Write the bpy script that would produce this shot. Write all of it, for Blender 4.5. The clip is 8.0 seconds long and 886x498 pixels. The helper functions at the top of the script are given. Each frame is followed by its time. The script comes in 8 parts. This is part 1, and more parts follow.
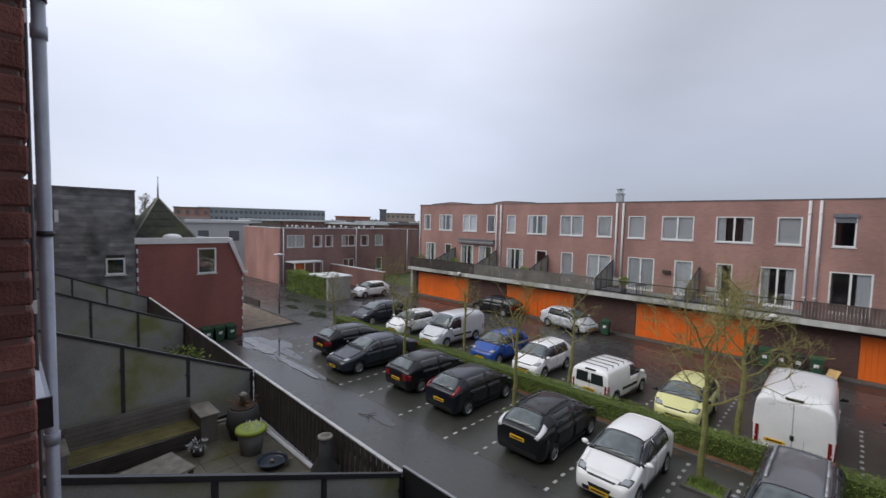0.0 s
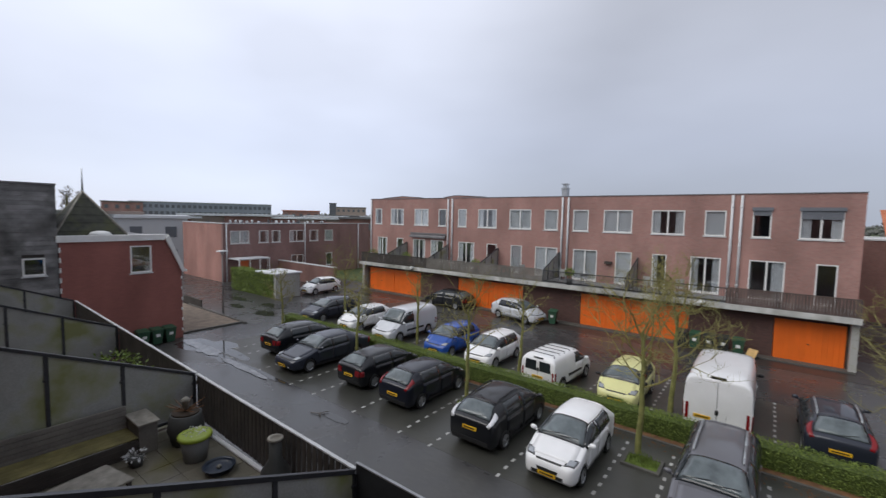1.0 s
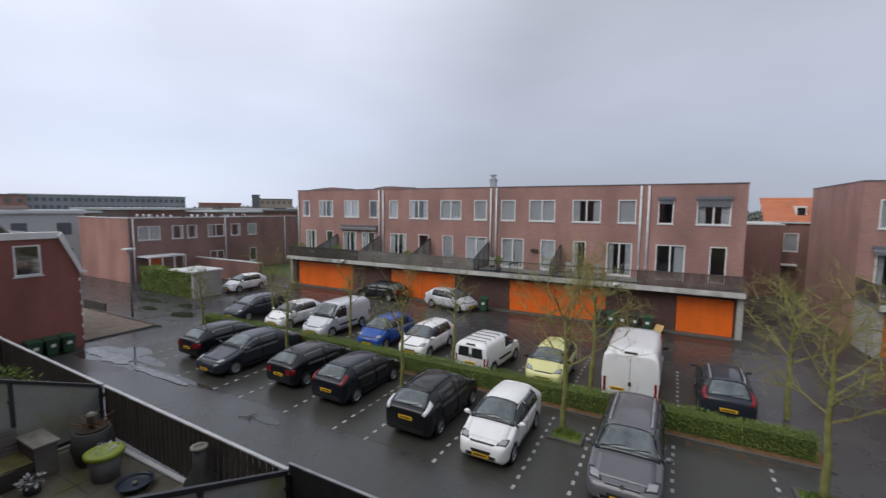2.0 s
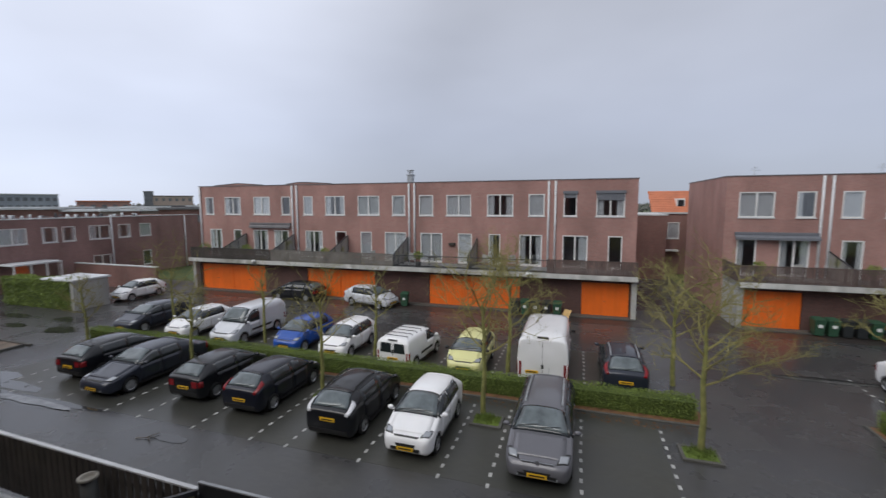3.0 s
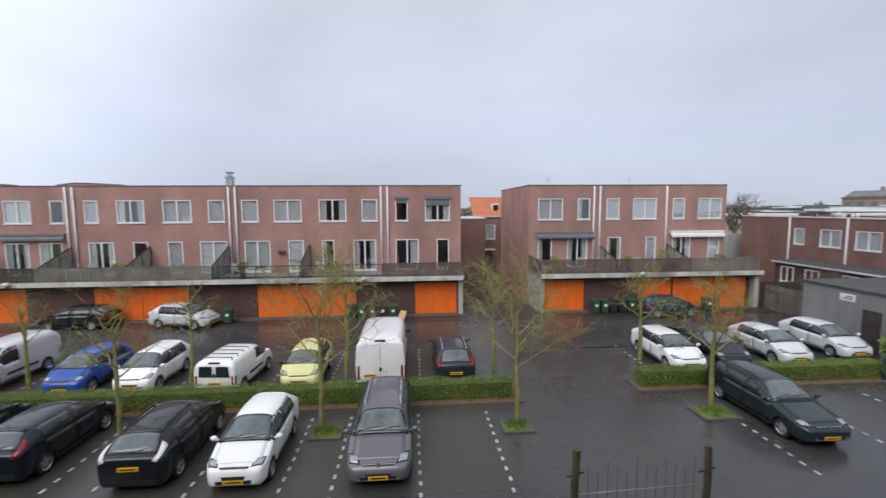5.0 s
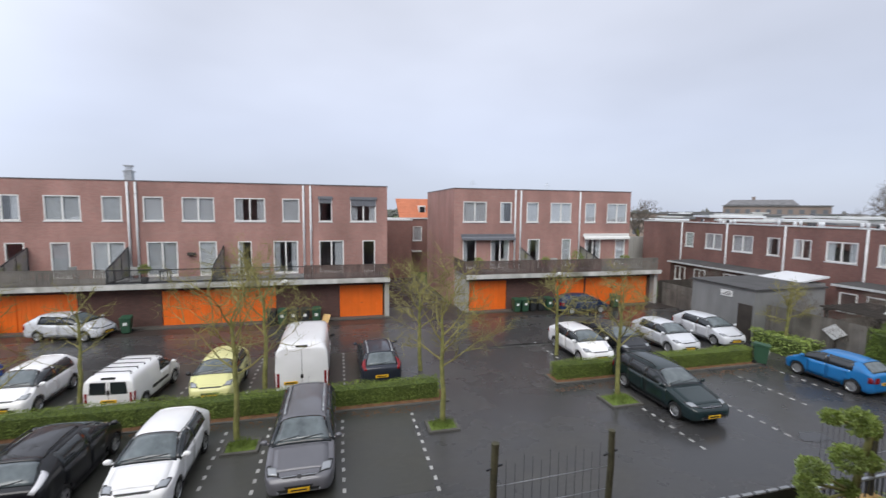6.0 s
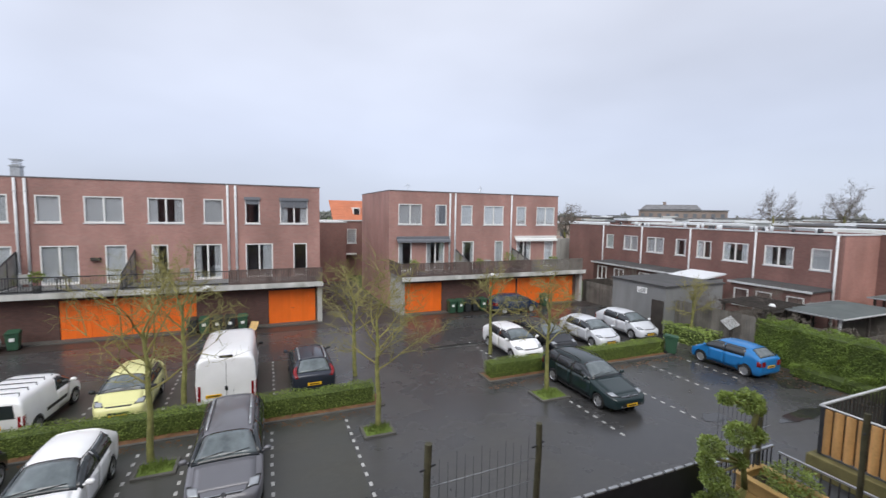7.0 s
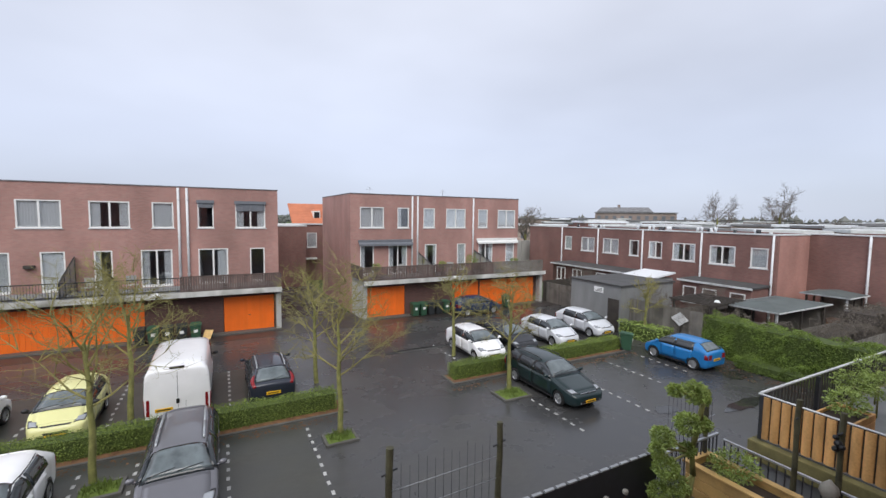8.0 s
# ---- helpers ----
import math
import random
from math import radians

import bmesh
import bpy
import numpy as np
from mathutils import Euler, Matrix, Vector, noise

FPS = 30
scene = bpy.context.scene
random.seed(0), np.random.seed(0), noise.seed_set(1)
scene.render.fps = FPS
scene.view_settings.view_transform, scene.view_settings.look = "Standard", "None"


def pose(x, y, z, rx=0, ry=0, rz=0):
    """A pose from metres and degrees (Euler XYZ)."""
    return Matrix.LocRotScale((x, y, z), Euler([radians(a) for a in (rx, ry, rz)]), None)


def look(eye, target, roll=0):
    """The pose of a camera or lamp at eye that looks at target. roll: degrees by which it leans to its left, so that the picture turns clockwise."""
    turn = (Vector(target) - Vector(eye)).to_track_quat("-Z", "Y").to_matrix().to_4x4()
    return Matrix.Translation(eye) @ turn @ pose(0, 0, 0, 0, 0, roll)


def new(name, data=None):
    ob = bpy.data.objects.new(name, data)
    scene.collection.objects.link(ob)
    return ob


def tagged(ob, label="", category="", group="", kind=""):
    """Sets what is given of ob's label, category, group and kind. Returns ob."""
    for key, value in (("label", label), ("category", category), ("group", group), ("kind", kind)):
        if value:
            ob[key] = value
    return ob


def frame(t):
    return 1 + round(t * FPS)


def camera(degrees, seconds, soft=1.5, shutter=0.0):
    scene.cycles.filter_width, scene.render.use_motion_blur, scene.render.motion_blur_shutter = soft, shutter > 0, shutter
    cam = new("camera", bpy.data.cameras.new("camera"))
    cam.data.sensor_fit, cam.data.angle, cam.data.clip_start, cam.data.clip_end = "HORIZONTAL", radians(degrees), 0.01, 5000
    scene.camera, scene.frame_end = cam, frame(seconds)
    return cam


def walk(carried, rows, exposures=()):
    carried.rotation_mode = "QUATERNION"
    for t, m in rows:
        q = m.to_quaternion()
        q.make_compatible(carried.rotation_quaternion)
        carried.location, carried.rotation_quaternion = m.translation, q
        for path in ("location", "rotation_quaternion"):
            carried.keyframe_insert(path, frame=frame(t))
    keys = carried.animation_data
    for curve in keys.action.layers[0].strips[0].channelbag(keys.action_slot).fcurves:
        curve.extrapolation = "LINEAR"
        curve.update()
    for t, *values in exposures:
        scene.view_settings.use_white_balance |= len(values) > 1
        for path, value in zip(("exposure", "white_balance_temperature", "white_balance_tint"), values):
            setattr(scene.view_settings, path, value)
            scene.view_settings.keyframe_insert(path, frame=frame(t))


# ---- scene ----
cam = camera(92.2, 8.0, soft=1.4, shutter=0.5)
# seconds, eye, pitch, roll, yaw: held out of a second-floor window and swung round at arm's length
ROWS = [
    (0.0, -0.038, -0.032, 7.384, 86.42, -1.44, 44.08),
    (0.5, 0.000, -0.052, 7.409, 86.15, -1.46, 41.32),
    (1.0, 0.036, -0.071, 7.432, 85.72, -1.16, 37.65),
    (2.5, 0.136, -0.126, 7.489, 84.18, -0.18, 23.27),
    (3.0, 0.167, -0.143, 7.503, 83.96, 0.19, 17.67),
    (3.5, 0.196, -0.160, 7.515, 83.79, 0.47, 12.04),
    (4.0, 0.223, -0.176, 7.526, 83.92, 0.42, 6.53),
    (4.5, 0.249, -0.192, 7.534, 84.38, 0.51, 1.00),
    (6.0, 0.318, -0.236, 7.545, 84.71, -0.60, -13.96),
    (6.5, 0.338, -0.249, 7.545, 84.94, -0.89, -18.61),
    (7.0, 0.357, -0.262, 7.543, 85.15, -0.96, -22.54),
    (7.5, 0.374, -0.275, 7.538, 85.42, -0.84, -25.67),
    (8.0, 0.389, -0.286, 7.531, 85.64, -0.74, -27.52),
]
walk(cam, [(t, pose(*row)) for t, *row in ROWS],
     exposures=((0.0, -0.04), (1.2, -0.06), (2.5, -0.12), (3.0, -0.1), (3.5, -0.02), (4.0, 0.07), (4.5, 0.18), (6.0, 0.42), (8.0, 0.48)))

# ---- daylight ----
world = bpy.data.worlds.new("overcast")
scene.world = world
world.use_nodes = True
wn, wl = world.node_tree.nodes, world.node_tree.links
wn.clear()
w_out = wn.new("ShaderNodeOutputWorld")
w_bg = wn.new("ShaderNodeBackground")
w_sky = wn.new("ShaderNodeTexSky")
w_sky.sky_type = "NISHITA"
w_sky.sun_disc = False
w_sky.sun_elevation, w_sky.sun_rotation = radians(32), radians(-100)
w_co = wn.new("ShaderNodeTexCoord")
w_map = wn.new("ShaderNodeMapping")
w_map.inputs["Scale"].default_value = (1.0, 1.0, 2.6)
w_noise = wn.new("ShaderNodeTexNoise")
w_noise.inputs["Scale"].default_value = 1.15
w_noise.inputs["Detail"].default_value = 4
w_noise.inputs["Roughness"].default_value = 0.45
w_sep = wn.new("ShaderNodeSeparateXYZ")
w_ramp = wn.new("ShaderNodeValToRGB")
w_ramp.color_ramp.elements[0].position, w_ramp.color_ramp.elements[0].color = 0.0, (0.43, 0.475, 0.58, 1)
w_ramp.color_ramp.elements[1].position, w_ramp.color_ramp.elements[1].color = 0.55, (0.612, 0.637, 0.722, 1)
w_mid = w_ramp.color_ramp.elements.new(0.16)
w_mid.color = (0.475, 0.517, 0.635, 1)
w_cl = wn.new("ShaderNodeMapRange")
w_cl.inputs["From Min"].default_value, w_cl.inputs["From Max"].default_value = 0.3, 0.7
w_cl.inputs["To Min"].default_value, w_cl.inputs["To Max"].default_value = 0.85, 1.16
w_mul = wn.new("ShaderNodeVectorMath")
w_mul.operation = "SCALE"
w_skys = wn.new("ShaderNodeVectorMath")
w_skys.operation = "SCALE"
w_skys.inputs["Scale"].default_value = 0.1
w_mix = wn.new("ShaderNodeMix")
w_mix.data_type = "RGBA"
w_mix.inputs["Factor"].default_value = 0.93
wl.new(w_co.outputs["Generated"], w_map.inputs["Vector"])
wl.new(w_map.outputs["Vector"], w_noise.inputs["Vector"])
wl.new(w_co.outputs["Generated"], w_sep.inputs[0])
wl.new(w_sep.outputs["Z"], w_ramp.inputs["Fac"])
wl.new(w_noise.outputs["Fac"], w_cl.inputs["Value"])
w_dot = wn.new("ShaderNodeVectorMath")
w_dot.operation = "DOT_PRODUCT"
w_dot.inputs[1].default_value = Vector((-0.84, 0.36, 0.46)).normalized()
w_glow = wn.new("ShaderNodeMapRange")
w_glow.interpolation_type = "SMOOTHSTEP"
w_glow.inputs["From Min"].default_value, w_glow.inputs["From Max"].default_value = 0.66, 1.0
w_glow.inputs["To Min"].default_value, w_glow.inputs["To Max"].default_value = 1.0, 1.8
w_both = wn.new("ShaderNodeMath")
w_both.operation = "MULTIPLY"
wl.new(w_co.outputs["Generated"], w_dot.inputs[0])
wl.new(w_dot.outputs["Value"], w_glow.inputs["Value"])
wl.new(w_cl.outputs["Result"], w_both.inputs[0])
wl.new(w_glow.outputs["Result"], w_both.inputs[1])
wl.new(w_ramp.outputs["Color"], w_mul.inputs[0])
wl.new(w_both.outputs[0], w_mul.inputs["Scale"])
wl.new(w_sky.outputs["Color"], w_skys.inputs[0])
wl.new(w_skys.outputs["Vector"], w_mix.inputs["A"])
wl.new(w_mul.outputs["Vector"], w_mix.inputs["B"])
wl.new(w_mix.outputs["Result"], w_bg.inputs["Color"])
w_bg.inputs["Strength"].default_value = 1.0
wl.new(w_bg.outputs["Background"], w_out.inputs["Surface"])
sun_data = bpy.data.lights.new("sun", "SUN")
sun_data.energy, sun_data.angle, sun_data.color = 1.75, radians(50), (1.0, 0.97, 0.93)
sun = new("sun", sun_data)
sun.matrix_world = look((-18, -14, 40), (0, 20, 0))


# ---- materials ----
def nodes_of(name):
    m = bpy.data.materials.new(name)
    m.use_nodes = True
    return m, m.node_tree.nodes, m.node_tree.links, m.node_tree.nodes["Principled BSDF"]


def plain(name, c, rough=0.6, metal=0.0, vary=0.12, size=1.5, grain=40.0, bump=0.15, coat=0.0, spread=0.0, streak=1.0, spec=0.5, second=None):
    """A surface with soft stains and fine grain, in world metres; spread: how far whole objects differ in value."""
    m, n, l, b = nodes_of(name)
    geo = n.new("ShaderNodeNewGeometry")
    mp = n.new("ShaderNodeMapping")
    mp.inputs["Scale"].default_value = (1, 1, streak)
    big = n.new("ShaderNodeTexNoise")
    big.inputs["Scale"].default_value = size
    big.inputs["Detail"].default_value = 5
    fine = n.new("ShaderNodeTexNoise")
    fine.inputs["Scale"].default_value = grain
    fine.inputs["Detail"].default_value = 3
    l.new(geo.outputs["Position"], mp.inputs["Vector"])
    l.new(mp.outputs["Vector"], big.inputs["Vector"])
    l.new(geo.outputs["Position"], fine.inputs["Vector"])
    add = n.new("ShaderNodeMath")
    add.operation = "MULTIPLY_ADD"
    add.inputs[1].default_value = 0.35
    l.new(fine.outputs["Fac"], add.inputs[0])
    l.new(big.outputs["Fac"], add.inputs[2])
    mr = n.new("ShaderNodeMapRange")
    mr.inputs["From Min"].default_value, mr.inputs["From Max"].default_value = 0.4, 0.95
    mr.inputs["To Min"].default_value, mr.inputs["To Max"].default_value = 1 - vary, 1 + vary
    l.new(add.outputs[0], mr.inputs["Value"])
    last = mr.outputs["Result"]
    if spread:
        oi = n.new("ShaderNodeObjectInfo")
        sp = n.new("ShaderNodeMapRange")
        sp.inputs["To Min"].default_value, sp.inputs["To Max"].default_value = 1 - spread, 1 + spread
        l.new(oi.outputs["Random"], sp.inputs["Value"])
        mu = n.new("ShaderNodeMath")
        mu.operation = "MULTIPLY"
        l.new(last, mu.inputs[0])
        l.new(sp.outputs["Result"], mu.inputs[1])
        last = mu.outputs[0]
    sc = n.new("ShaderNodeVectorMath")
    sc.operation = "SCALE"
    sc.inputs[0].default_value = c
    l.new(last, sc.inputs["Scale"])
    colour = sc.outputs["Vector"]
    if second:
        # patches of a second colour, such as algae or moss
        pn = n.new("ShaderNodeTexNoise")
        pn.inputs["Scale"].default_value = second[1]
        pn.inputs["Detail"].default_value = 4
        l.new(geo.outputs["Position"], pn.inputs["Vector"])
        pr = n.new("ShaderNodeMapRange")
        pr.inputs["From Min"].default_value, pr.inputs["From Max"].default_value = second[2], second[2] + 0.18
        l.new(pn.outputs["Fac"], pr.inputs["Value"])
        pm = n.new("ShaderNodeMix")
        pm.data_type = "RGBA"
        pm.inputs["B"].default_value = (*second[0], 1)
        l.new(pr.outputs["Result"], pm.inputs["Factor"])
        l.new(colour, pm.inputs["A"])
        colour = pm.outputs["Result"]
    l.new(colour, b.inputs["Base Color"])
    b.inputs["Roughness"].default_value = rough
    b.inputs["Metallic"].default_value = metal
    b.inputs["Coat Weight"].default_value = coat
    b.inputs["Coat Roughness"].default_value = 0.06
    b.inputs["Specular IOR Level"].default_value = spec
    if bump:
        bu = n.new("ShaderNodeBump")
        bu.inputs["Strength"].default_value = bump
        bu.inputs["Distance"].default_value = 0.01
        l.new(fine.outputs["Fac"], bu.inputs["Height"])
        l.new(bu.outputs["Normal"], b.inputs["Normal"])
    return m


def brickwork(name, c1, c2, joint, bw=0.21, bh=0.0625, gap=0.012, rough=0.85, stain=0.22):
    """Courses of brick on upright walls: the run is x + y, the height z."""
    m, n, l, b = nodes_of(name)
    geo = n.new("ShaderNodeNewGeometry")
    sep = n.new("ShaderNodeSeparateXYZ")
    add = n.new("ShaderNodeMath")
    com = n.new("ShaderNodeCombineXYZ")
    l.new(geo.outputs["Position"], sep.inputs[0])
    l.new(sep.outputs["X"], add.inputs[0])
    l.new(sep.outputs["Y"], add.inputs[1])
    l.new(add.outputs[0], com.inputs["X"])
    l.new(sep.outputs["Z"], com.inputs["Y"])
    br = n.new("ShaderNodeTexBrick")
    br.inputs["Color1"].default_value = (*c1, 1)
    br.inputs["Color2"].default_value = (*c2, 1)
    br.inputs["Mortar"].default_value = (*joint, 1)
    br.inputs["Scale"].default_value = 1.0
    br.inputs["Mortar Size"].default_value = gap / 2
    br.inputs["Brick Width"].default_value = bw
    br.inputs["Row Height"].default_value = bh
    br.inputs["Mortar Smooth"].default_value = 0.2
    l.new(com.outputs[0], br.inputs["Vector"])
    big = n.new("ShaderNodeTexNoise")
    big.inputs["Scale"].default_value = 0.55
    big.inputs["Detail"].default_value = 6
    mp = n.new("ShaderNodeMapping")
    mp.inputs["Scale"].default_value = (1, 1, 0.45)
    l.new(geo.outputs["Position"], mp.inputs["Vector"])
    l.new(mp.outputs["Vector"], big.inputs["Vector"])
    mr = n.new("ShaderNodeMapRange")
    mr.inputs["From Min"].default_value, mr.inputs["From Max"].default_value = 0.3, 0.7
    mr.inputs["To Min"].default_value, mr.inputs["To Max"].default_value = 1 - stain, 1 + stain
    l.new(big.outputs["Fac"], mr.inputs["Value"])
    sc = n.new("ShaderNodeVectorMath")
    sc.operation = "SCALE"
    l.new(br.outputs["Color"], sc.inputs[0])
    l.new(mr.outputs["Result"], sc.inputs["Scale"])
    l.new(sc.outputs["Vector"], b.inputs["Base Color"])
    b.inputs["Roughness"].default_value = rough
    bu = n.new("ShaderNodeBump")
    bu.inputs["Strength"].default_value = 0.4
    bu.inputs["Distance"].default_value = 0.008
    bu.invert = True
    l.new(br.outputs["Fac"], bu.inputs["Height"])
    l.new(bu.outputs["Normal"], b.inputs["Normal"])
    return m


def wet_paving(name, dry, wet, bw, bh, pool=0.5, damp=0.34):
    """Small concrete pavers, wet: dark and patchy, with smooth pools of water."""
    m, n, l, b = nodes_of(name)
    geo = n.new("ShaderNodeNewGeometry")
    br = n.new("ShaderNodeTexBrick")
    br.inputs["Color1"].default_value = (*dry, 1)
    br.inputs["Color2"].default_value = (*[v * 0.8 for v in dry], 1)
    br.inputs["Mortar"].default_value = (*[v * 0.75 for v in dry], 1)
    br.inputs["Scale"].default_value = 1.0
    br.inputs["Mortar Size"].default_value = 0.004
    br.inputs["Brick Width"].default_value, br.inputs["Row Height"].default_value = bw, bh
    l.new(geo.outputs["Position"], br.inputs["Vector"])
    big = n.new("ShaderNodeTexNoise")
    big.inputs["Scale"].default_value = 0.16
    big.inputs["Detail"].default_value = 7
    big.inputs["Roughness"].default_value = 0.6
    mid = n.new("ShaderNodeTexNoise")
    mid.inputs["Scale"].default_value = 0.9
    mid.inputs["Detail"].default_value = 6
    l.new(geo.outputs["Position"], big.inputs["Vector"])
    l.new(geo.outputs["Position"], mid.inputs["Vector"])
    av = n.new("ShaderNodeMath")
    av.operation = "MULTIPLY_ADD"
    av.inputs[1].default_value = 0.45
    l.new(mid.outputs["Fac"], av.inputs[0])
    l.new(big.outputs["Fac"], av.inputs[2])
    wetness = n.new("ShaderNodeMapRange")
    wetness.inputs["From Min"].default_value, wetness.inputs["From Max"].default_value = 0.52, 0.80
    l.new(av.outputs[0], wetness.inputs["Value"])
    mix = n.new("ShaderNodeMix")
    mix.data_type = "RGBA"
    mix.inputs["B"].default_value = (*wet, 1)
    l.new(wetness.outputs["Result"], mix.inputs["Factor"])
    l.new(br.outputs["Color"], mix.inputs["A"])
    l.new(mix.outputs["Result"], b.inputs["Base Color"])
    ro = n.new("ShaderNodeMapRange")
    ro.inputs["To Min"].default_value, ro.inputs["To Max"].default_value = damp, pool
    l.new(wetness.outputs["Result"], ro.inputs["Value"])
    l.new(ro.outputs["Result"], b.inputs["Roughness"])
    b.inputs["Specular IOR Level"].default_value = 0.45
    bu = n.new("ShaderNodeBump")
    bu.inputs["Strength"].default_value = 0.08
    bu.inputs["Distance"].default_value = 0.006
    bu.invert = True
    l.new(br.outputs["Fac"], bu.inputs["Height"])
    l.new(bu.outputs["Normal"], b.inputs["Normal"])
    return m


def window_glass(name, tint=(0.97, 0.98, 0.98), through_part=0.95):
    """A pane: a clear layer with a part of the light mirrored."""
    m, n, l, b = nodes_of(name)
    n.remove(b)
    out = n["Material Output"]
    gl = n.new("ShaderNodeBsdfGlossy")
    gl.inputs["Roughness"].default_value = 0.03
    tr = n.new("ShaderNodeBsdfTransparent")
    tr.inputs["Color"].default_value = (*[v * through_part for v in tint], 1)
    mx = n.new("ShaderNodeMixShader")
    mx.inputs["Fac"].default_value = 0.16
    l.new(tr.outputs[0], mx.inputs[1])
    l.new(gl.outputs[0], mx.inputs[2])
    l.new(mx.outputs[0], out.inputs["Surface"])
    return m


def paint(name, c, metal=0.0, rough=0.32):
    return plain(name, c, 0.45, metal, vary=0.05, size=2.0, grain=90, bump=0.0, coat=0.8, spec=0.25)


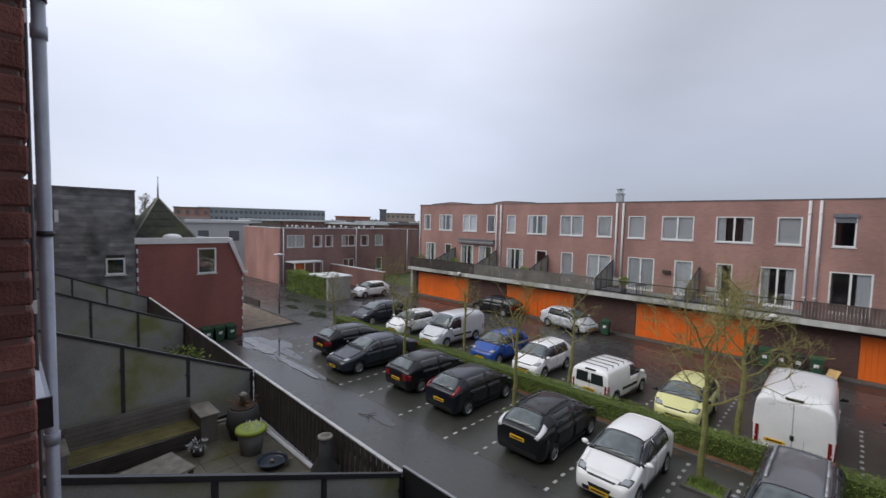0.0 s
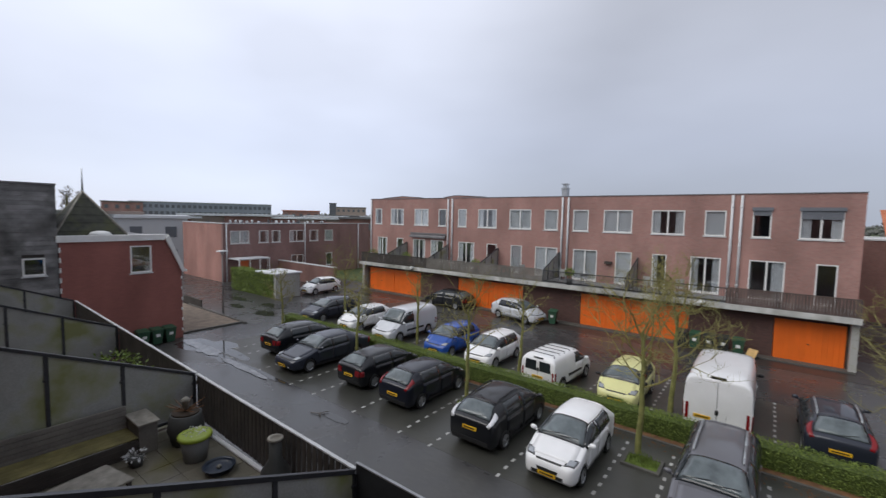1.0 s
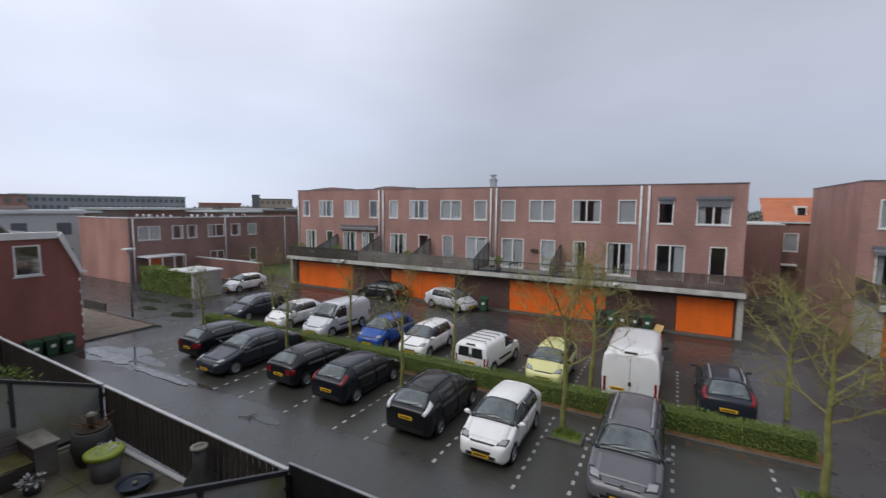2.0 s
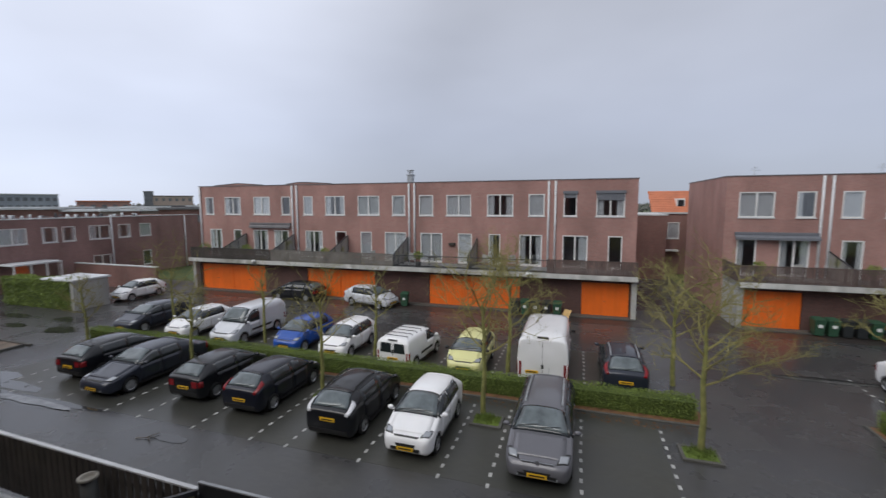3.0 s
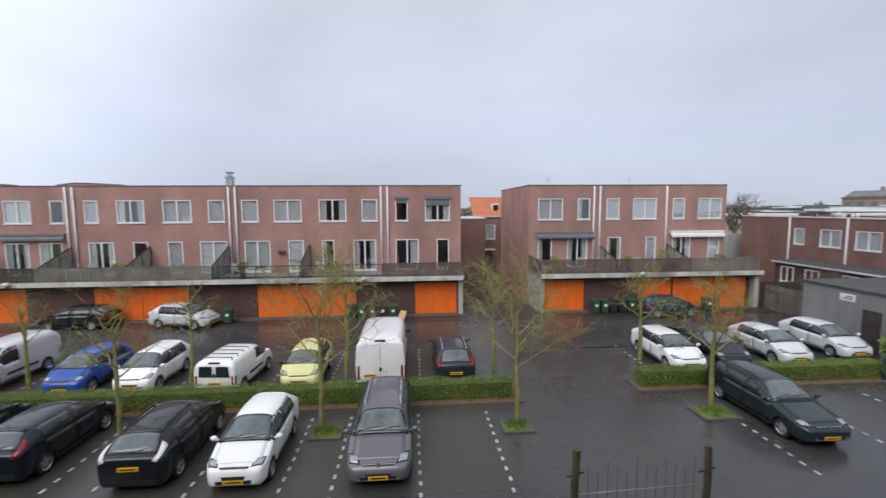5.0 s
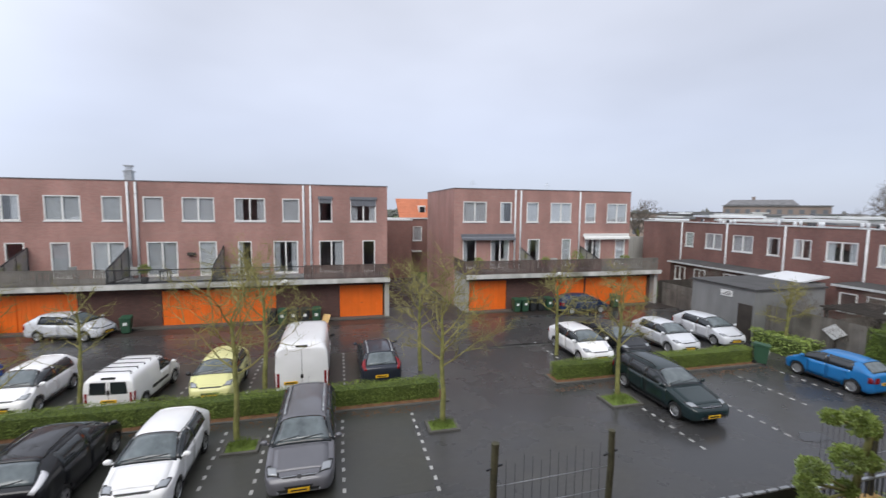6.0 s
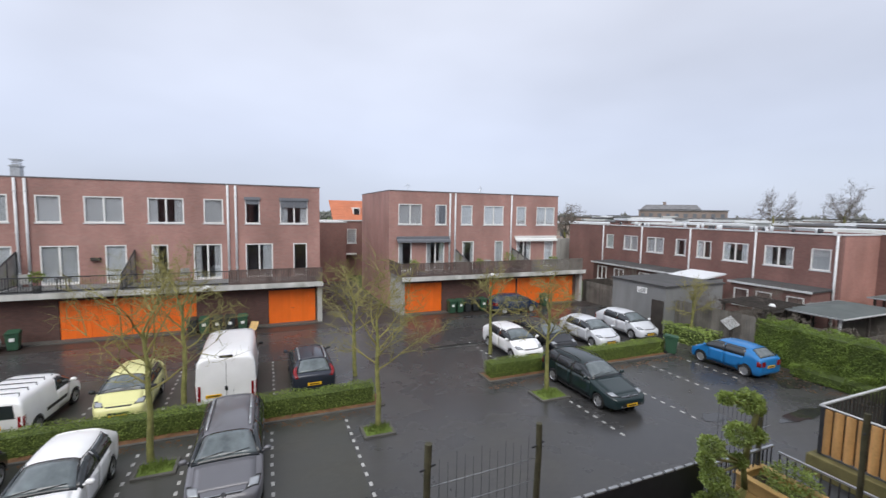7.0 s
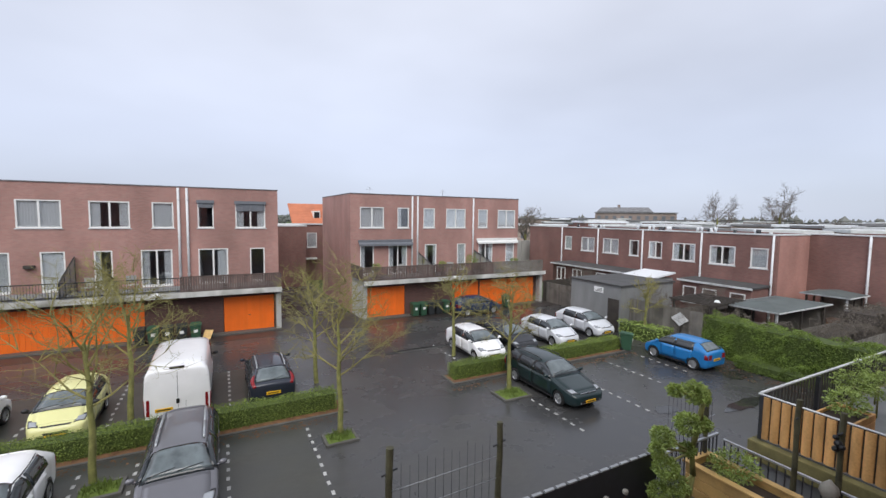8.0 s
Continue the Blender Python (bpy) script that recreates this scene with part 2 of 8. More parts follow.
M = dict(
    brick=brickwork("red_brick", (0.39, 0.205, 0.174), (0.325, 0.17, 0.147), (0.33, 0.25, 0.22)),
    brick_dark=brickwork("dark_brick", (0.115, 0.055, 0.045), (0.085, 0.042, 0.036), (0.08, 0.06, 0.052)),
    brick_row=brickwork("purple_brown_brick", (0.29, 0.165, 0.15), (0.24, 0.135, 0.125), (0.25, 0.19, 0.17)),
    brick_brown=brickwork("brown_brick", (0.225, 0.112, 0.096), (0.18, 0.09, 0.078), (0.18, 0.125, 0.108)),
    brick_pink=brickwork("pink_brick", (0.40, 0.20, 0.165), (0.345, 0.17, 0.14), (0.36, 0.22, 0.19)),
    brick_maroon=brickwork("maroon_render", (0.31, 0.118, 0.098), (0.275, 0.105, 0.088), (0.26, 0.10, 0.085), stain=0.16),
    single_brick=plain("handmade_brick", (0.25, 0.10, 0.082), 0.9, vary=0.4, size=14, grain=160, bump=0.4, spread=0.3),
    mortar=plain("grey_mortar", (0.36, 0.31, 0.28), 0.95, vary=0.3, size=9, grain=200, bump=0.8),
    paving=wet_paving("wet_paving", (0.078, 0.076, 0.071), (0.047, 0.047, 0.048), 0.21, 0.105, 0.22, 0.42),
    paving_red=wet_paving("wet_red_paving", (0.064, 0.051, 0.044), (0.037, 0.032, 0.030), 0.21, 0.07, 0.36, 0.5),
    paving_bay=wet_paving("wet_bay_paving", (0.074, 0.072, 0.060), (0.047, 0.048, 0.042), 0.21, 0.105, 0.3, 0.5),
    # pale base colour paints the sky's sheen on wet paving
    sheen_pale=plain("pale_painted_sheen", (0.13, 0.133, 0.137), 0.12, vary=0.5, size=2.0, grain=8, bump=0.0),
    far_pane=plain("far_window_glass", (0.13, 0.14, 0.155), 0.3, vary=0.2, size=0.3),
    kerb=plain("concrete_kerb", (0.095, 0.092, 0.082), 0.7, vary=0.25, size=3),
    mark=plain("white_paver", (0.40, 0.40, 0.385), 0.6, vary=0.25, size=6, spread=0.15),
    concrete=plain("concrete", (0.36, 0.36, 0.34), 0.8, vary=0.25, size=1.2, streak=0.3),
    concrete_dark=plain("grey_concrete", (0.20, 0.205, 0.205), 0.8, vary=0.25, size=1.0, streak=0.3),
    slab_pale=plain("pale_slab_edge", (0.50, 0.50, 0.475), 0.75, vary=0.35, size=1.4, streak=0.4, second=((0.20, 0.20, 0.16), 0.5, 0.5)),
    coping=plain("pale_coping", (0.55, 0.56, 0.56), 0.6, vary=0.2, size=2),
    coping_dark=plain("zinc_coping", (0.16, 0.155, 0.16), 0.5, vary=0.2, size=2),
    roofing=plain("bitumen_roof", (0.16, 0.16, 0.165), 0.7, vary=0.3, size=0.8),
    roof_pale=plain("pale_roof_sheet", (0.62, 0.64, 0.66), 0.5, vary=0.2, size=0.4),
    frame=plain("white_painted_wood", (0.74, 0.74, 0.72), 0.45, vary=0.08, size=3),
    frame_grey=plain("grey_painted_wood", (0.40, 0.41, 0.41), 0.5, vary=0.1, size=3),
    glass=window_glass("window_glass"),
    room=plain("dim_room", (0.27, 0.30, 0.34), 0.9, vary=0.2),
    curtain=plain("white_net_curtain", (0.72, 0.745, 0.78), 0.9, vary=0.15, size=6, grain=30, spread=0.15),
    shutter=plain("grey_shutter", (0.15, 0.16, 0.18), 0.5, vary=0.12, size=3),
    orange=plain("orange_paint", (0.83, 0.155, 0.012), 0.5, vary=0.10, size=1.2, grain=25, bump=0.05, spread=0.05),
    pipe=plain("white_rain_pipe", (0.66, 0.67, 0.68), 0.4, vary=0.1, size=2),
    zinc=plain("grey_zinc", (0.36, 0.39, 0.45), 0.42, 0.35, vary=0.15, size=5),
    steel=plain("galvanised_steel", (0.42, 0.44, 0.46), 0.4, 0.6, vary=0.2, size=8),
    dark_metal=plain("dark_coated_metal", (0.028, 0.03, 0.034), 0.45, 0.0, vary=0.2, size=6),
    black=plain("black_plastic", (0.014, 0.014, 0.015), 0.5, vary=0.2, size=6),
    rubber=plain("tyre_rubber", (0.012, 0.012, 0.012), 0.8, vary=0.2),
    rim=plain("alloy_rim", (0.45, 0.46, 0.47), 0.35, 0.7, vary=0.1, size=9),
    car_glass=plain("car_glass", (0.022, 0.027, 0.031), 0.06, 0.0, vary=0.1, bump=0.0, spec=0.6),
    # pale, mottled base colour stands in for sky mirrored in the glass
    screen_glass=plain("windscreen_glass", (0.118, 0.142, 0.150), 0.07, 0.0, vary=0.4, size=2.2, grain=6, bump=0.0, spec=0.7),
    chrome=plain("chrome", (0.30, 0.31, 0.33), 0.28, 0.85, vary=0.05, bump=0.0),
    rail_brown=plain("wet_brown_boards", (0.105, 0.075, 0.066), 0.75, vary=0.6, size=2.5, grain=30, streak=0.3),
    wood_post=plain("dark_mossy_post", (0.070, 0.066, 0.036), 0.9, vary=0.5, size=5, grain=40),
    slat=plain("red_brown_slat", (0.25, 0.125, 0.07), 0.65, vary=0.35, size=4, spread=0.2),
    lamp_glass=plain("headlamp_glass", (0.36, 0.38, 0.40), 0.1, 0.3, vary=0.1, bump=0.0),
    red_lens=plain("red_lens", (0.22, 0.01, 0.014), 0.15, vary=0.1, bump=0.0),
    clear_lens=plain("clear_lens", (0.70, 0.71, 0.74), 0.15, vary=0.1, bump=0.0),
    plate=plain("yellow_plate", (0.78, 0.46, 0.02), 0.4, vary=0.05, bump=0.0),
    white_sign=plain("white_sign", (0.72, 0.73, 0.72), 0.5, vary=0.08),
    hedge=plain("hedge_leaf", (0.165, 0.225, 0.036), 0.6, vary=0.35, size=1.1, grain=30, spread=0.0),
    # darker than the leaf: shade inside the foliage put into the colour
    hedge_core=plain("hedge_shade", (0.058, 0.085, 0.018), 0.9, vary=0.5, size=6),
    ivy=plain("ivy_leaf", (0.15, 0.22, 0.034), 0.6, vary=0.6, size=1.4, grain=30),
    bush=plain("shrub_leaf", (0.25, 0.33, 0.075), 0.5, vary=0.45, size=3, grain=30),
    moss=plain("moss_and_grass", (0.11, 0.16, 0.026), 0.9, vary=0.5, size=3, grain=50),
    soil=plain("wet_soil", (0.050, 0.036, 0.025), 0.9, vary=0.4, size=3),
    leaves=plain("fallen_leaves", (0.17, 0.085, 0.04), 0.85, vary=0.5, size=5),
    gravel=plain("gravel_bed", (0.19, 0.15, 0.115), 0.9, vary=0.4, size=2, grain=25, bump=0.6),
    water=plain("standing_water", (0.03, 0.03, 0.03), 0.04, vary=0.1, bump=0.0),
    bark=plain("mossy_bark", (0.20, 0.20, 0.065), 0.9, vary=0.45, size=4, grain=60, bump=0.5),
    twig=plain("lichen_twig", (0.235, 0.215, 0.075), 0.9, vary=0.45, size=2, grain=40, bump=0.2),
    twig_grey=plain("grey_twig", (0.14, 0.12, 0.10), 0.9, vary=0.4, size=2, grain=40, bump=0.2),
    wood_grey=plain("weathered_grey_board", (0.215, 0.212, 0.21), 0.85, vary=0.55, size=1.2, grain=30, spread=0.22, streak=2.0, second=((0.06, 0.06, 0.055), 0.7, 0.5)),
    tower_tile=plain("mossy_black_tile", (0.030, 0.032, 0.022), 0.7, vary=0.5, size=3, spread=0.25, second=((0.05, 0.055, 0.02), 1.2, 0.5)),
    far_glass=plain("glassy_grey_hall", (0.27, 0.30, 0.34), 0.3, vary=0.2, size=0.1),
    cap_grey=plain("dull_metal_cap", (0.30, 0.31, 0.32), 0.5, vary=0.3, size=4),
    wood_old=plain("weathered_board", (0.16, 0.148, 0.13), 0.85, vary=0.4, size=1.2, grain=30, spread=0.18, streak=1.0),
    wood_dark=plain("dark_stained_wood", (0.045, 0.038, 0.032), 0.75, vary=0.35, size=2, spread=0.15),
    wood_moss=plain("mossy_wood", (0.165, 0.145, 0.055), 0.85, vary=0.45, size=3, spread=0.1),
    wood_new=plain("new_larch", (0.60, 0.34, 0.125), 0.6, vary=0.4, size=5, grain=30, spread=0.22, streak=0.25),
    wood_pale=plain("oiled_pine", (0.56, 0.36, 0.13), 0.6, vary=0.25, size=4, spread=0.12),
    tiles=plain("terrace_tile", (0.15, 0.138, 0.105), 0.35, vary=0.5, size=1.3, spread=0.15, second=((0.11, 0.10, 0.03), 1.1, 0.55)),
    roof_tile=plain("dark_roof_tile", (0.055, 0.058, 0.045), 0.7, vary=0.4, size=1.5, spread=0.1),
    orange_tile=plain("orange_roof_tile", (0.50, 0.17, 0.085), 0.7, vary=0.2, size=1.0),
    felt_dark=plain("dark_roof_felt", (0.06, 0.06, 0.06), 0.75, vary=0.3, size=1.0),
    felt=plain("shed_roof_felt", (0.085, 0.10, 0.097), 0.7, vary=0.25, size=1.0),
    frosted=plain("frosted_glass", (0.30, 0.305, 0.29), 0.25, vary=0.35, size=0.9, bump=0.0, second=((0.21, 0.22, 0.10), 0.9, 0.5)),
    bin_dark=plain("dark_bin_plastic", (0.022, 0.026, 0.028), 0.5, vary=0.15),
    bin_green=plain("green_bin_plastic", (0.028, 0.082, 0.046), 0.5, vary=0.15),
    lime=plain("lime_plastic", (0.27, 0.35, 0.03), 0.45, vary=0.15),
    pot=plain("dark_pot", (0.05, 0.052, 0.05), 0.6, vary=0.3),
    pot_blue=plain("dark_blue_plastic", (0.03, 0.042, 0.065), 0.35, vary=0.2),
    stone=plain("grey_stone", (0.25, 0.235, 0.20), 0.85, vary=0.35, size=6),
    # base colour lightened to carry the haze of distance
    far_green=plain("far_trees", (0.15, 0.155, 0.14), 0.95, vary=0.4, size=0.15),
    far_wall=plain("far_wall", (0.30, 0.24, 0.21), 0.9, vary=0.2, size=0.1, spread=0.35),
    far_pale=plain("far_pale_wall", (0.50, 0.51, 0.52), 0.8, vary=0.15, size=0.1, spread=0.2),
    grass=plain("rough_grass", (0.07, 0.10, 0.03), 0.9, vary=0.4, size=0.4),
)


# ---- mesh helpers ----
def box(bm, x0, x1, y0, y1, z0, z1, bevel=0.0):
    v = [bm.verts.new((x, y, z)) for z in (z0, z1) for x, y in ((x0, y0), (x1, y0), (x1, y1), (x0, y1))]
    fs = [bm.faces.new([v[i] for i in q]) for q in
          ((3, 2, 1, 0), (4, 5, 6, 7), (0, 1, 5, 4), (1, 2, 6, 5), (2, 3, 7, 6), (3, 0, 4, 7))]
    if bevel:
        bmesh.ops.bevel(bm, geom=list({e for f in fs for e in f.edges}), offset=bevel, segments=1, affect="EDGES")
    return bm


def cyl(bm, p0, p1, r0, r1=None, sides=10, cap=True):
    r1 = r0 if r1 is None else r1
    p0, p1 = Vector(p0), Vector(p1)
    q = (p1 - p0).to_track_quat("Z", "Y")
    a, b = [], []
    for i in range(sides):
        d = q @ Vector((math.cos(2 * math.pi * i / sides), math.sin(2 * math.pi * i / sides), 0))
        a.append(bm.verts.new(p0 + d * r0))
        b.append(bm.verts.new(p1 + d * r1))
    for i in range(sides):
        j = (i + 1) % sides
        f = bm.faces.new((a[i], a[j], b[j], b[i]))
        f.smooth = True
    if cap:
        bm.faces.new(a[::-1])
        bm.faces.new(b)
    return bm


def mesh_of(name, bm, material, smooth=False):
    me = bpy.data.meshes.new(name)
    if smooth:
        for f in bm.faces:
            f.smooth = True
    bm.to_mesh(me)
    bm.free()
    me.materials.append(material)
    return me


def part(name, bm, material, parent=None, label="", smooth=False):
    """One bmesh as one mesh object, under a thing or a part."""
    ob = new(name, mesh_of(name, bm, material, smooth))
    if parent is not None:
        ob.parent = parent
    if label:
        tagged(ob, label)
    return ob


def piece(name, mesh, parent, m):
    ob = new(name, mesh)
    ob.parent = parent
    ob.matrix_basis = m
    return ob


ORIGIN = [Matrix.Identity(4)]


def set_out(x=0.0, y=0.0, z=0.0, scale=1.0):
    """The origin from which the next things are set out."""
    ORIGIN[0] = pose(x, y, z) @ Matrix.Diagonal((scale, scale, scale, 1))


def thing(name, label, category, group="", m=None, kind=""):
    ob = new(name)
    ob.empty_display_size = 0.2
    ob.matrix_basis = ORIGIN[0] @ m if m is not None else ORIGIN[0]
    return tagged(ob, label, category, group, kind)


def B():
    return bmesh.new()


def holed_wall(bm, a0, a1, z0, z1, holes, y0, y1, along="x"):
    """A wall of thickness y0..y1 that runs along x (or y), with rectangular openings (a0, a1, z0, z1) right through it."""
    zs = sorted({z0, z1, *[min(max(h[k], z0), z1) for h in holes for k in (2, 3)]})
    for lo, hi in zip(zs, zs[1:]):
        cuts = sorted((h[0], h[1]) for h in holes if h[2] < hi - 1e-6 and h[3] > lo + 1e-6)
        at = a0
        for c0, c1 in cuts + [(a1, a1)]:
            if c0 > at + 1e-4:
                if along == "x":
                    box(bm, at, c0, y0, y1, lo, hi)
                else:
                    box(bm, y0, y1, at, c0, lo, hi)
            at = max(at, c1)
    return bm


# ---- ground ----
def sheet(name, x0, x1, y0, y1, z, material, label, thick=0.0, n=1):
    bm = B()
    if thick:
        box(bm, x0, x1, y0, y1, z - thick, z)
    else:
        bm.faces.new([bm.verts.new(p) for p in ((x0, y0, z), (x1, y0, z), (x1, y1, z), (x0, y1, z))])
    return tagged(part(name, bm, material), label, "ground", kind="structure")


sheet("ground", -2500, 2500, -60, 4000, -0.06, M["grass"], "flat grassy ground out to the horizon")
sheet("road", -62, 33.0, -3, 27.5, 0.0, M["paving"], "wet dark paved car park and lane", 0.3)
sheet("pavement", -47, 27, 27.5, 31.9, 0.012, M["paving_red"], "wet reddish brick paving before the garages", 0.3)
sheet("pavement", -24.4, 2.84, 10.35, 15.45, 0.004, M["paving_bay"], "dark mossy wet pavers of the parking bays", 0.3)
sheet("pavement", -26.0, 3.2, 16.75, 22.1, 0.004, M["paving_bay"], "dark mossy wet pavers of the far parking bays", 0.3)
sheet("pavement", 3.9, 9.0, 31.9, 75, 0.012, M["paving"], "wet paved alley between the brick blocks", 0.3)


# ---- windows, pipes, houses ----
def lerp(a, b, f):
    return a + (b - a) * f


def window(parent, m, w, h, split=2, frame=None, curtain=0, door=False, shutter=0.0):
    """A window whose outer face looks along local -y; the middle of its foot is at m."""
    fm = frame or M["frame"]
    f = 0.075
    bm = B()
    box(bm, -w / 2, -w / 2 + f, -0.035, 0.07, 0, h)
    box(bm, w / 2 - f, w / 2, -0.035, 0.07, 0, h)
    box(bm, -w / 2 + f, w / 2 - f, -0.033, 0.07, h - f, h)
    box(bm, -w / 2 + f, w / 2 - f, -0.033, 0.07, 0, f if not door else 0.16)
    step = (w - 2 * f) / split
    for i in range(1, split):
        x = -w / 2 + f + i * step
        box(bm, x - 0.05, x + 0.05, -0.03, 0.065, f, h - f)
    win = part("window" if not door else "terrace_door", bm, fm, parent)
    win.matrix_basis = m
    lo = f if not door else 0.16
    for i in range(split):
        x = -w / 2 + f + i * step
        part("pane", box(B(), x + 0.012, x + step - 0.012, 0.016, 0.024, lo, h - f), M["glass"], win)
    if not door:
        part("sill", box(B(), -w / 2 - 0.06, w / 2 + 0.06, -0.09, 0.0, -0.07, -0.002), M["coping"], win)
    spans = {1: ((0.02, 0.98),), 2: ((0.02, 0.36),), 3: ((0.64, 0.98),), 4: ((0.02, 0.27), (0.73, 0.98))}.get(curtain, ())
    for f0, f1 in spans:
        bm = B()
        k = max(10, int(26 * (f1 - f0) * w))
        ring = []
        for i in range(k + 1):
            x = -w / 2 + w * lerp(f0, f1, i / k)
            y = 0.075 + 0.018 * math.sin(i * 1.9)
            ring.append((bm.verts.new((x, y, 0.02)), bm.verts.new((x, y, h - 0.02))))
        for a, b in zip(ring, ring[1:]):
            bm.faces.new((a[0], b[0], b[1], a[1]))
        part("curtain", bm, M["curtain"], win, smooth=True)
    if shutter:
        bm = B()
        n = int(h * shutter / 0.06)
        for i in range(n):
            box(bm, -w / 2 + 0.04, w / 2 - 0.04, -0.075, -0.045, h - 0.06 * (i + 1) + 0.006, h - 0.06 * i)
        box(bm, -w / 2 - 0.05, w / 2 + 0.05, -0.14, -0.036, h, h + 0.2)
        tagged(part("shutter", bm, M["shutter"], win), kind="stuff")
    return win


def rain_pipe(parent, x, y, z0, z1, r=0.055, material=None):
    bm = B()
    cyl(bm, (x, y, z0), (x, y, z1), r, sides=8)
    for k in range(3):
        z = z0 + (z1 - z0) * (0.12 + 0.38 * k)
        cyl(bm, (x, y, z), (x, y, z + 0.06), r * 1.35, sides=8)
    return part("rain_pipe", bm, material or M["pipe"], parent)


PLANK = mesh_of("plank", box(B(), -0.112, 0.112, 0, 0.03, 0, 2.22, 0.004), M["orange"])


def garage_door(parent, x0, x1, y, z0, z1):
    d = part("garage_door", box(B(), x0, x1, y + 0.032, y + 0.08, z0 + 0.01, z1), M["orange"], parent)
    n = round((x1 - x0) / 0.232)
    w = (x1 - x0) / n
    for i in range(n):
        piece("plank", PLANK, d, pose(x0 + (i + 0.5) * w, y, z0 + 0.02) @ Matrix.Diagonal((w / 0.232, 1, 1, 1)))
    part("handle", box(B(), (x0 + x1) / 2 - 0.06, (x0 + x1) / 2 + 0.06, y - 0.04, y - 0.002, z0 + 1.0, z0 + 1.03), M["dark_metal"], d)
    return d


A_UP = [(-33.9, -32.9, 1), (-31.6, -29.75, 2), (-28.3, -26.5, 2), (-25.25, -24.3, 1), (-22.95, -22.0, 1), (-20.75, -18.85, 2), (-17.6, -15.6, 2),
        (-14.45, -13.3, 1), (-12.1, -10.9, 1), (-9.8, -7.8, 2), (-6.55, -4.55, 2), (-3.42, -2.26, 1), (-0.93, 0.0, 1), (1.3, 3.18, 2)]
A_DOWN = [(-33.5, -32.1, 2), (-30.7, -29.8, 1), (-28.45, -26.85, 2), (-26.15, -24.6, 2), (-22.85, -21.1, 2), (-19.8, -18.75, 1), (-17.4, -16.35, 1),
          (-15.15, -13.25, 2), (-12.0, -10.15, 2), (-8.85, -7.73, 1), (-6.4, -5.5, 1), (-4.08, -2.4, 2), (-0.95, 0.8, 2), (2.16, 3.1, 1)]
B_UP = [(9.85, 11.8, 2), (12.95, 13.95, 1), (15.25, 16.3, 1), (17.38, 19.3, 2), (20.6, 21.6, 1), (22.7, 24.65, 2)]
B_DOWN = [(9.86, 10.97, 1), (12.2, 13.8, 2), (15.4, 16.5, 1), (18.5, 19.35, 1), (20.7, 22.2, 2), (23.65, 24.6, 1)]
A_CURT = {"up": {0: 4, 1: 4, 2: 1, 4: 1, 5: 4, 6: 1, 7: 1, 8: 1, 9: 1, 10: 4, 11: 1, 13: 4}, "down": {0: 4, 2: 4, 3: 2, 4: 4, 6: 1, 7: 1, 8: 1, 9: 1, 10: 2, 11: 4, 12: 3}}
B_CURT = {"up": {0: 1, 1: 2, 2: 1, 3: 1, 4: 1, 5: 1}, "down": {0: 2, 1: 4, 2: 4, 3: 1, 4: 4, 5: 1}}
FRONT, GARAGE, EDGE, ROOF, DECK = 32.0, 29.5, 28.7, 9.19, 2.8


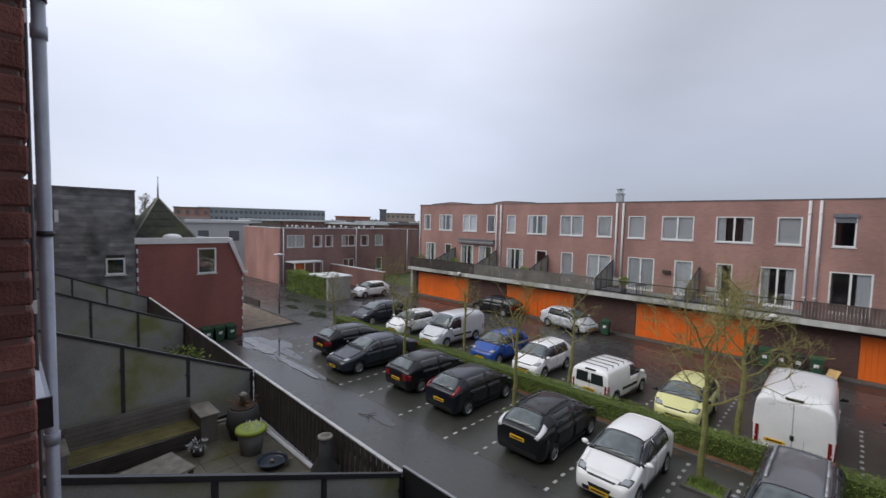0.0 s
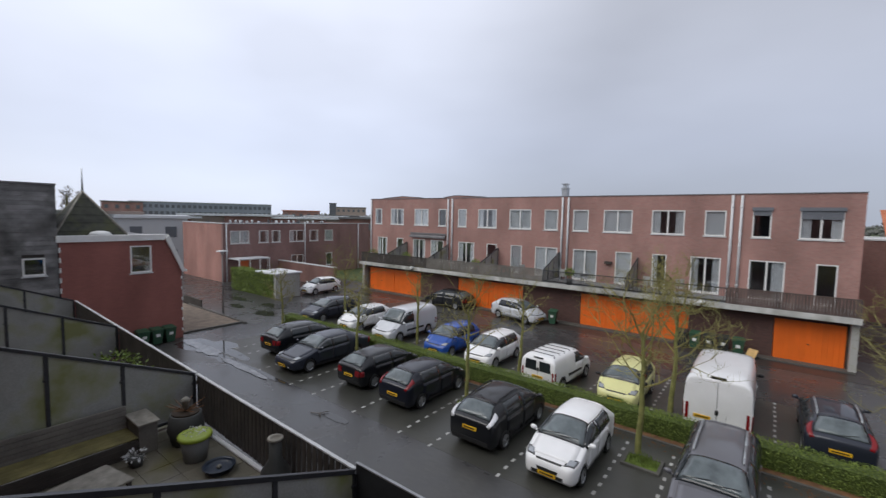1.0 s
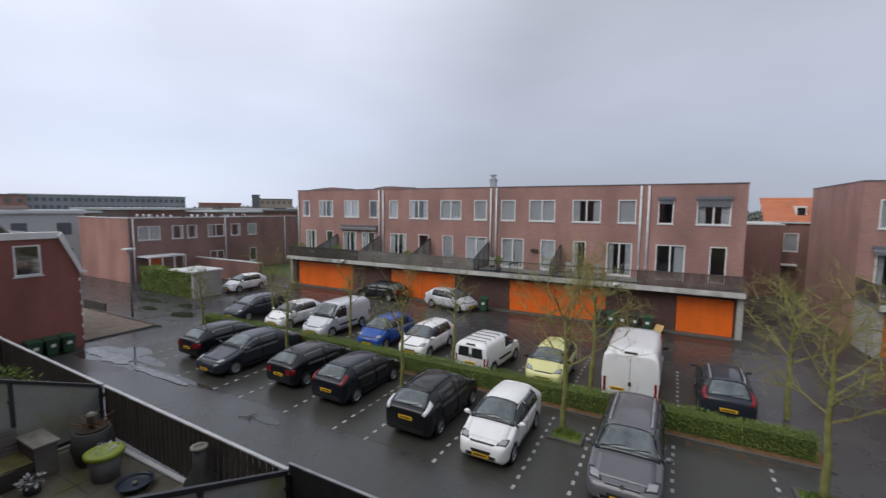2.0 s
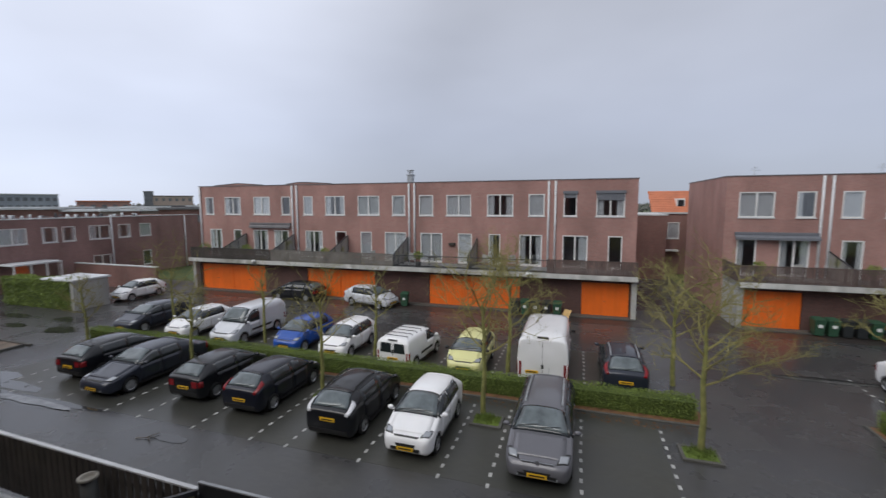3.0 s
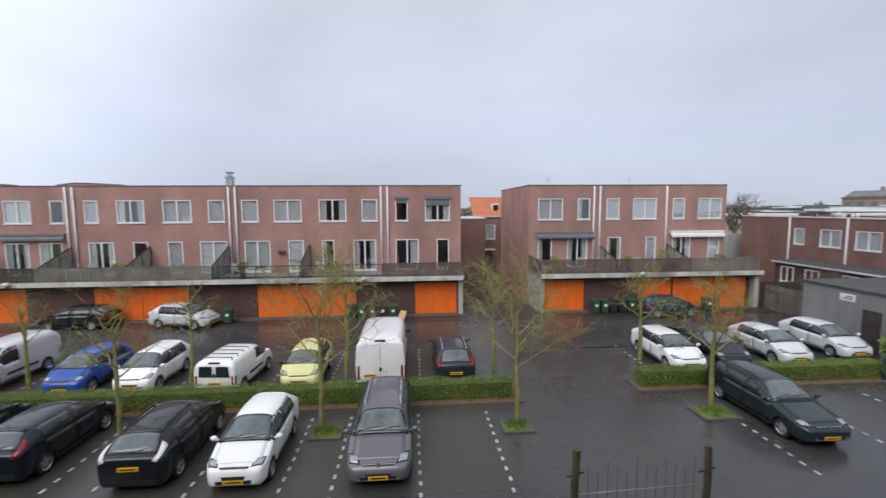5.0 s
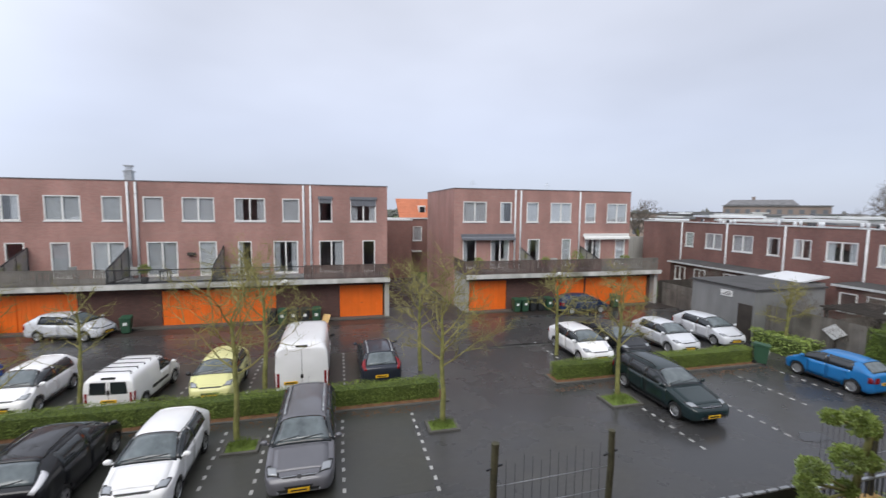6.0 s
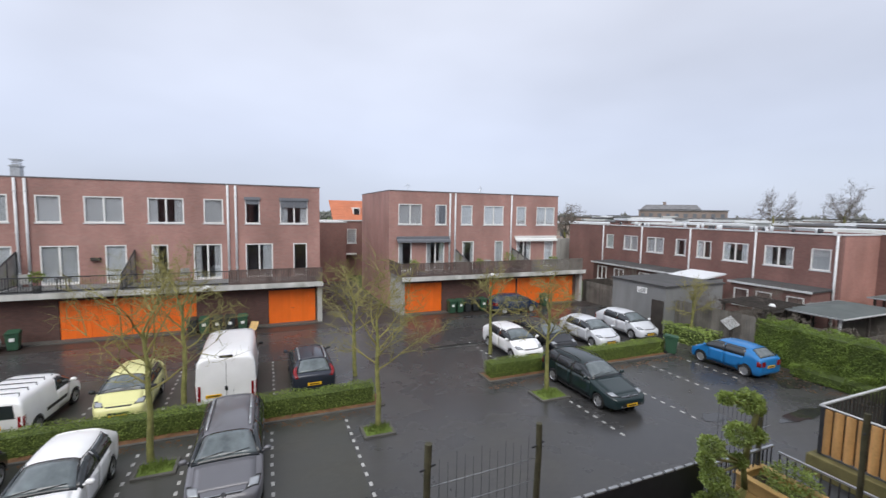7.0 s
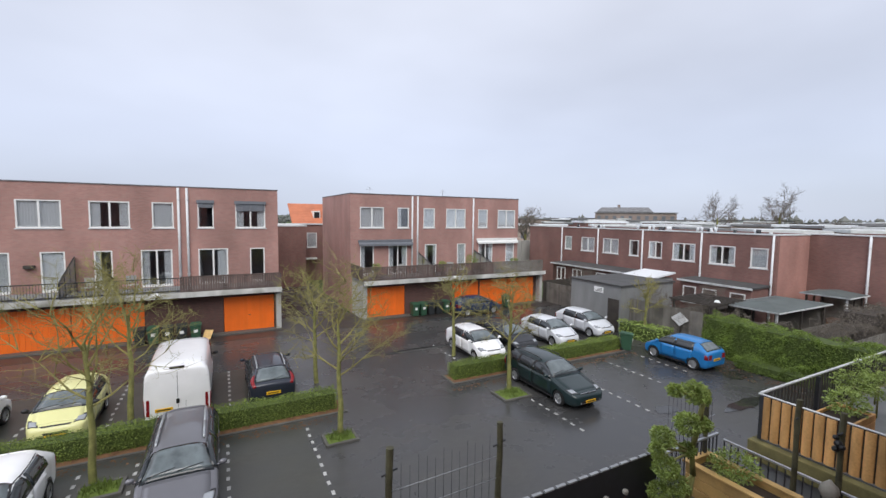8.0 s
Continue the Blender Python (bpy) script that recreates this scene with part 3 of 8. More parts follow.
def block(name, label, x0, x1, sx0, sx1, up, down, curt, doors, pipes, shut=()):
    """A row of two upper storeys set back over garages, with a terrace on the garage roofs."""
    b = thing(name, label, "house")
    holes = [(a, c, 6.58, 8.2) for a, c, _ in up] + [(a, c, DECK + 0.02, 5.2) for a, c, _ in down]
    part("wall", holed_wall(B(), x0, x1, 0.0, ROOF, holes, FRONT, FRONT + 0.3), M["brick"], b)
    bm = B()
    box(bm, x0, x0 + 0.3, FRONT + 0.3, 41.7, 0, ROOF)
    box(bm, x1 - 0.3, x1, FRONT + 0.3, 41.7, 0, ROOF)
    box(bm, x0, x1, 41.7, 42, 0, ROOF)
    part("side_wall", bm, M["brick"], b)
    part("roof", box(B(), x0 + 0.3, x1 - 0.3, FRONT + 0.3, 41.7, ROOF - 0.35, ROOF - 0.15), M["roofing"], b)
    bm = B()
    box(bm, x0 - 0.03, x1 + 0.03, FRONT - 0.04, FRONT + 0.34, ROOF, ROOF + 0.06)
    box(bm, x0 - 0.03, x0 + 0.33, FRONT + 0.34, 42, ROOF, ROOF + 0.06)
    box(bm, x1 - 0.33, x1 + 0.03, FRONT + 0.34, 42, ROOF, ROOF + 0.06)
    part("coping", bm, M["coping_dark"], b)
    bm = B()
    box(bm, x0 + 0.31, x1 - 0.31, 35.0, 35.1, DECK, ROOF - 0.4)
    box(bm, x0 + 0.31, x1 - 0.31, FRONT + 0.31, 35.0, 5.5, 5.75)
    box(bm, x0 + 0.31, x1 - 0.31, FRONT + 0.31, 35.0, DECK - 0.2, DECK)
    k = x0 + 5.6
    while k < x1 - 1:
        box(bm, k, k + 0.2, FRONT + 0.31, 35.0, DECK, ROOF - 0.4)
        k += 5.6
    part("interior", bm, M["room"], b)
    for i, (a, c, s) in enumerate(up):
        window(b, pose((a + c) / 2, FRONT + 0.04, 6.58), c - a, 1.62, s, curtain=curt["up"].get(i, 0), shutter=dict(shut).get(i, 0))
    for i, (a, c, s) in enumerate(down):
        window(b, pose((a + c) / 2, FRONT + 0.04, DECK + 0.02), c - a, 5.2 - DECK - 0.02, s, curtain=curt["down"].get(i, 0), door=True)
    for x in pipes:
        rain_pipe(b, x, FRONT - 0.08, DECK, ROOF - 0.05, 0.075)
    # garages
    gh = [(a, c, 0.03, 2.28) for a, c in doors]
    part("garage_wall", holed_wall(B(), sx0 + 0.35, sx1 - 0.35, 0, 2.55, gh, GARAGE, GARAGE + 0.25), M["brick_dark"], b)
    for a, c in doors:
        n = 2 if c - a > 4 else 1
        for k in range(n):
            garage_door(b, a + (c - a) * k / n + 0.02, a + (c - a) * (k + 1) / n - 0.02, GARAGE + 0.05, 0.03, 2.27)
    bm = B()
    box(bm, sx0, sx1, EDGE, FRONT, 2.55, DECK)
    part("terrace_slab", bm, M["concrete_dark"], b)
    part("slab_edge", box(B(), sx0 - 0.02, sx1 + 0.02, EDGE - 0.05, EDGE, 2.57, DECK + 0.08), M["slab_pale"], b)
    for x in (sx0, sx1 - 0.3):
        part("end_pier", box(B(), x, x + 0.3, EDGE + 0.35, FRONT, 0, 2.55), M["concrete"], b)
    part("plinth", box(B(), sx0, sx1, GARAGE - 0.6, GARAGE - 0.003, 0.0, 0.09), M["kerb"], b)
    return b


house_a = block("terraced_block", "long red brick block with white window frames over orange garages", -34.6, 4.0, -32.6, 3.8, A_UP, A_DOWN, A_CURT,
                [(-32.0, -25.2), (-21.0, -14.87), (-10.37, -3.66), (0.44, 3.42)],
                (-34.45, -24.05, -23.57, -12.93, -12.46, -1.98, -1.5), ((12, 0.22), (13, 0.3)))
set_out(0.1, -0.06)
house_b = block("terraced_block", "short red brick block with awnings over orange garages", 9.1, 25.0, 9.2, 25.6, B_UP, B_DOWN, B_CURT,
                [(9.6, 12.6), (16.7, 19.2), (19.3, 25.0)], (14.22, 14.7, 20.05))


def balustrade(label, x0, x1, y0, y1, z0, h, material, gap=0.13, slat=0.09):
    """A terrace rail of upright slats under a top rail; runs along x, or along y where x0 == x1."""
    t = thing("balustrade", label, "railing", "terrace railings")
    along_x = abs(x1 - x0) > abs(y1 - y0)
    n = int((abs(x1 - x0) if along_x else abs(y1 - y0)) / gap)
    bm = B()
    for i in range(n + 1):
        f = i / n
        x, y = x0 + (x1 - x0) * f, y0 + (y1 - y0) * f
        if along_x:
            box(bm, x - slat / 2, x + slat / 2, y - 0.012, y + 0.012, z0 + 0.06, z0 + h - 0.05)
        else:
            box(bm, x - 0.012, x + 0.012, y - slat / 2, y + slat / 2, z0 + 0.06, z0 + h - 0.05)
    tagged(part("slats", bm, material, t), kind="stuff")
    bm = B()
    if along_x:
        box(bm, x0, x1, y0 - 0.03, y0 + 0.03, z0 + h - 0.05, z0 + h)
        box(bm, x0, x1, y0 + 0.014, y0 + 0.05, z0 + 0.12, z0 + 0.2)
    else:
        box(bm, x0 - 0.03, x0 + 0.03, y0, y1, z0 + h - 0.05, z0 + h)
        box(bm, x0 + 0.014, x0 + 0.05, y0, y1, z0 + 0.12, z0 + 0.2)
    part("rail", bm, material, t)
    return t


set_out()
balustrade("dark brown slatted rail on the terrace edge", -1.75, 3.75, EDGE + 0.15, EDGE + 0.15, DECK, 1.0, M["rail_brown"], 0.13, 0.115)
balustrade("thin dark steel rail on the terrace edge", -13.0, -1.8, EDGE + 0.15, EDGE + 0.15, DECK, 0.95, M["dark_metal"], 0.12, 0.02)
balustrade("grey weathered slatted rail on the terrace edge", -24.0, -13.1, EDGE + 0.15, EDGE + 0.15, DECK, 1.0, M["wood_old"], 0.14, 0.11)
balustrade("dark grey slatted rail on the terrace edge", -32.5, -24.1, EDGE + 0.15, EDGE + 0.15, DECK, 1.0, M["wood_dark"], 0.14, 0.11)
balustrade("brown slatted rail on the short block's terrace", 9.25, 14.8, EDGE + 0.15, EDGE + 0.15, DECK, 1.05, M["rail_brown"], 0.13, 0.1)
balustrade("brown slatted rail on the short block's terrace", 14.9, 20.3, EDGE + 0.15, EDGE + 0.15, DECK, 1.05, M["rail_brown"], 0.13, 0.1)
balustrade("reddish brown slatted rail on the short block's terrace", 20.4, 25.5, EDGE + 0.15, EDGE + 0.15, DECK, 1.05, M["wood_old"], 0.13, 0.1)
balustrade("brown slatted rail along the alley side", 9.25, 9.25, EDGE + 0.2, FRONT, DECK, 1.05, M["rail_brown"], 0.13, 0.1)


def low_row(name, label, x, face, y0, y1, roof, wins, pipes, deep, material, gable):
    """A two-storey terraced row that runs along y; face +1 looks to +x, -1 to -x."""
    b = thing(name, label, "house")
    inner = x - face * 0.3
    holes = [(a, c, 4.1, 5.5) for a, c, _ in wins] + [(a + 0.2, c - 0.1, 0.9, 2.5) for a, c, _ in wins[1::2]]
    part("wall", holed_wall(B(), y0, y1, 0, roof, holes, min(x, inner), max(x, inner), "y"), material, b)
    far = x - face * deep
    part("gable_wall", box(B(), min(inner, far), max(inner, far), y0, y0 + 0.3, 0, roof), gable, b)
    part("back_wall", box(B(), min(far, far + face * 0.3), max(far, far + face * 0.3), y0 + 0.3, y1, 0, roof), material, b)
    part("end_wall", box(B(), min(inner, far), max(inner, far), y1 - 0.3, y1, 0, roof), material, b)
    part("roof", box(B(), min(inner, far), max(inner, far), y0 + 0.3, y1 - 0.3, roof - 0.3, roof - 0.1), M["roofing"], b)
    bm = B()
    e = x + face * 0.06
    box(bm, min(e, inner - face * 0.1), max(e, inner - face * 0.1), y0 - 0.05, y1, roof, roof + 0.09)
    box(bm, min(inner - face * 0.1, far), max(inner - face * 0.1, far), y0 - 0.05, y0 + 0.4, roof, roof + 0.09)
    part("coping", bm, M["coping"], b)
    part("interior", box(B(), min(x - face * 3, x - face * 3.1), max(x - face * 3, x - face * 3.1), y0 + 0.35, y1 - 0.35, 0, roof - 0.4), M["room"], b)
    rz = 90 if face > 0 else -90
    for i, (a, c, s) in enumerate(wins):
        window(b, pose(x - face * 0.04, (a + c) / 2, 4.1, 0, 0, rz), c - a, 1.4, s, curtain=(1, 4, 4, 2, 4, 1, 1, 1)[i % 8])
    for i, (a, c, s) in enumerate(wins[1::2]):
        window(b, pose(x - face * 0.04, (a + c + 0.1) / 2, 0.9, 0, 0, rz), c - a - 0.3, 1.6, s)
    for y in pipes:
        rain_pipe(b, x + face * 0.08, y, 0, roof, 0.07)
    return b


C_WINS = [(15.25, 16.35, 1), (17.35, 19.2, 2), (20.3, 22.2, 2), (23.15, 24.4, 2), (25.4, 26.4, 1), (27.6, 29.45, 2), (30.5, 32.25, 2), (33.6, 34.6, 1)]
E_WINS = [(22.2, 24.3, 2), (25.4, 26.6, 1), (27.0, 28.1, 1), (29.3, 31.3, 2), (32.1, 33.4, 1), (34.4, 35.7, 1)]
set_out(-0.6, -0.15, 0.0, 1.018)
house_c = low_row("terraced_row", "two-storey brown brick row with flat white-edged roof", 34.0, -1, 14.75, 40.5, 6.4, C_WINS, (14.95, 19.8, 25.0, 30.0, 35.0), 9.0, M["brick_brown"], M["brick_pink"])
set_out()
house_e = low_row("terraced_row", "two-storey purple-brown brick row with pink brick gable", -45.9, 1, 21.4, 42.0, 6.25, E_WINS, (21.75, 31.4, 40.0), 10.0, M["brick_row"], M["brick_pink"])
set_out(-0.6, 0.05, 0.0, 1.018)
low_row("terraced_row", "plain brown brick row with a white rain pipe", 38.4, -1, 2.0, 14.6, 6.45, [(3.0, 4.2, 1), (5.2, 7.0, 2)], (11.3,), 9.0, M["brick_brown"], M["brick_brown"])


# ---- cars ----
def prism(bm, pts, out=0.008, back=0.02):
    """A flat panel over a quad, standing proud of it by out."""
    pts = [Vector(p) for p in pts]
    nrm = (pts[1] - pts[0]).cross(pts[2] - pts[0]).normalized()
    a = [bm.verts.new(p - nrm * back) for p in pts]
    b = [bm.verts.new(p + nrm * out) for p in pts]
    n = len(pts)
    bm.faces.new(a[::-1])
    bm.faces.new(b)
    for i in range(n):
        bm.faces.new((a[i], a[(i + 1) % n], b[(i + 1) % n], b[i]))
    return bm


def sharpen(bm, angle=38):
    for f in bm.faces:
        f.smooth = True
    for e in bm.edges:
        if len(e.link_faces) == 2 and e.calc_face_angle(0) > radians(angle):
            e.smooth = False


def loft(bm, rings):
    rows = [[bm.verts.new(p) for p in r] for r in rings]
    for a, b in zip(rows, rows[1:]):
        for i in range(len(a) - 1):
            bm.faces.new((a[i], a[i + 1], b[i + 1], b[i]))
        bm.faces.new((a[-1], a[0], b[0], b[-1]))
    bm.faces.new(rows[0][::-1])
    bm.faces.new(rows[-1])
    bmesh.ops.recalc_face_normals(bm, faces=bm.faces[:])
    return bm


WHEELS = {}


def wheel_meshes(r):
    if r not in WHEELS:
        bm = B()
        prof = ((-0.095, 0.66), (-0.1, 0.9), (-0.085, 0.985), (-0.05, 1.0), (0.05, 1.0), (0.085, 0.985), (0.1, 0.9), (0.095, 0.66))
        n = 20
        rings = [[bm.verts.new((x, r * k * math.cos(2 * math.pi * i / n), r * k * math.sin(2 * math.pi * i / n))) for x, k in prof] for i in range(n)]
        for i in range(n):
            a, b = rings[i], rings[(i + 1) % n]
            for j in range(len(prof) - 1):
                bm.faces.new((a[j], b[j], b[j + 1], a[j + 1]))
        tyre = mesh_of("tyre", bm, M["rubber"], True)
        bm = B()
        cyl(bm, (-0.02, 0, 0), (0.02, 0, 0), r * 0.67, sides=20)
        cyl(bm, (0.02, 0, 0), (0.085, 0, 0), r * 0.13, r * 0.1, sides=10)
        for k in range(5):
            a = 2 * math.pi * k / 5
            c, s = math.cos(a), math.sin(a)
            p = [(-0.04, 0.04), (0.04, 0.04), (0.055, r * 0.66), (-0.055, r * 0.66)]
            prism(bm, [(0.075 - 0.02 * (v > 0.1), u * c - v * s, u * s + v * c) for u, v in p], 0.004, 0.05)
        for i in range(20):
            a0, a1 = 2 * math.pi * i / 20, 2 * math.pi * (i + 1) / 20
            q = [bm.verts.new((x, r * k * math.cos(a), r * k * math.sin(a))) for a in (a0, a1) for x, k in ((0.095, 0.68), (0.07, 0.6))]
            bm.faces.new((q[0], q[2], q[3], q[1]))
        WHEELS[r] = (tyre, mesh_of("rim", bm, M["rim"]))
    return WHEELS[r]


def glide(pts):
    """A smooth curve through (s, value) pairs that never overshoots them."""
    xs, ys = [p[0] for p in pts], [p[1] for p in pts]
    n = len(xs)
    d = [(ys[i + 1] - ys[i]) / (xs[i + 1] - xs[i]) for i in range(n - 1)]
    m = [d[0]] + [0.0 if d[i - 1] * d[i] <= 0 else 2 * d[i - 1] * d[i] / (d[i - 1] + d[i]) for i in range(1, n - 1)] + [d[-1]]

    def at(s):
        s = min(max(s, xs[0]), xs[-1])
        i = max(k for k in range(n - 1) if xs[k] <= s)
        h = xs[i + 1] - xs[i]
        t = (s - xs[i]) / h
        return ((1 + 2 * t) * (1 - t) ** 2 * ys[i] + t * (1 - t) ** 2 * h * m[i] + t * t * (3 - 2 * t) * ys[i + 1] + t * t * (t - 1) * h * m[i + 1])
    return at


def skin(rows, off, rim=0.006):
    """A thin panel that follows a grid of points, standing off it, with its edge turned in."""
    rows = [[Vector(p) for p in r] for r in rows]
    n, k = len(rows), len(rows[0])
    bm = B()
    net = []
    for i in range(n):
        line = []
        for j in range(k):
            du = rows[min(i + 1, n - 1)][j] - rows[max(i - 1, 0)][j]
            dv = rows[i][min(j + 1, k - 1)] - rows[i][max(j - 1, 0)]
            nrm = du.cross(dv)
            nrm = nrm.normalized() if nrm.length > 1e-9 else Vector((0, 0, 1))
            line.append((bm.verts.new(rows[i][j] + nrm * off), nrm))
        net.append(line)
    for i in range(n - 1):
        for j in range(k - 1):
            f = bm.faces.new((net[i][j][0], net[i + 1][j][0], net[i + 1][j + 1][0], net[i][j + 1][0]))
            f.smooth = True
    ring = [(0, j) for j in range(k)] + [(i, k - 1) for i in range(1, n)] + [(n - 1, j) for j in range(k - 2, -1, -1)] + [(i, 0) for i in range(n - 2, 0, -1)]
    low = [bm.verts.new(net[i][j][0].co - net[i][j][1] * (off + rim)) for i, j in ring]
    for q, (i, j) in enumerate(ring):
        i1, j1 = ring[(q + 1) % len(ring)]
        bm.faces.new((net[i][j][0], net[i1][j1][0], low[(q + 1) % len(ring)], low[q]))
    return bm


def spread(a, b, n):
    return [lerp(a, b, i / (n - 1)) for i in range(n)]


def car(label, colour, x, y_near, rear_near=False, L=4.0, W=1.7, Ht=1.48, belt=0.97, hood=0.21, top0=0.42, top1=0.84, tail=0.975, deck=None, wr=0.305, front_axle=0.19, rear_axle=0.80,
        windows=2, lights="low", rails=False, bars=False, at=None, panel_van=0, nose=0.72, dark_lower=True, wide_rear=False, chrome=False, mirrors=None):
    """A parked car, nose along local -y. hood, top0, top1, tail: where the windscreen's foot, the roof's two ends and the rear
    window's foot lie along the length; deck: height of a boot lid, where there is one."""
    if at is None:
        at = (x, y_near + L / 2, 180 if rear_near else 0)
    c = thing("car" if not panel_van else "van", label, "car" if not panel_van else "van", "parked cars", pose(at[0], at[1], 0.0, 0, 0, at[2]))
    hw, y0, zb0 = W / 2, -L / 2, 0.2
    if panel_van:
        top1, tail = 0.955, 0.985
    boot = deck or (belt + 0.05 if not panel_van else Ht - 0.16)
    fall = 0.035 if panel_van else 0.05 if deck or windows == 3 else 0.085
    power = (0.32 if lights == "van" else 0.4) if panel_van else 0.6
    mid0 = lerp(top0, top1, 0.45)
    lean = 0.05 if panel_van else 0.17
    crest = glide(((0.0, nose - 0.21), (0.01, nose - 0.11), (0.035, nose - 0.015), (0.075, nose + 0.05), (hood * 0.55 + 0.03, lerp(nose, belt, 0.66)), (hood, belt + 0.045),
                   (lerp(hood, top0, 0.5), lerp(belt + 0.045, Ht - 0.05, 0.56)), (top0, Ht - 0.05), (top0 + 0.06, Ht - 0.016), (mid0, Ht), (lerp(mid0, top1, 0.6), Ht - fall * 0.35), (top1, Ht - fall),
                   (lerp(top1, tail, 0.5), lerp(Ht - fall, boot + 0.03, 0.46)), (tail, boot + 0.015), (lerp(tail, 1, 0.6), boot - 0.02), (1.0, boot - 0.1)))

    def wide(s):
        a = 0.15
        if s < a:
            return hw * (0.64 + 0.36 * math.sqrt(max(0.0, 1 - (1 - s / a) ** 2.4)))
        b = 0.9 if not panel_van else 0.97
        if s > b:
            g = (s - b) / (1 - b)
            return hw * ((0.84 if not panel_van else 0.95) + (0.16 if not panel_van else 0.05) * math.sqrt(max(0.0, 1 - g ** 2.4)))
        return hw * (1 - 0.03 * max(0, (s - 0.6) / 0.3))

    def waist(s):
        return min(belt - 0.02 + 0.05 * (s - 0.4), crest(s) - 0.11)

    def foot(s):
        return zb0 + 0.12 * max(0, 1 - s / 0.035) + 0.13 * max(0, (s - 0.97) / 0.03)

    flank = glide(((0.0, 0.87), (0.1, 0.95), (0.3, 0.985), (0.55, 0.992), (0.8, 1.0), (1.0, 0.985)))

    def over(s, k):
        """A point of the upper shell, k across from -1 to 1 of the half width."""
        w, zw, zt = wide(s) * 0.985, waist(s), crest(s)
        co = abs(k) ** (1 / power)
        z = zw + (zt - zw) * max(0.0, 1 - co * co) ** (power / 2)
        return Vector((k * w * (1 - lean * (z - zw) / (Ht - belt)), y0 + s * L, z))

    def side(sx, s, z):
        """A point of the flank or of the cabin's side at a height."""
        w, zw, zt, zf = wide(s), waist(s), crest(s), foot(s)
        if z <= zw:
            return Vector((sx * w * flank((z - zf) / (zw - zf)), y0 + s * L, z))
        g = min(1.0, ((z - zw) / (zt - zw))) ** (1 / power)
        return Vector((sx * w * 0.985 * max(0.0, 1 - g * g) ** (power / 2) * (1 - lean * (z - zw) / (Ht - belt)), y0 + s * L, z))

    # shell, with the wheel arches cut out of it
    stations = sorted({round(v, 4) for v in spread(0, 0.07, 8) + spread(0.07, 0.16, 6) + spread(0.16, hood, 4) + spread(hood, top0, 6) + spread(top0, top1, 9) + spread(top1, tail, 6) + spread(tail, 1, 6)})
    rings = []
    for s in stations:
        w, zw, zt, zf = wide(s), waist(s), crest(s), foot(s)
        half = [(w * flank(f), lerp(zf, zw, f)) for f in (0.0, 0.06, 0.16, 0.34, 0.55, 0.75, 0.9, 0.97)]
        for a in (0, 6, 14, 24, 36, 50, 64, 78):
            z = zw + (zt - zw) * math.sin(radians(a)) ** power
            half.append((w * 0.985 * math.cos(radians(a)) ** power * (1 - lean * (z - zw) / (Ht - belt)), z))
        sec = [(0.0, zf)] + half + [(0.0, zt)] + [(-u, v) for u, v in half[::-1]]
        rings.append([(u, y0 + s * L, v) for u, v in sec])
    body = new("body", bpy.data.meshes.new("shell"))
    bm = loft(B(), rings)
    bm.to_mesh(body.data)
    bm.free()
    cut = B()
    ya, yb = y0 + front_axle * L, y0 + rear_axle * L
    for yy in (ya, yb):
        for sx in (-1, 1):
            cyl(cut, (sx * (hw - 0.25), yy, wr), (sx * (hw + 0.1), yy, wr), wr + 0.05, sides=24)
    cutter = new("cutter", bpy.data.meshes.new("cutter"))
    cut.to_mesh(cutter.data)
    cut.free()
    md = body.modifiers.new("arch", "BOOLEAN")
    md.object, md.operation, md.solver = cutter, "DIFFERENCE", "EXACT"
    bpy.context.view_layer.update()
    done = bpy.data.meshes.new_from_object(body.evaluated_get(bpy.context.evaluated_depsgraph_get()))
    body.modifiers.clear()
    bpy.data.objects.remove(cutter)
    bm = B()
    bm.from_mesh(done)
    sharpen(bm, 42)
    bm.to_mesh(done)
    bm.free()
    done.materials.clear()
    done.materials.append(colour)
    body.data = done
    body.parent = c

    # glass
    def screen(s0, s1, k0, k1, off, n=7):
        return skin([[over(s, k * lerp(k0, k1, i / (n - 1))) for k in spread(1, -1, 9)] for i, s in enumerate(spread(s0, s1, n))], off)
    h0, h1 = hood + 0.012, top0 - 0.004
    seal = part("windscreen_seal", screen(h0 - 0.012, h1 + 0.006, 0.93, 0.80, 0.004), M["car_glass"], c, "black windscreen border")
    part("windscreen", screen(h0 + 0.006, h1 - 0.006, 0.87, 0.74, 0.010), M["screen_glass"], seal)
    for k0, k1 in ((-0.78, -0.08), (-0.02, 0.66)):
        a, b = over(h0 + 0.012, k0), over(h0 + 0.03, k1)
        part("wiper", cyl(B(), a + Vector((0, -0.02, 0.03)), b + Vector((0, -0.02, 0.03)), 0.011, 0.008, 5), M["black"], c)
    ye = L / 2
    if not panel_van:
        t0, t1 = top1 + 0.012, lerp(top1, tail, 0.9)
        seal = part("rear_window_seal", screen(t0 - 0.006, t1 + 0.004, 0.76, 0.82, 0.004), M["car_glass"], c)
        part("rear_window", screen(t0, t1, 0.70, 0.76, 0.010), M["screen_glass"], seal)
        a, b = over(t1, 0.05), over(lerp(t0, t1, 0.8), -0.5)
        part("wiper", cyl(B(), a + Vector((0, 0.02, 0.02)), b + Vector((0, 0.02, 0.02)), 0.01, 0.007, 5), M["black"], c)
        part("spoiler", skin([[over(s, k) for k in spread(0.72, -0.72, 7)] for s in (t0 - 0.035, t0 - 0.02, t0 - 0.006)], 0.014), colour, c)
    elif panel_van == 2:
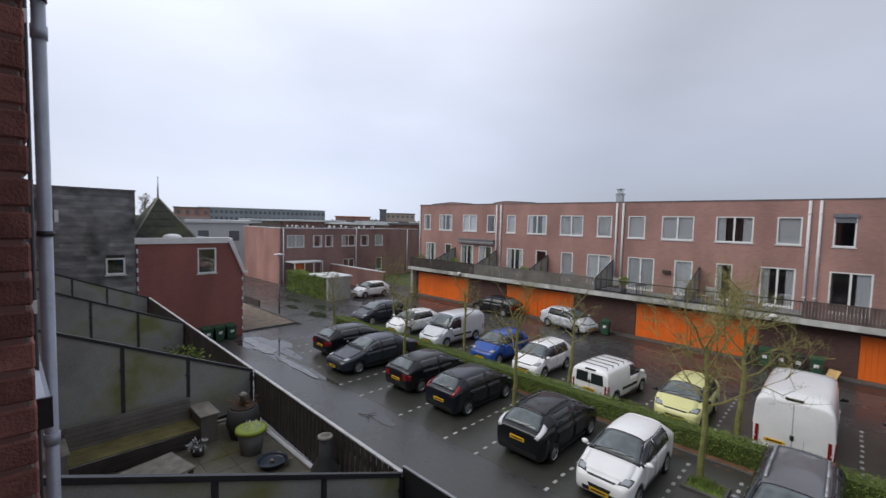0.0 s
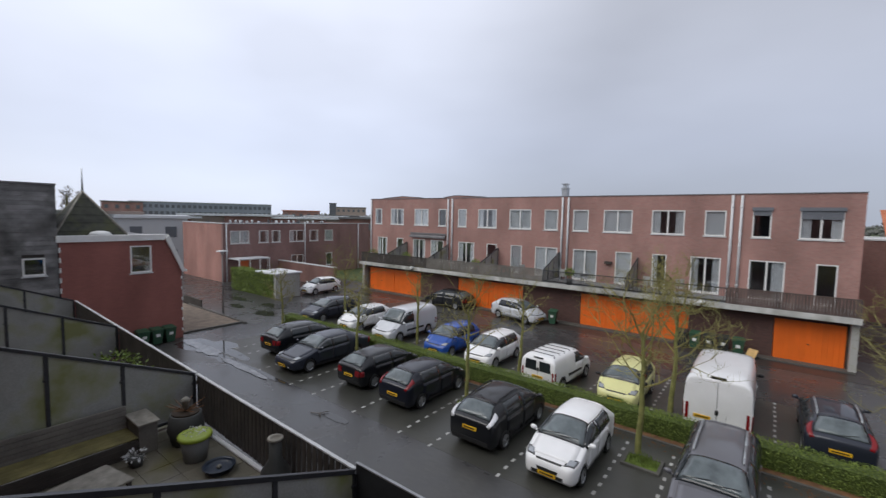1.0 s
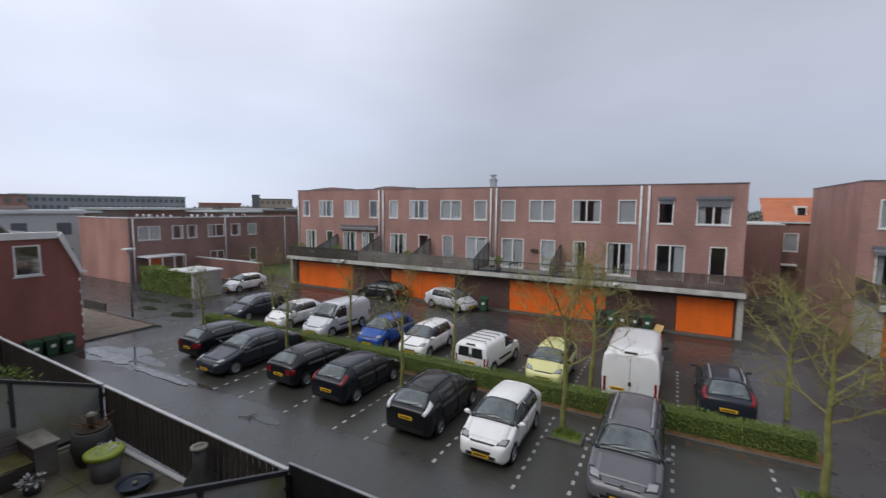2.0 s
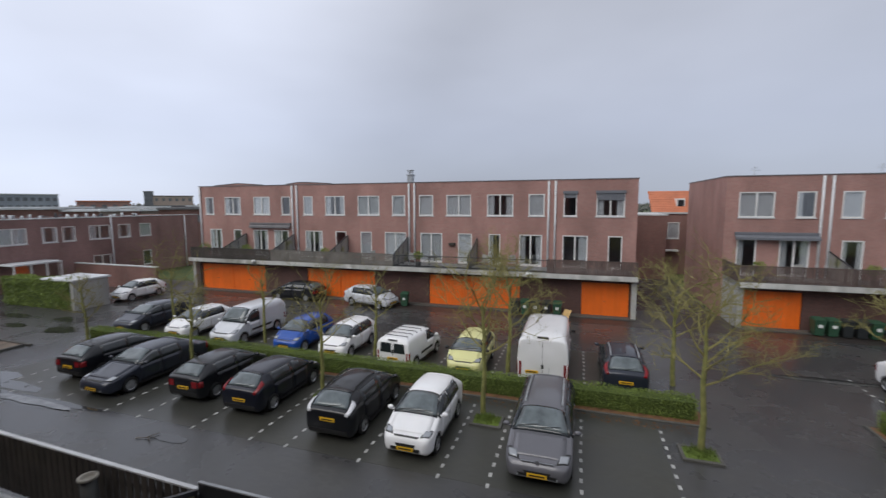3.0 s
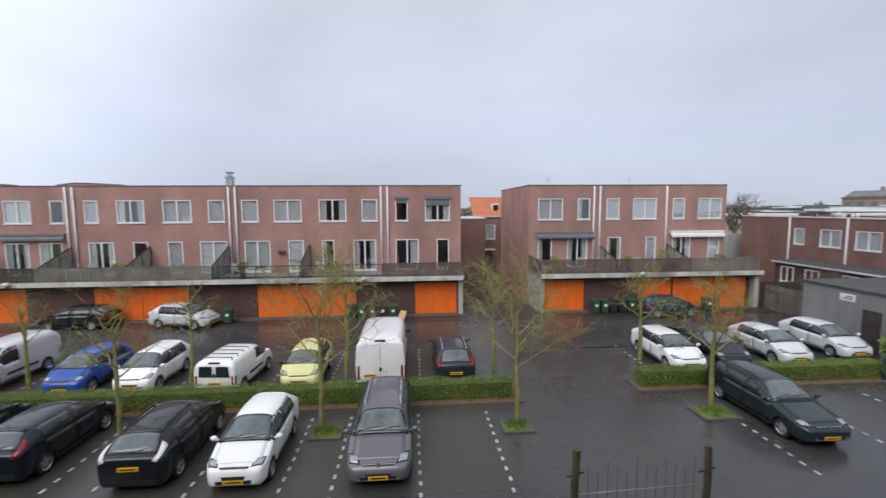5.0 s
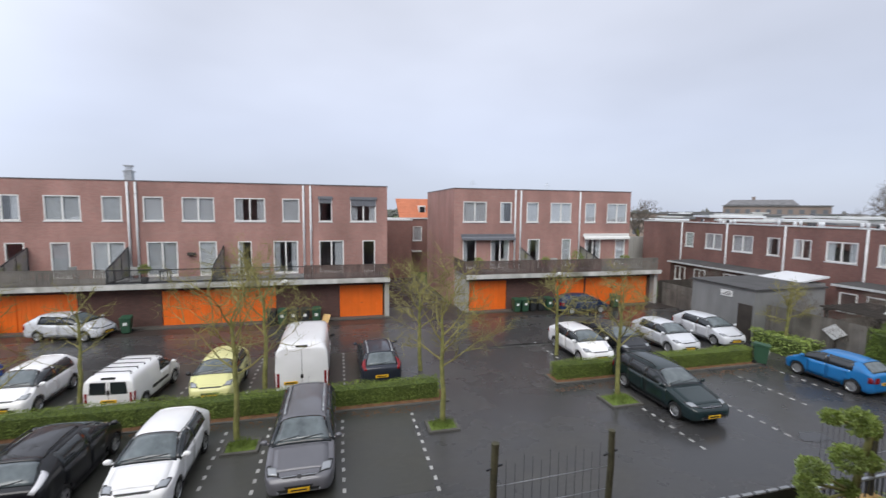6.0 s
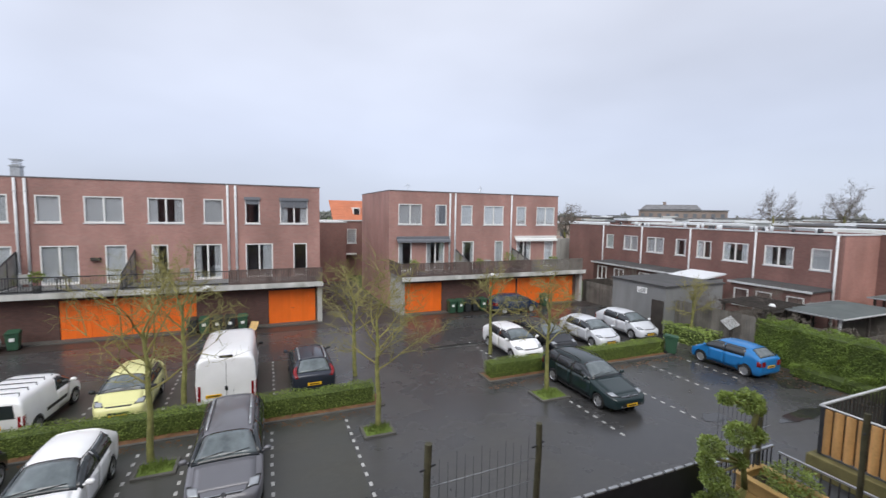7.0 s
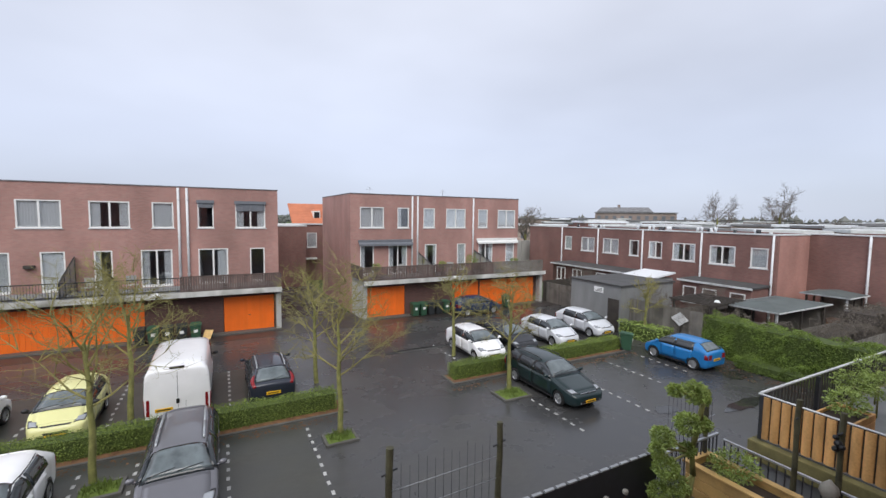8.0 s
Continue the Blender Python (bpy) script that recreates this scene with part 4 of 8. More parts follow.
        for u0, u1 in ((-0.74, -0.09), (0.09, 0.74)):
            q = [(u1 * hw, ye + 0.004, Ht - 0.68), (u0 * hw, ye + 0.004, Ht - 0.68), (u0 * hw * 0.93, ye - 0.01, Ht - 0.25), (u1 * hw * 0.93, ye - 0.01, Ht - 0.25)]
            part("rear_window", prism(B(), q, 0.012), M["car_glass"], c)
    low = belt - 0.01

    def high(s):
        return min(Ht - 0.125, waist(s) + (crest(s) - waist(s)) * 0.81)

    def pane(sx, s0, s1, off, lift=0.0, n=9):
        rows = [[side(sx, s, lerp(low + lift + 0.03 * (s - 0.4), max(low + lift + 0.01, high(s) - lift), f)) for f in (0, 0.33, 0.67, 1)] for s in spread(s0, s1, n)]
        return skin(rows if sx > 0 else rows[::-1], off)
    s0 = next(s for s in spread(hood, top0 + 0.1, 60) if high(s) > low + 0.06)
    if panel_van:
        s1 = lerp(top0, top1, 0.2)
        cuts = [(s0 + 0.012, s1 - 0.01)]
    else:
        s1 = lerp(top1, tail, 0.25) if windows == 3 else top1 - 0.045
        b_post = lerp(s0, s1, 0.5 if windows == 2 else 0.42)
        cuts = [(s0 + 0.012, b_post - 0.008), (b_post + 0.008, s1 - 0.012)]
        if windows == 3:
            c_post = lerp(b_post, s1, 0.6)
            cuts = [cuts[0], (b_post + 0.008, c_post - 0.007), (c_post + 0.007, s1 - 0.012)]
    for sx in (1, -1):
        trim = part("window_trim", pane(sx, s0, s1, 0.004, -0.012), M["black"], c)
        for a, b in cuts:
            part("side_window", pane(sx, a, b, 0.009, 0.012), M["car_glass"], trim)
    # doors, bonnet, mirrors, wheels
    arch = (wr + 0.07) / L
    spans = [(max(front_axle + arch + 0.012, s0 - 0.005), cuts[0][1] + 0.006)]
    if windows > 1:
        spans.append((spans[0][1] + 0.004, min(cuts[1][1] + 0.01, rear_axle - 0.02)))
    for a, b in spans:
        for sx in (1, -1):
            rows = [[side(sx, s, lerp(foot(s) + 0.1 + (0.2 if abs(s - rear_axle) < arch * 0.9 else 0), waist(s) - 0.004, f)) for f in (0, 0.25, 0.5, 0.75, 1)] for s in spread(a, b, 6)]
            d = part("door", skin(rows if sx > 0 else rows[::-1], 0.006, 0.004), colour, c)
            h = side(sx, b - 0.05, waist(b) - 0.12)
            part("door_handle", box(B(), h.x - 0.024, h.x + 0.024, h.y - 0.09, h.y + 0.09, h.z - 0.014, h.z + 0.018, 0.006), colour, d)
    part("bonnet", skin([[over(s, k) for k in spread(0.84, -0.84, 9)] for s in spread(0.06, hood - 0.004, 8)], 0.006, 0.004), colour, c)
    for sx in (1, -1):
        bm = B()
        m = side(sx, s0 + 0.03, low + 0.02)
        bmesh.ops.create_icosphere(bm, subdivisions=2, radius=1.0, matrix=Matrix.Translation((m.x + sx * 0.13, m.y, m.z + 0.06)) @ Matrix.Diagonal((0.105, 0.07, 0.075, 1)))
        box(bm, min(m.x - sx * 0.03, m.x + sx * 0.08), max(m.x - sx * 0.03, m.x + sx * 0.08), m.y - 0.03, m.y + 0.03, m.z - 0.01, m.z + 0.03)
        part("mirror", bm, mirrors or colour, c, smooth=True)
        xs = sorted((sx * (hw * 0.95 - 0.03), sx * (hw * 0.95 + 0.012)))
        part("sill_trim", box(B(), *xs, ya + wr + 0.1, yb - wr - 0.1, zb0 + 0.0, zb0 + 0.08), M["black"], c)
    tyre, rim = wheel_meshes(wr)
    for yy in (ya, yb):
        for sx in (1, -1):
            w = piece("wheel", tyre, c, pose(sx * (hw - 0.105), yy, wr, 0, 0, 0 if sx > 0 else 180))
            piece("rim", rim, w, Matrix.Identity(4))
    # front
    for sx in (1, -1):
        ks = spread(0.97, 0.64, 6) if sx > 0 else spread(-0.64, -0.97, 6)
        bezel = part("headlight_bezel", skin([[over(s - 0.06 * (1 - abs(k)), k) for k in ks] for s in spread(0.052, 0.122, 5)], 0.004), M["black"], c)
        ks = spread(0.945, 0.69, 6) if sx > 0 else spread(-0.69, -0.945, 6)
        part("headlight", skin([[over(s - 0.06 * (1 - abs(k)), k) for k in ks] for s in spread(0.059, 0.110, 5)], 0.012), M["lamp_glass"], bezel)
        part("fog_lamp", cyl(B(), (sx * hw * 0.56, y0 + 0.06, 0.37), (sx * hw * 0.54, y0 - 0.008, 0.37), 0.05, 0.045, 12), M["lamp_glass"], c)
    part("grille", prism(B(), [(-hw * 0.34, y0 - 0.004, nose - 0.30), (hw * 0.34, y0 - 0.004, nose - 0.30), (hw * 0.40, y0 + 0.012, nose - 0.215), (-hw * 0.40, y0 + 0.012, nose - 0.215)], 0.014), M["black"], c)
    slot = [over(0.022, k) for k in (-0.55, 0.55)] + [over(0.034, k) for k in (0.6, -0.6)]
    part("upper_grille", prism(B(), slot, 0.014), M["black"], c)
    if chrome:
        part("grille_bar", prism(B(), [over(0.026, -0.58), over(0.026, 0.58), over(0.031, 0.6), over(0.031, -0.6)], 0.03), M["chrome"], c, "chrome grille bar")
        part("badge", cyl(B(), over(0.028, 0), over(0.028, 0) + Vector((0, -0.045, 0.02)), 0.055, sides=14), M["chrome"], c)
        part("lower_trim", prism(B(), [(-hw * 0.5, y0 - 0.012, 0.335), (hw * 0.5, y0 - 0.012, 0.335), (hw * 0.5, y0 - 0.008, 0.355), (-hw * 0.5, y0 - 0.008, 0.355)], 0.014), M["chrome"], c, "chrome bumper trim")
    part("air_intake", prism(B(), [(-hw * 0.56, y0 + 0.004, 0.33), (hw * 0.56, y0 + 0.004, 0.33), (hw * 0.58, y0 - 0.002, 0.43), (-hw * 0.58, y0 - 0.002, 0.43)], 0.010, 0.03), M["black"], c)
    p = part("number_plate", box(B(), -0.26, 0.26, y0 - 0.026, y0 + 0.02, 0.345, 0.455), M["plate"], c)
    part("plate_bar", box(B(), -0.2, 0.2, y0 - 0.030, y0 - 0.027, 0.38, 0.42), M["black"], p)
    # rear
    pz, px = (0.72, 0.0) if wide_rear else (0.66, 0.42) if lights == "van" else (0.58, 0.0)
    lens = M["clear_lens"] if wide_rear else M["red_lens"]
    for sx in (1, -1):
        if lights == "tall":
            ks = spread(0.975, 0.83, 4) if sx > 0 else spread(-0.83, -0.975, 4)
            rows = [[over(s, k) for k in ks] for s in spread(lerp(top1, tail, 0.38), 0.998, 9)]
            part("tail_light", skin(rows, 0.014), lens, c)
            continue
        zs = (0.55, 1.12) if lights == "van" else (0.6, 0.95) if panel_van else (boot - 0.36, boot - 0.12)
        u0 = 0.86 if panel_van else 0.62
        wr_ = wide(1.0)
        q = [(sx * wr_ * 0.97, ye - 0.012, zs[0]), (sx * wr_ * u0, ye - 0.004, zs[0]), (sx * wr_ * u0, ye - 0.004, zs[1]), (sx * wr_ * 0.95, ye - 0.012, zs[1])]
        part("tail_light", prism(B(), q if sx > 0 else q[::-1], 0.02, 0.05), lens, c)
        rows = [[side(sx, s, z) for z in spread(zs[0], zs[1], 4)] for s in spread(0.955, 0.998, 4)]
        part("tail_light", skin(rows if sx > 0 else rows[::-1], 0.008), lens, c)
    part("rear_bumper", prism(B(), [(hw * 0.78, ye - 0.01, 0.34), (-hw * 0.78, ye - 0.01, 0.34), (-hw * 0.78, ye - 0.004, 0.46), (hw * 0.78, ye - 0.004, 0.46)], 0.02, 0.03), M["black"] if dark_lower else colour, c)
    p = part("number_plate", box(B(), px - 0.26, px + 0.26, ye - 0.03, ye + 0.026, pz, pz + 0.11), M["plate"], c)
    part("plate_bar", box(B(), px - 0.2, px + 0.2, ye + 0.027, ye + 0.030, pz + 0.035, pz + 0.075), M["black"], p)
    if panel_van:
        part("door_seam", box(B(), -0.007, 0.007, ye - 0.03, ye + 0.003, 0.5, Ht - 0.28), M["black"], c)
        part("door_latch", box(B(), -0.05, 0.05, ye - 0.02, ye + 0.03, 0.88, 1.04, 0.01), M["black"], c)
        part("brake_lamp", box(B(), -0.22, 0.22, ye - 0.14, ye - 0.02, Ht - 0.15, Ht - 0.10), M["black"], c)
        for sx in (1, -1):
            for z in (0.7, Ht - 0.55):
                part("hinge", box(B(), sx * hw * 0.86 - 0.05, sx * hw * 0.86 + 0.05, ye - 0.08, ye + 0.010, z, z + 0.07), colour, c)
            xs = sorted((sx * hw * 0.97, sx * (hw + 0.008)))
            part("side_strip", box(B(), *xs, ya + 0.6, yb - 0.5, 0.55, 0.66), M["black"], c)
    if rails:
        for sx in (1, -1):
            bm = B()
            pts = [over(s, sx * 0.73) + Vector((0, 0, dz)) for s, dz in ((top0 + 0.05, 0.0), (top0 + 0.08, 0.07), (mid0, 0.075), (top1 - 0.06, 0.075), (top1 - 0.02, 0.0))]
            for a, b in zip(pts, pts[1:]):
                cyl(bm, a, b, 0.03 if rails == 2 else 0.02, sides=6)
            part("roof_rail", bm, M["steel"] if rails == 2 else M["black"], c)
    if bars:
        for k in range(5):
            s = lerp(top0 + 0.06, top1 - 0.03, k / 4)
            bm = B()
            e = over(s, 0.8)
            cyl(bm, (-e.x, e.y, Ht + 0.04), (e.x, e.y, Ht + 0.04), 0.016, sides=6)
            for sx in (1, -1):
                cyl(bm, (sx * e.x, e.y, e.z - 0.01), (sx * e.x, e.y, Ht + 0.04), 0.016, sides=6)
            part("roof_bar", bm, M["black"], c)
    if not panel_van:
        a = over(top1 - 0.03, 0.0)
        part("antenna", cyl(B(), a, a + Vector((0, 0.2, 0.2)), 0.006, 0.004, 5), M["black"], c)
    return c


P_BLACK, P_NAVY, P_GREY = paint("black_paint", (0.005, 0.006, 0.009)), paint("navy_paint", (0.005, 0.007, 0.016)), paint("graphite_paint", (0.15, 0.15, 0.165), 0.3)
P_SLATE, P_WHITE, P_SILVER = paint("slate_paint", (0.024, 0.029, 0.044), 0.2), paint("white_paint", (0.86, 0.865, 0.87)), paint("silver_paint", (0.62, 0.64, 0.67), 0.12)
P_BLUE, P_YELLOW, P_AZURE, P_GREEN = paint("blue_paint", (0.012, 0.075, 0.36)), paint("pale_yellow_paint", (0.70, 0.69, 0.32)), paint("azure_paint", (0.012, 0.17, 0.44)), paint("dark_green_paint", (0.008, 0.022, 0.024))
P_DBLUE = paint("dark_blue_paint", (0.010, 0.026, 0.075))

# near row, along the lane
set_out()
car("black hatchback parked with its tail to the lane", P_BLACK, -20.49, 11.75, True, L=4.2, W=1.74)
car("dark slate saloon parked nose to the lane", P_SLATE, -17.71, 10.84, False, L=4.8, W=1.8, Ht=1.45, hood=0.27, top0=0.43, top1=0.73, tail=0.87, deck=1.0, wr=0.31)
car("black small hatchback with red tail lights", P_BLACK, -13.94, 11.63, True, L=3.9, W=1.66, Ht=1.45)
car("dark navy hatchback with tall red tail lights", P_NAVY, -11.12, 11.42, True, L=4.0, W=1.69, Ht=1.49, lights="tall")
car("black high hatchback with tall clear tail lights", P_BLACK, -7.20, 10.91, True, L=4.15, W=1.74, Ht=1.55, belt=1.02, lights="tall", wide_rear=True, rails=1)
car("white small hatchback with black grille", P_WHITE, -4.49, 10.72, False, L=3.75, W=1.6, Ht=1.48, belt=1.0, hood=0.23, top0=0.45, top1=0.87, nose=0.76)
car("graphite grey estate parked nose to the lane", P_GREY, -0.70, 10.59, False, L=4.8, W=1.8, Ht=1.5, belt=0.98, hood=0.225, top0=0.385, top1=0.9, windows=3, rails=2, nose=0.72, wr=0.32, chrome=True)
# beyond the hedge
car("dark hatchback parked behind the hedge", P_SLATE, -25.06, 17.19, False, L=4.2, W=1.75)
car("white small hatchback behind the hedge", P_WHITE, -21.22, 17.32, False, L=3.7, W=1.65, Ht=1.45)
car("silver white small delivery van behind the hedge", P_SILVER, -17.83, 17.20, False, L=4.35, W=1.78, Ht=1.82, belt=1.05, hood=0.2, top0=0.36, top1=0.97, tail=0.995, windows=1, panel_van=1, nose=0.72)
car("bright blue small hatchback behind the hedge", P_BLUE, -13.80, 17.20, False, L=3.5, W=1.6, Ht=1.5, belt=0.99, hood=0.19, top0=0.4, top1=0.88, nose=0.74)
car("white small city car behind the hedge", P_WHITE, -11.12, 17.18, False, L=3.55, W=1.62, Ht=1.48, hood=0.17, top0=0.37, top1=0.88, nose=0.74)
car("white small van with roof bars behind the hedge", P_WHITE, 0, 0, at=(-7.44, 18.66, 175), L=3.85, W=1.68, Ht=1.58, belt=1.02, hood=0.24, top0=0.40, top1=0.965, tail=0.99, windows=1, panel_van=2, bars=True, nose=0.72)
car("pale yellow small city car behind the hedge", P_YELLOW, -4.44, 17.00, False, L=3.43, W=1.62, mirrors=M["black"], Ht=1.46, belt=1.0, hood=0.17, top0=0.38, top1=0.9, nose=0.74)
car("tall white delivery van with closed rear doors", P_WHITE, -1.08, 16.86, True, L=5.0, W=2.05, mirrors=M["black"], Ht=2.27, belt=1.3, hood=0.16, top0=0.27, top1=0.98, tail=0.995, windows=1, panel_van=1, nose=0.95, wr=0.34, lights="van")
car("dark slate estate with silver roof rails", P_SLATE, 2.07, 16.99, True, L=4.4, W=1.72, Ht=1.5, windows=3, rails=2, lights="tall")
# by the garages
car("white small hatchback beside a white fence", P_WHITE, 0, 0, at=(-33.81, 24.88, 0), L=3.7, W=1.6)
car("black hatchback parked along the garages", P_BLACK, 0, 0, at=(-21.06, 28.31, -90), L=4.2, W=1.75)
car("silver hatchback parked askew by the garages", P_SILVER, 0, 0, at=(-14.46, 28.08, 78), L=4.1, W=1.72)
car("dark blue hatchback parked along the garages", P_DBLUE, 0, 0, at=(18.03, 27.87, 90), L=3.9, W=1.66, Ht=1.42)
# right-hand bays
car("white hatchback parked behind a hedge", P_WHITE, 12.77, 17.46, False, L=4.0, W=1.7, Ht=1.43)
car("black saloon parked behind a hedge", P_BLACK, 15.06, 17.60, False, L=4.3, W=1.74, Ht=1.45)
car("silver small hatchback behind a hedge", P_SILVER, 18.26, 17.76, False, L=3.75, W=1.66, Ht=1.44)
car("silver hatchback behind a hedge", P_SILVER, 21.83, 18.25, False, L=3.95, W=1.68, Ht=1.46)
car("dark green estate parked nose to the lane", P_GREEN, 13.11, 11.39, False, L=4.68, W=1.75, Ht=1.48, hood=0.28, top0=0.44, top1=0.88, windows=3, rails=1, chrome=True)
car("azure blue small hatchback with red tail lights", P_AZURE, 22.07, 11.73, True, L=3.6, W=1.62, Ht=1.46, hood=0.22, top0=0.41, top1=0.84, lights="low", dark_lower=False)


# ---- hedges and trees ----
def leafy_box(name, label, x0, x1, y0, y1, z0, z1, material, per=260, leaf=0.05, lump=0.08, category="hedge", core=None):
    """A clipped hedge: a lumpy core and a coat of small leaves over it."""
    t = thing(name, label, category)
    rng = np.random.default_rng(int(abs(x0) * 97 + abs(y0) * 13 + 5))
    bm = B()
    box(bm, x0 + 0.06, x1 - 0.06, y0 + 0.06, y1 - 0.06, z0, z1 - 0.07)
    # the core's dark colour stands for shade behind the leaf coat
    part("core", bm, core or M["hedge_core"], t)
    vs, fs = [], []
    areas = [(x1 - x0) * (y1 - y0), (x1 - x0) * (z1 - z0), (x1 - x0) * (z1 - z0), (y1 - y0) * (z1 - z0), (y1 - y0) * (z1 - z0)]
    for side_no, area in enumerate(areas):
        for _ in range(int(area * per)):
            u, v = rng.random(2)
            if side_no == 0:
                p = [lerp(x0, x1, u), lerp(y0, y1, v), z1]
            elif side_no < 3:
                p = [lerp(x0, x1, u), (y0, y1)[side_no - 1], lerp(z0, z1, v)]
            else:
                p = [(x0, x1)[side_no - 3], lerp(y0, y1, u), lerp(z0, z1, v)]
            b = noise.noise(Vector(p) * 1.3) * lump
            p = np.array(p) + rng.normal(0, 0.03, 3)
            p[2] += b * (p[2] - z0) / (z1 - z0)
            p[1] += b * 0.6 * (1 if p[1] > (y0 + y1) / 2 else -1)
            a = rng.normal(size=3)
            a /= np.linalg.norm(a)
            c = np.cross(a, rng.normal(size=3))
            c /= np.linalg.norm(c)
            s = leaf * rng.uniform(0.6, 1.3)
            k = len(vs)
            vs += [tuple(p - a * s), tuple(p + c * s * 0.55), tuple(p + a * s), tuple(p - c * s * 0.55)]
            fs.append((k, k + 1, k + 2, k + 3))
    me = bpy.data.meshes.new("leaves")
    me.from_pydata(vs, [], fs)
    me.materials.append(material)
    ob = new("leaves", me)
    ob.parent = t
    tagged(ob, kind="stuff")
    return t


set_out(0.06, 0.02)
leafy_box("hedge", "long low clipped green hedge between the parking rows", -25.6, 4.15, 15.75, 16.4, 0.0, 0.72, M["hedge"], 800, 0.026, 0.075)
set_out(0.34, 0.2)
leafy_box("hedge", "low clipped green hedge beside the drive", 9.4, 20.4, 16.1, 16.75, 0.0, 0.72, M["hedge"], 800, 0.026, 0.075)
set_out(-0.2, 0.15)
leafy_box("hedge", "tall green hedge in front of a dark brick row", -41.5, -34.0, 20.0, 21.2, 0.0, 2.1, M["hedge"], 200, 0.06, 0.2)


def tree(label, x, y, height, seed, spread=1.0, r=0.085, twigs=None, dense=1.0):
    """A bare young street tree: a tapered trunk, rising limbs and many fine twigs."""
    t = thing("tree", label, "tree", "street trees", pose(x, y, 0))
    rng = random.Random(seed)
    bm = B()
    p, top = Vector((0, 0, 0)), height * 0.62
    line = [p.copy()]
    n = 7
    for i in range(n):
        p = p + Vector((rng.uniform(-0.05, 0.05), rng.uniform(-0.05, 0.05), top / n))
        line.append(p.copy())
    for i, (a, b) in enumerate(zip(line, line[1:])):
        cyl(bm, a, b, lerp(r * 1.25, r * 0.55, i / n), lerp(r * 1.25, r * 0.55, (i + 1) / n), 8, cap=False)
    part("trunk", bm, M["bark"], t)
    vs, fs = [], []

    def seg(a, b, r0, r1, k=4):
        q = (b - a).to_track_quat("Z", "Y")
        i0 = len(vs)
        for c, rr in ((a, r0), (b, r1)):
            for j in range(k):
                vs.append(tuple(c + q @ Vector((math.cos(6.283 * j / k) * rr, math.sin(6.283 * j / k) * rr, 0))))
        for j in range(k):
            fs.append((i0 + j, i0 + (j + 1) % k, i0 + k + (j + 1) % k, i0 + k + j))

    def grow(a, d, length, rr, level):
        steps = 4 if level < 2 else 3
        for s in range(steps):
            d = (d + Vector((rng.gauss(0, 0.2), rng.gauss(0, 0.2), rng.gauss(0.09 if level else 0.12, 0.15)))).normalized()
            b = a + d * length / steps
            seg(a, b, rr * (1 - 0.22 * s), rr * (1 - 0.22 * (s + 1)), 5 if level == 0 else 3)
            a = b
            if level < 3:
                for _ in range(2 if level else (2 if s else 1)):
                    if rng.random() < (0.95 if level < 2 else 0.75) * dense:
                        ax = Vector((rng.gauss(0, 1), rng.gauss(0, 1), rng.gauss(0, 0.6))).normalized()
                        grow(a, (d * 0.6 + ax * 0.8).normalized(), length * rng.uniform(0.38, 0.62), rr * 0.48, level + 1)
    limbs = 9
    for i in range(limbs):
        f = lerp(0.55, 1.0, i / (limbs - 1))
        k = min(n - 1, int(f * n))
        base = line[k].lerp(line[min(n, k + 1)], f * n - k if k < n else 0)
        a = i * 2.4 + rng.uniform(-0.4, 0.4)
        up = lerp(0.5, 1.6, (i / (limbs - 1)) ** 2)
        grow(base, Vector((math.cos(a), math.sin(a), up)).normalized(), lerp(2.5, 2.0, f) * spread * height / 6.5, r * 0.44, 0)
    me = bpy.data.meshes.new("crown")
    me.from_pydata(vs, [], fs)
    me.materials.append(twigs or M["twig"])
    ob = new("crown", me)
    ob.parent = t
    return t


set_out()
TREE = "bare young street tree with mossy yellowish branches"
TREES = [(-2.91, 14.15, 6.4, 1.0), (3.86, 13.74, 6.2, 0.9), (11.34, 14.29, 6.0, 0.8), (-9.33, 13.89, 6.0, 0.75), (-15.92, 13.85, 5.8, 0.65), (-22.52, 13.88, 5.6, 0.5),
         (-2.69, 18.32, 6.2, 0.9), (4.05, 18.87, 6.0, 0.95), (11.44, 19.47, 5.8, 0.7), (-9.36, 18.43, 5.6, 0.6), (-15.98, 18.47, 5.6, 0.6), (-22.44, 18.48, 6.0, 0.9), (23.87, 17.25, 4.6, 0.7)]
for i, (x, y, h, s) in enumerate(TREES):
    tree(TREE, x, y, h, 11 + i, s, 0.085 if x > -8 else 0.07, dense=0.86 if x > -8 else 0.66)


# ---- details of the brick blocks ----
def gable_strip(parent, name, pts, y0, y1, material, drop=None):
    """An upright strip between heights along x, as deep as y0..y1. pts: (x, low, high)."""
    bm = B()
    rows = []
    for x, lo, hi in pts:
        rows.append([bm.verts.new(p) for p in ((x, y0, lo), (x, y0, hi), (x, y1, hi), (x, y1, lo))])
    for a, b in zip(rows, rows[1:]):
        for i in range(4):
            j = (i + 1) % 4
            bm.faces.new((a[i], b[i], b[j], a[j]))
    bm.faces.new(rows[0])
    bm.faces.new(rows[-1][::-1])
    bmesh.ops.recalc_face_normals(bm, faces=bm.faces[:])
    return part(name, bm, material, parent)


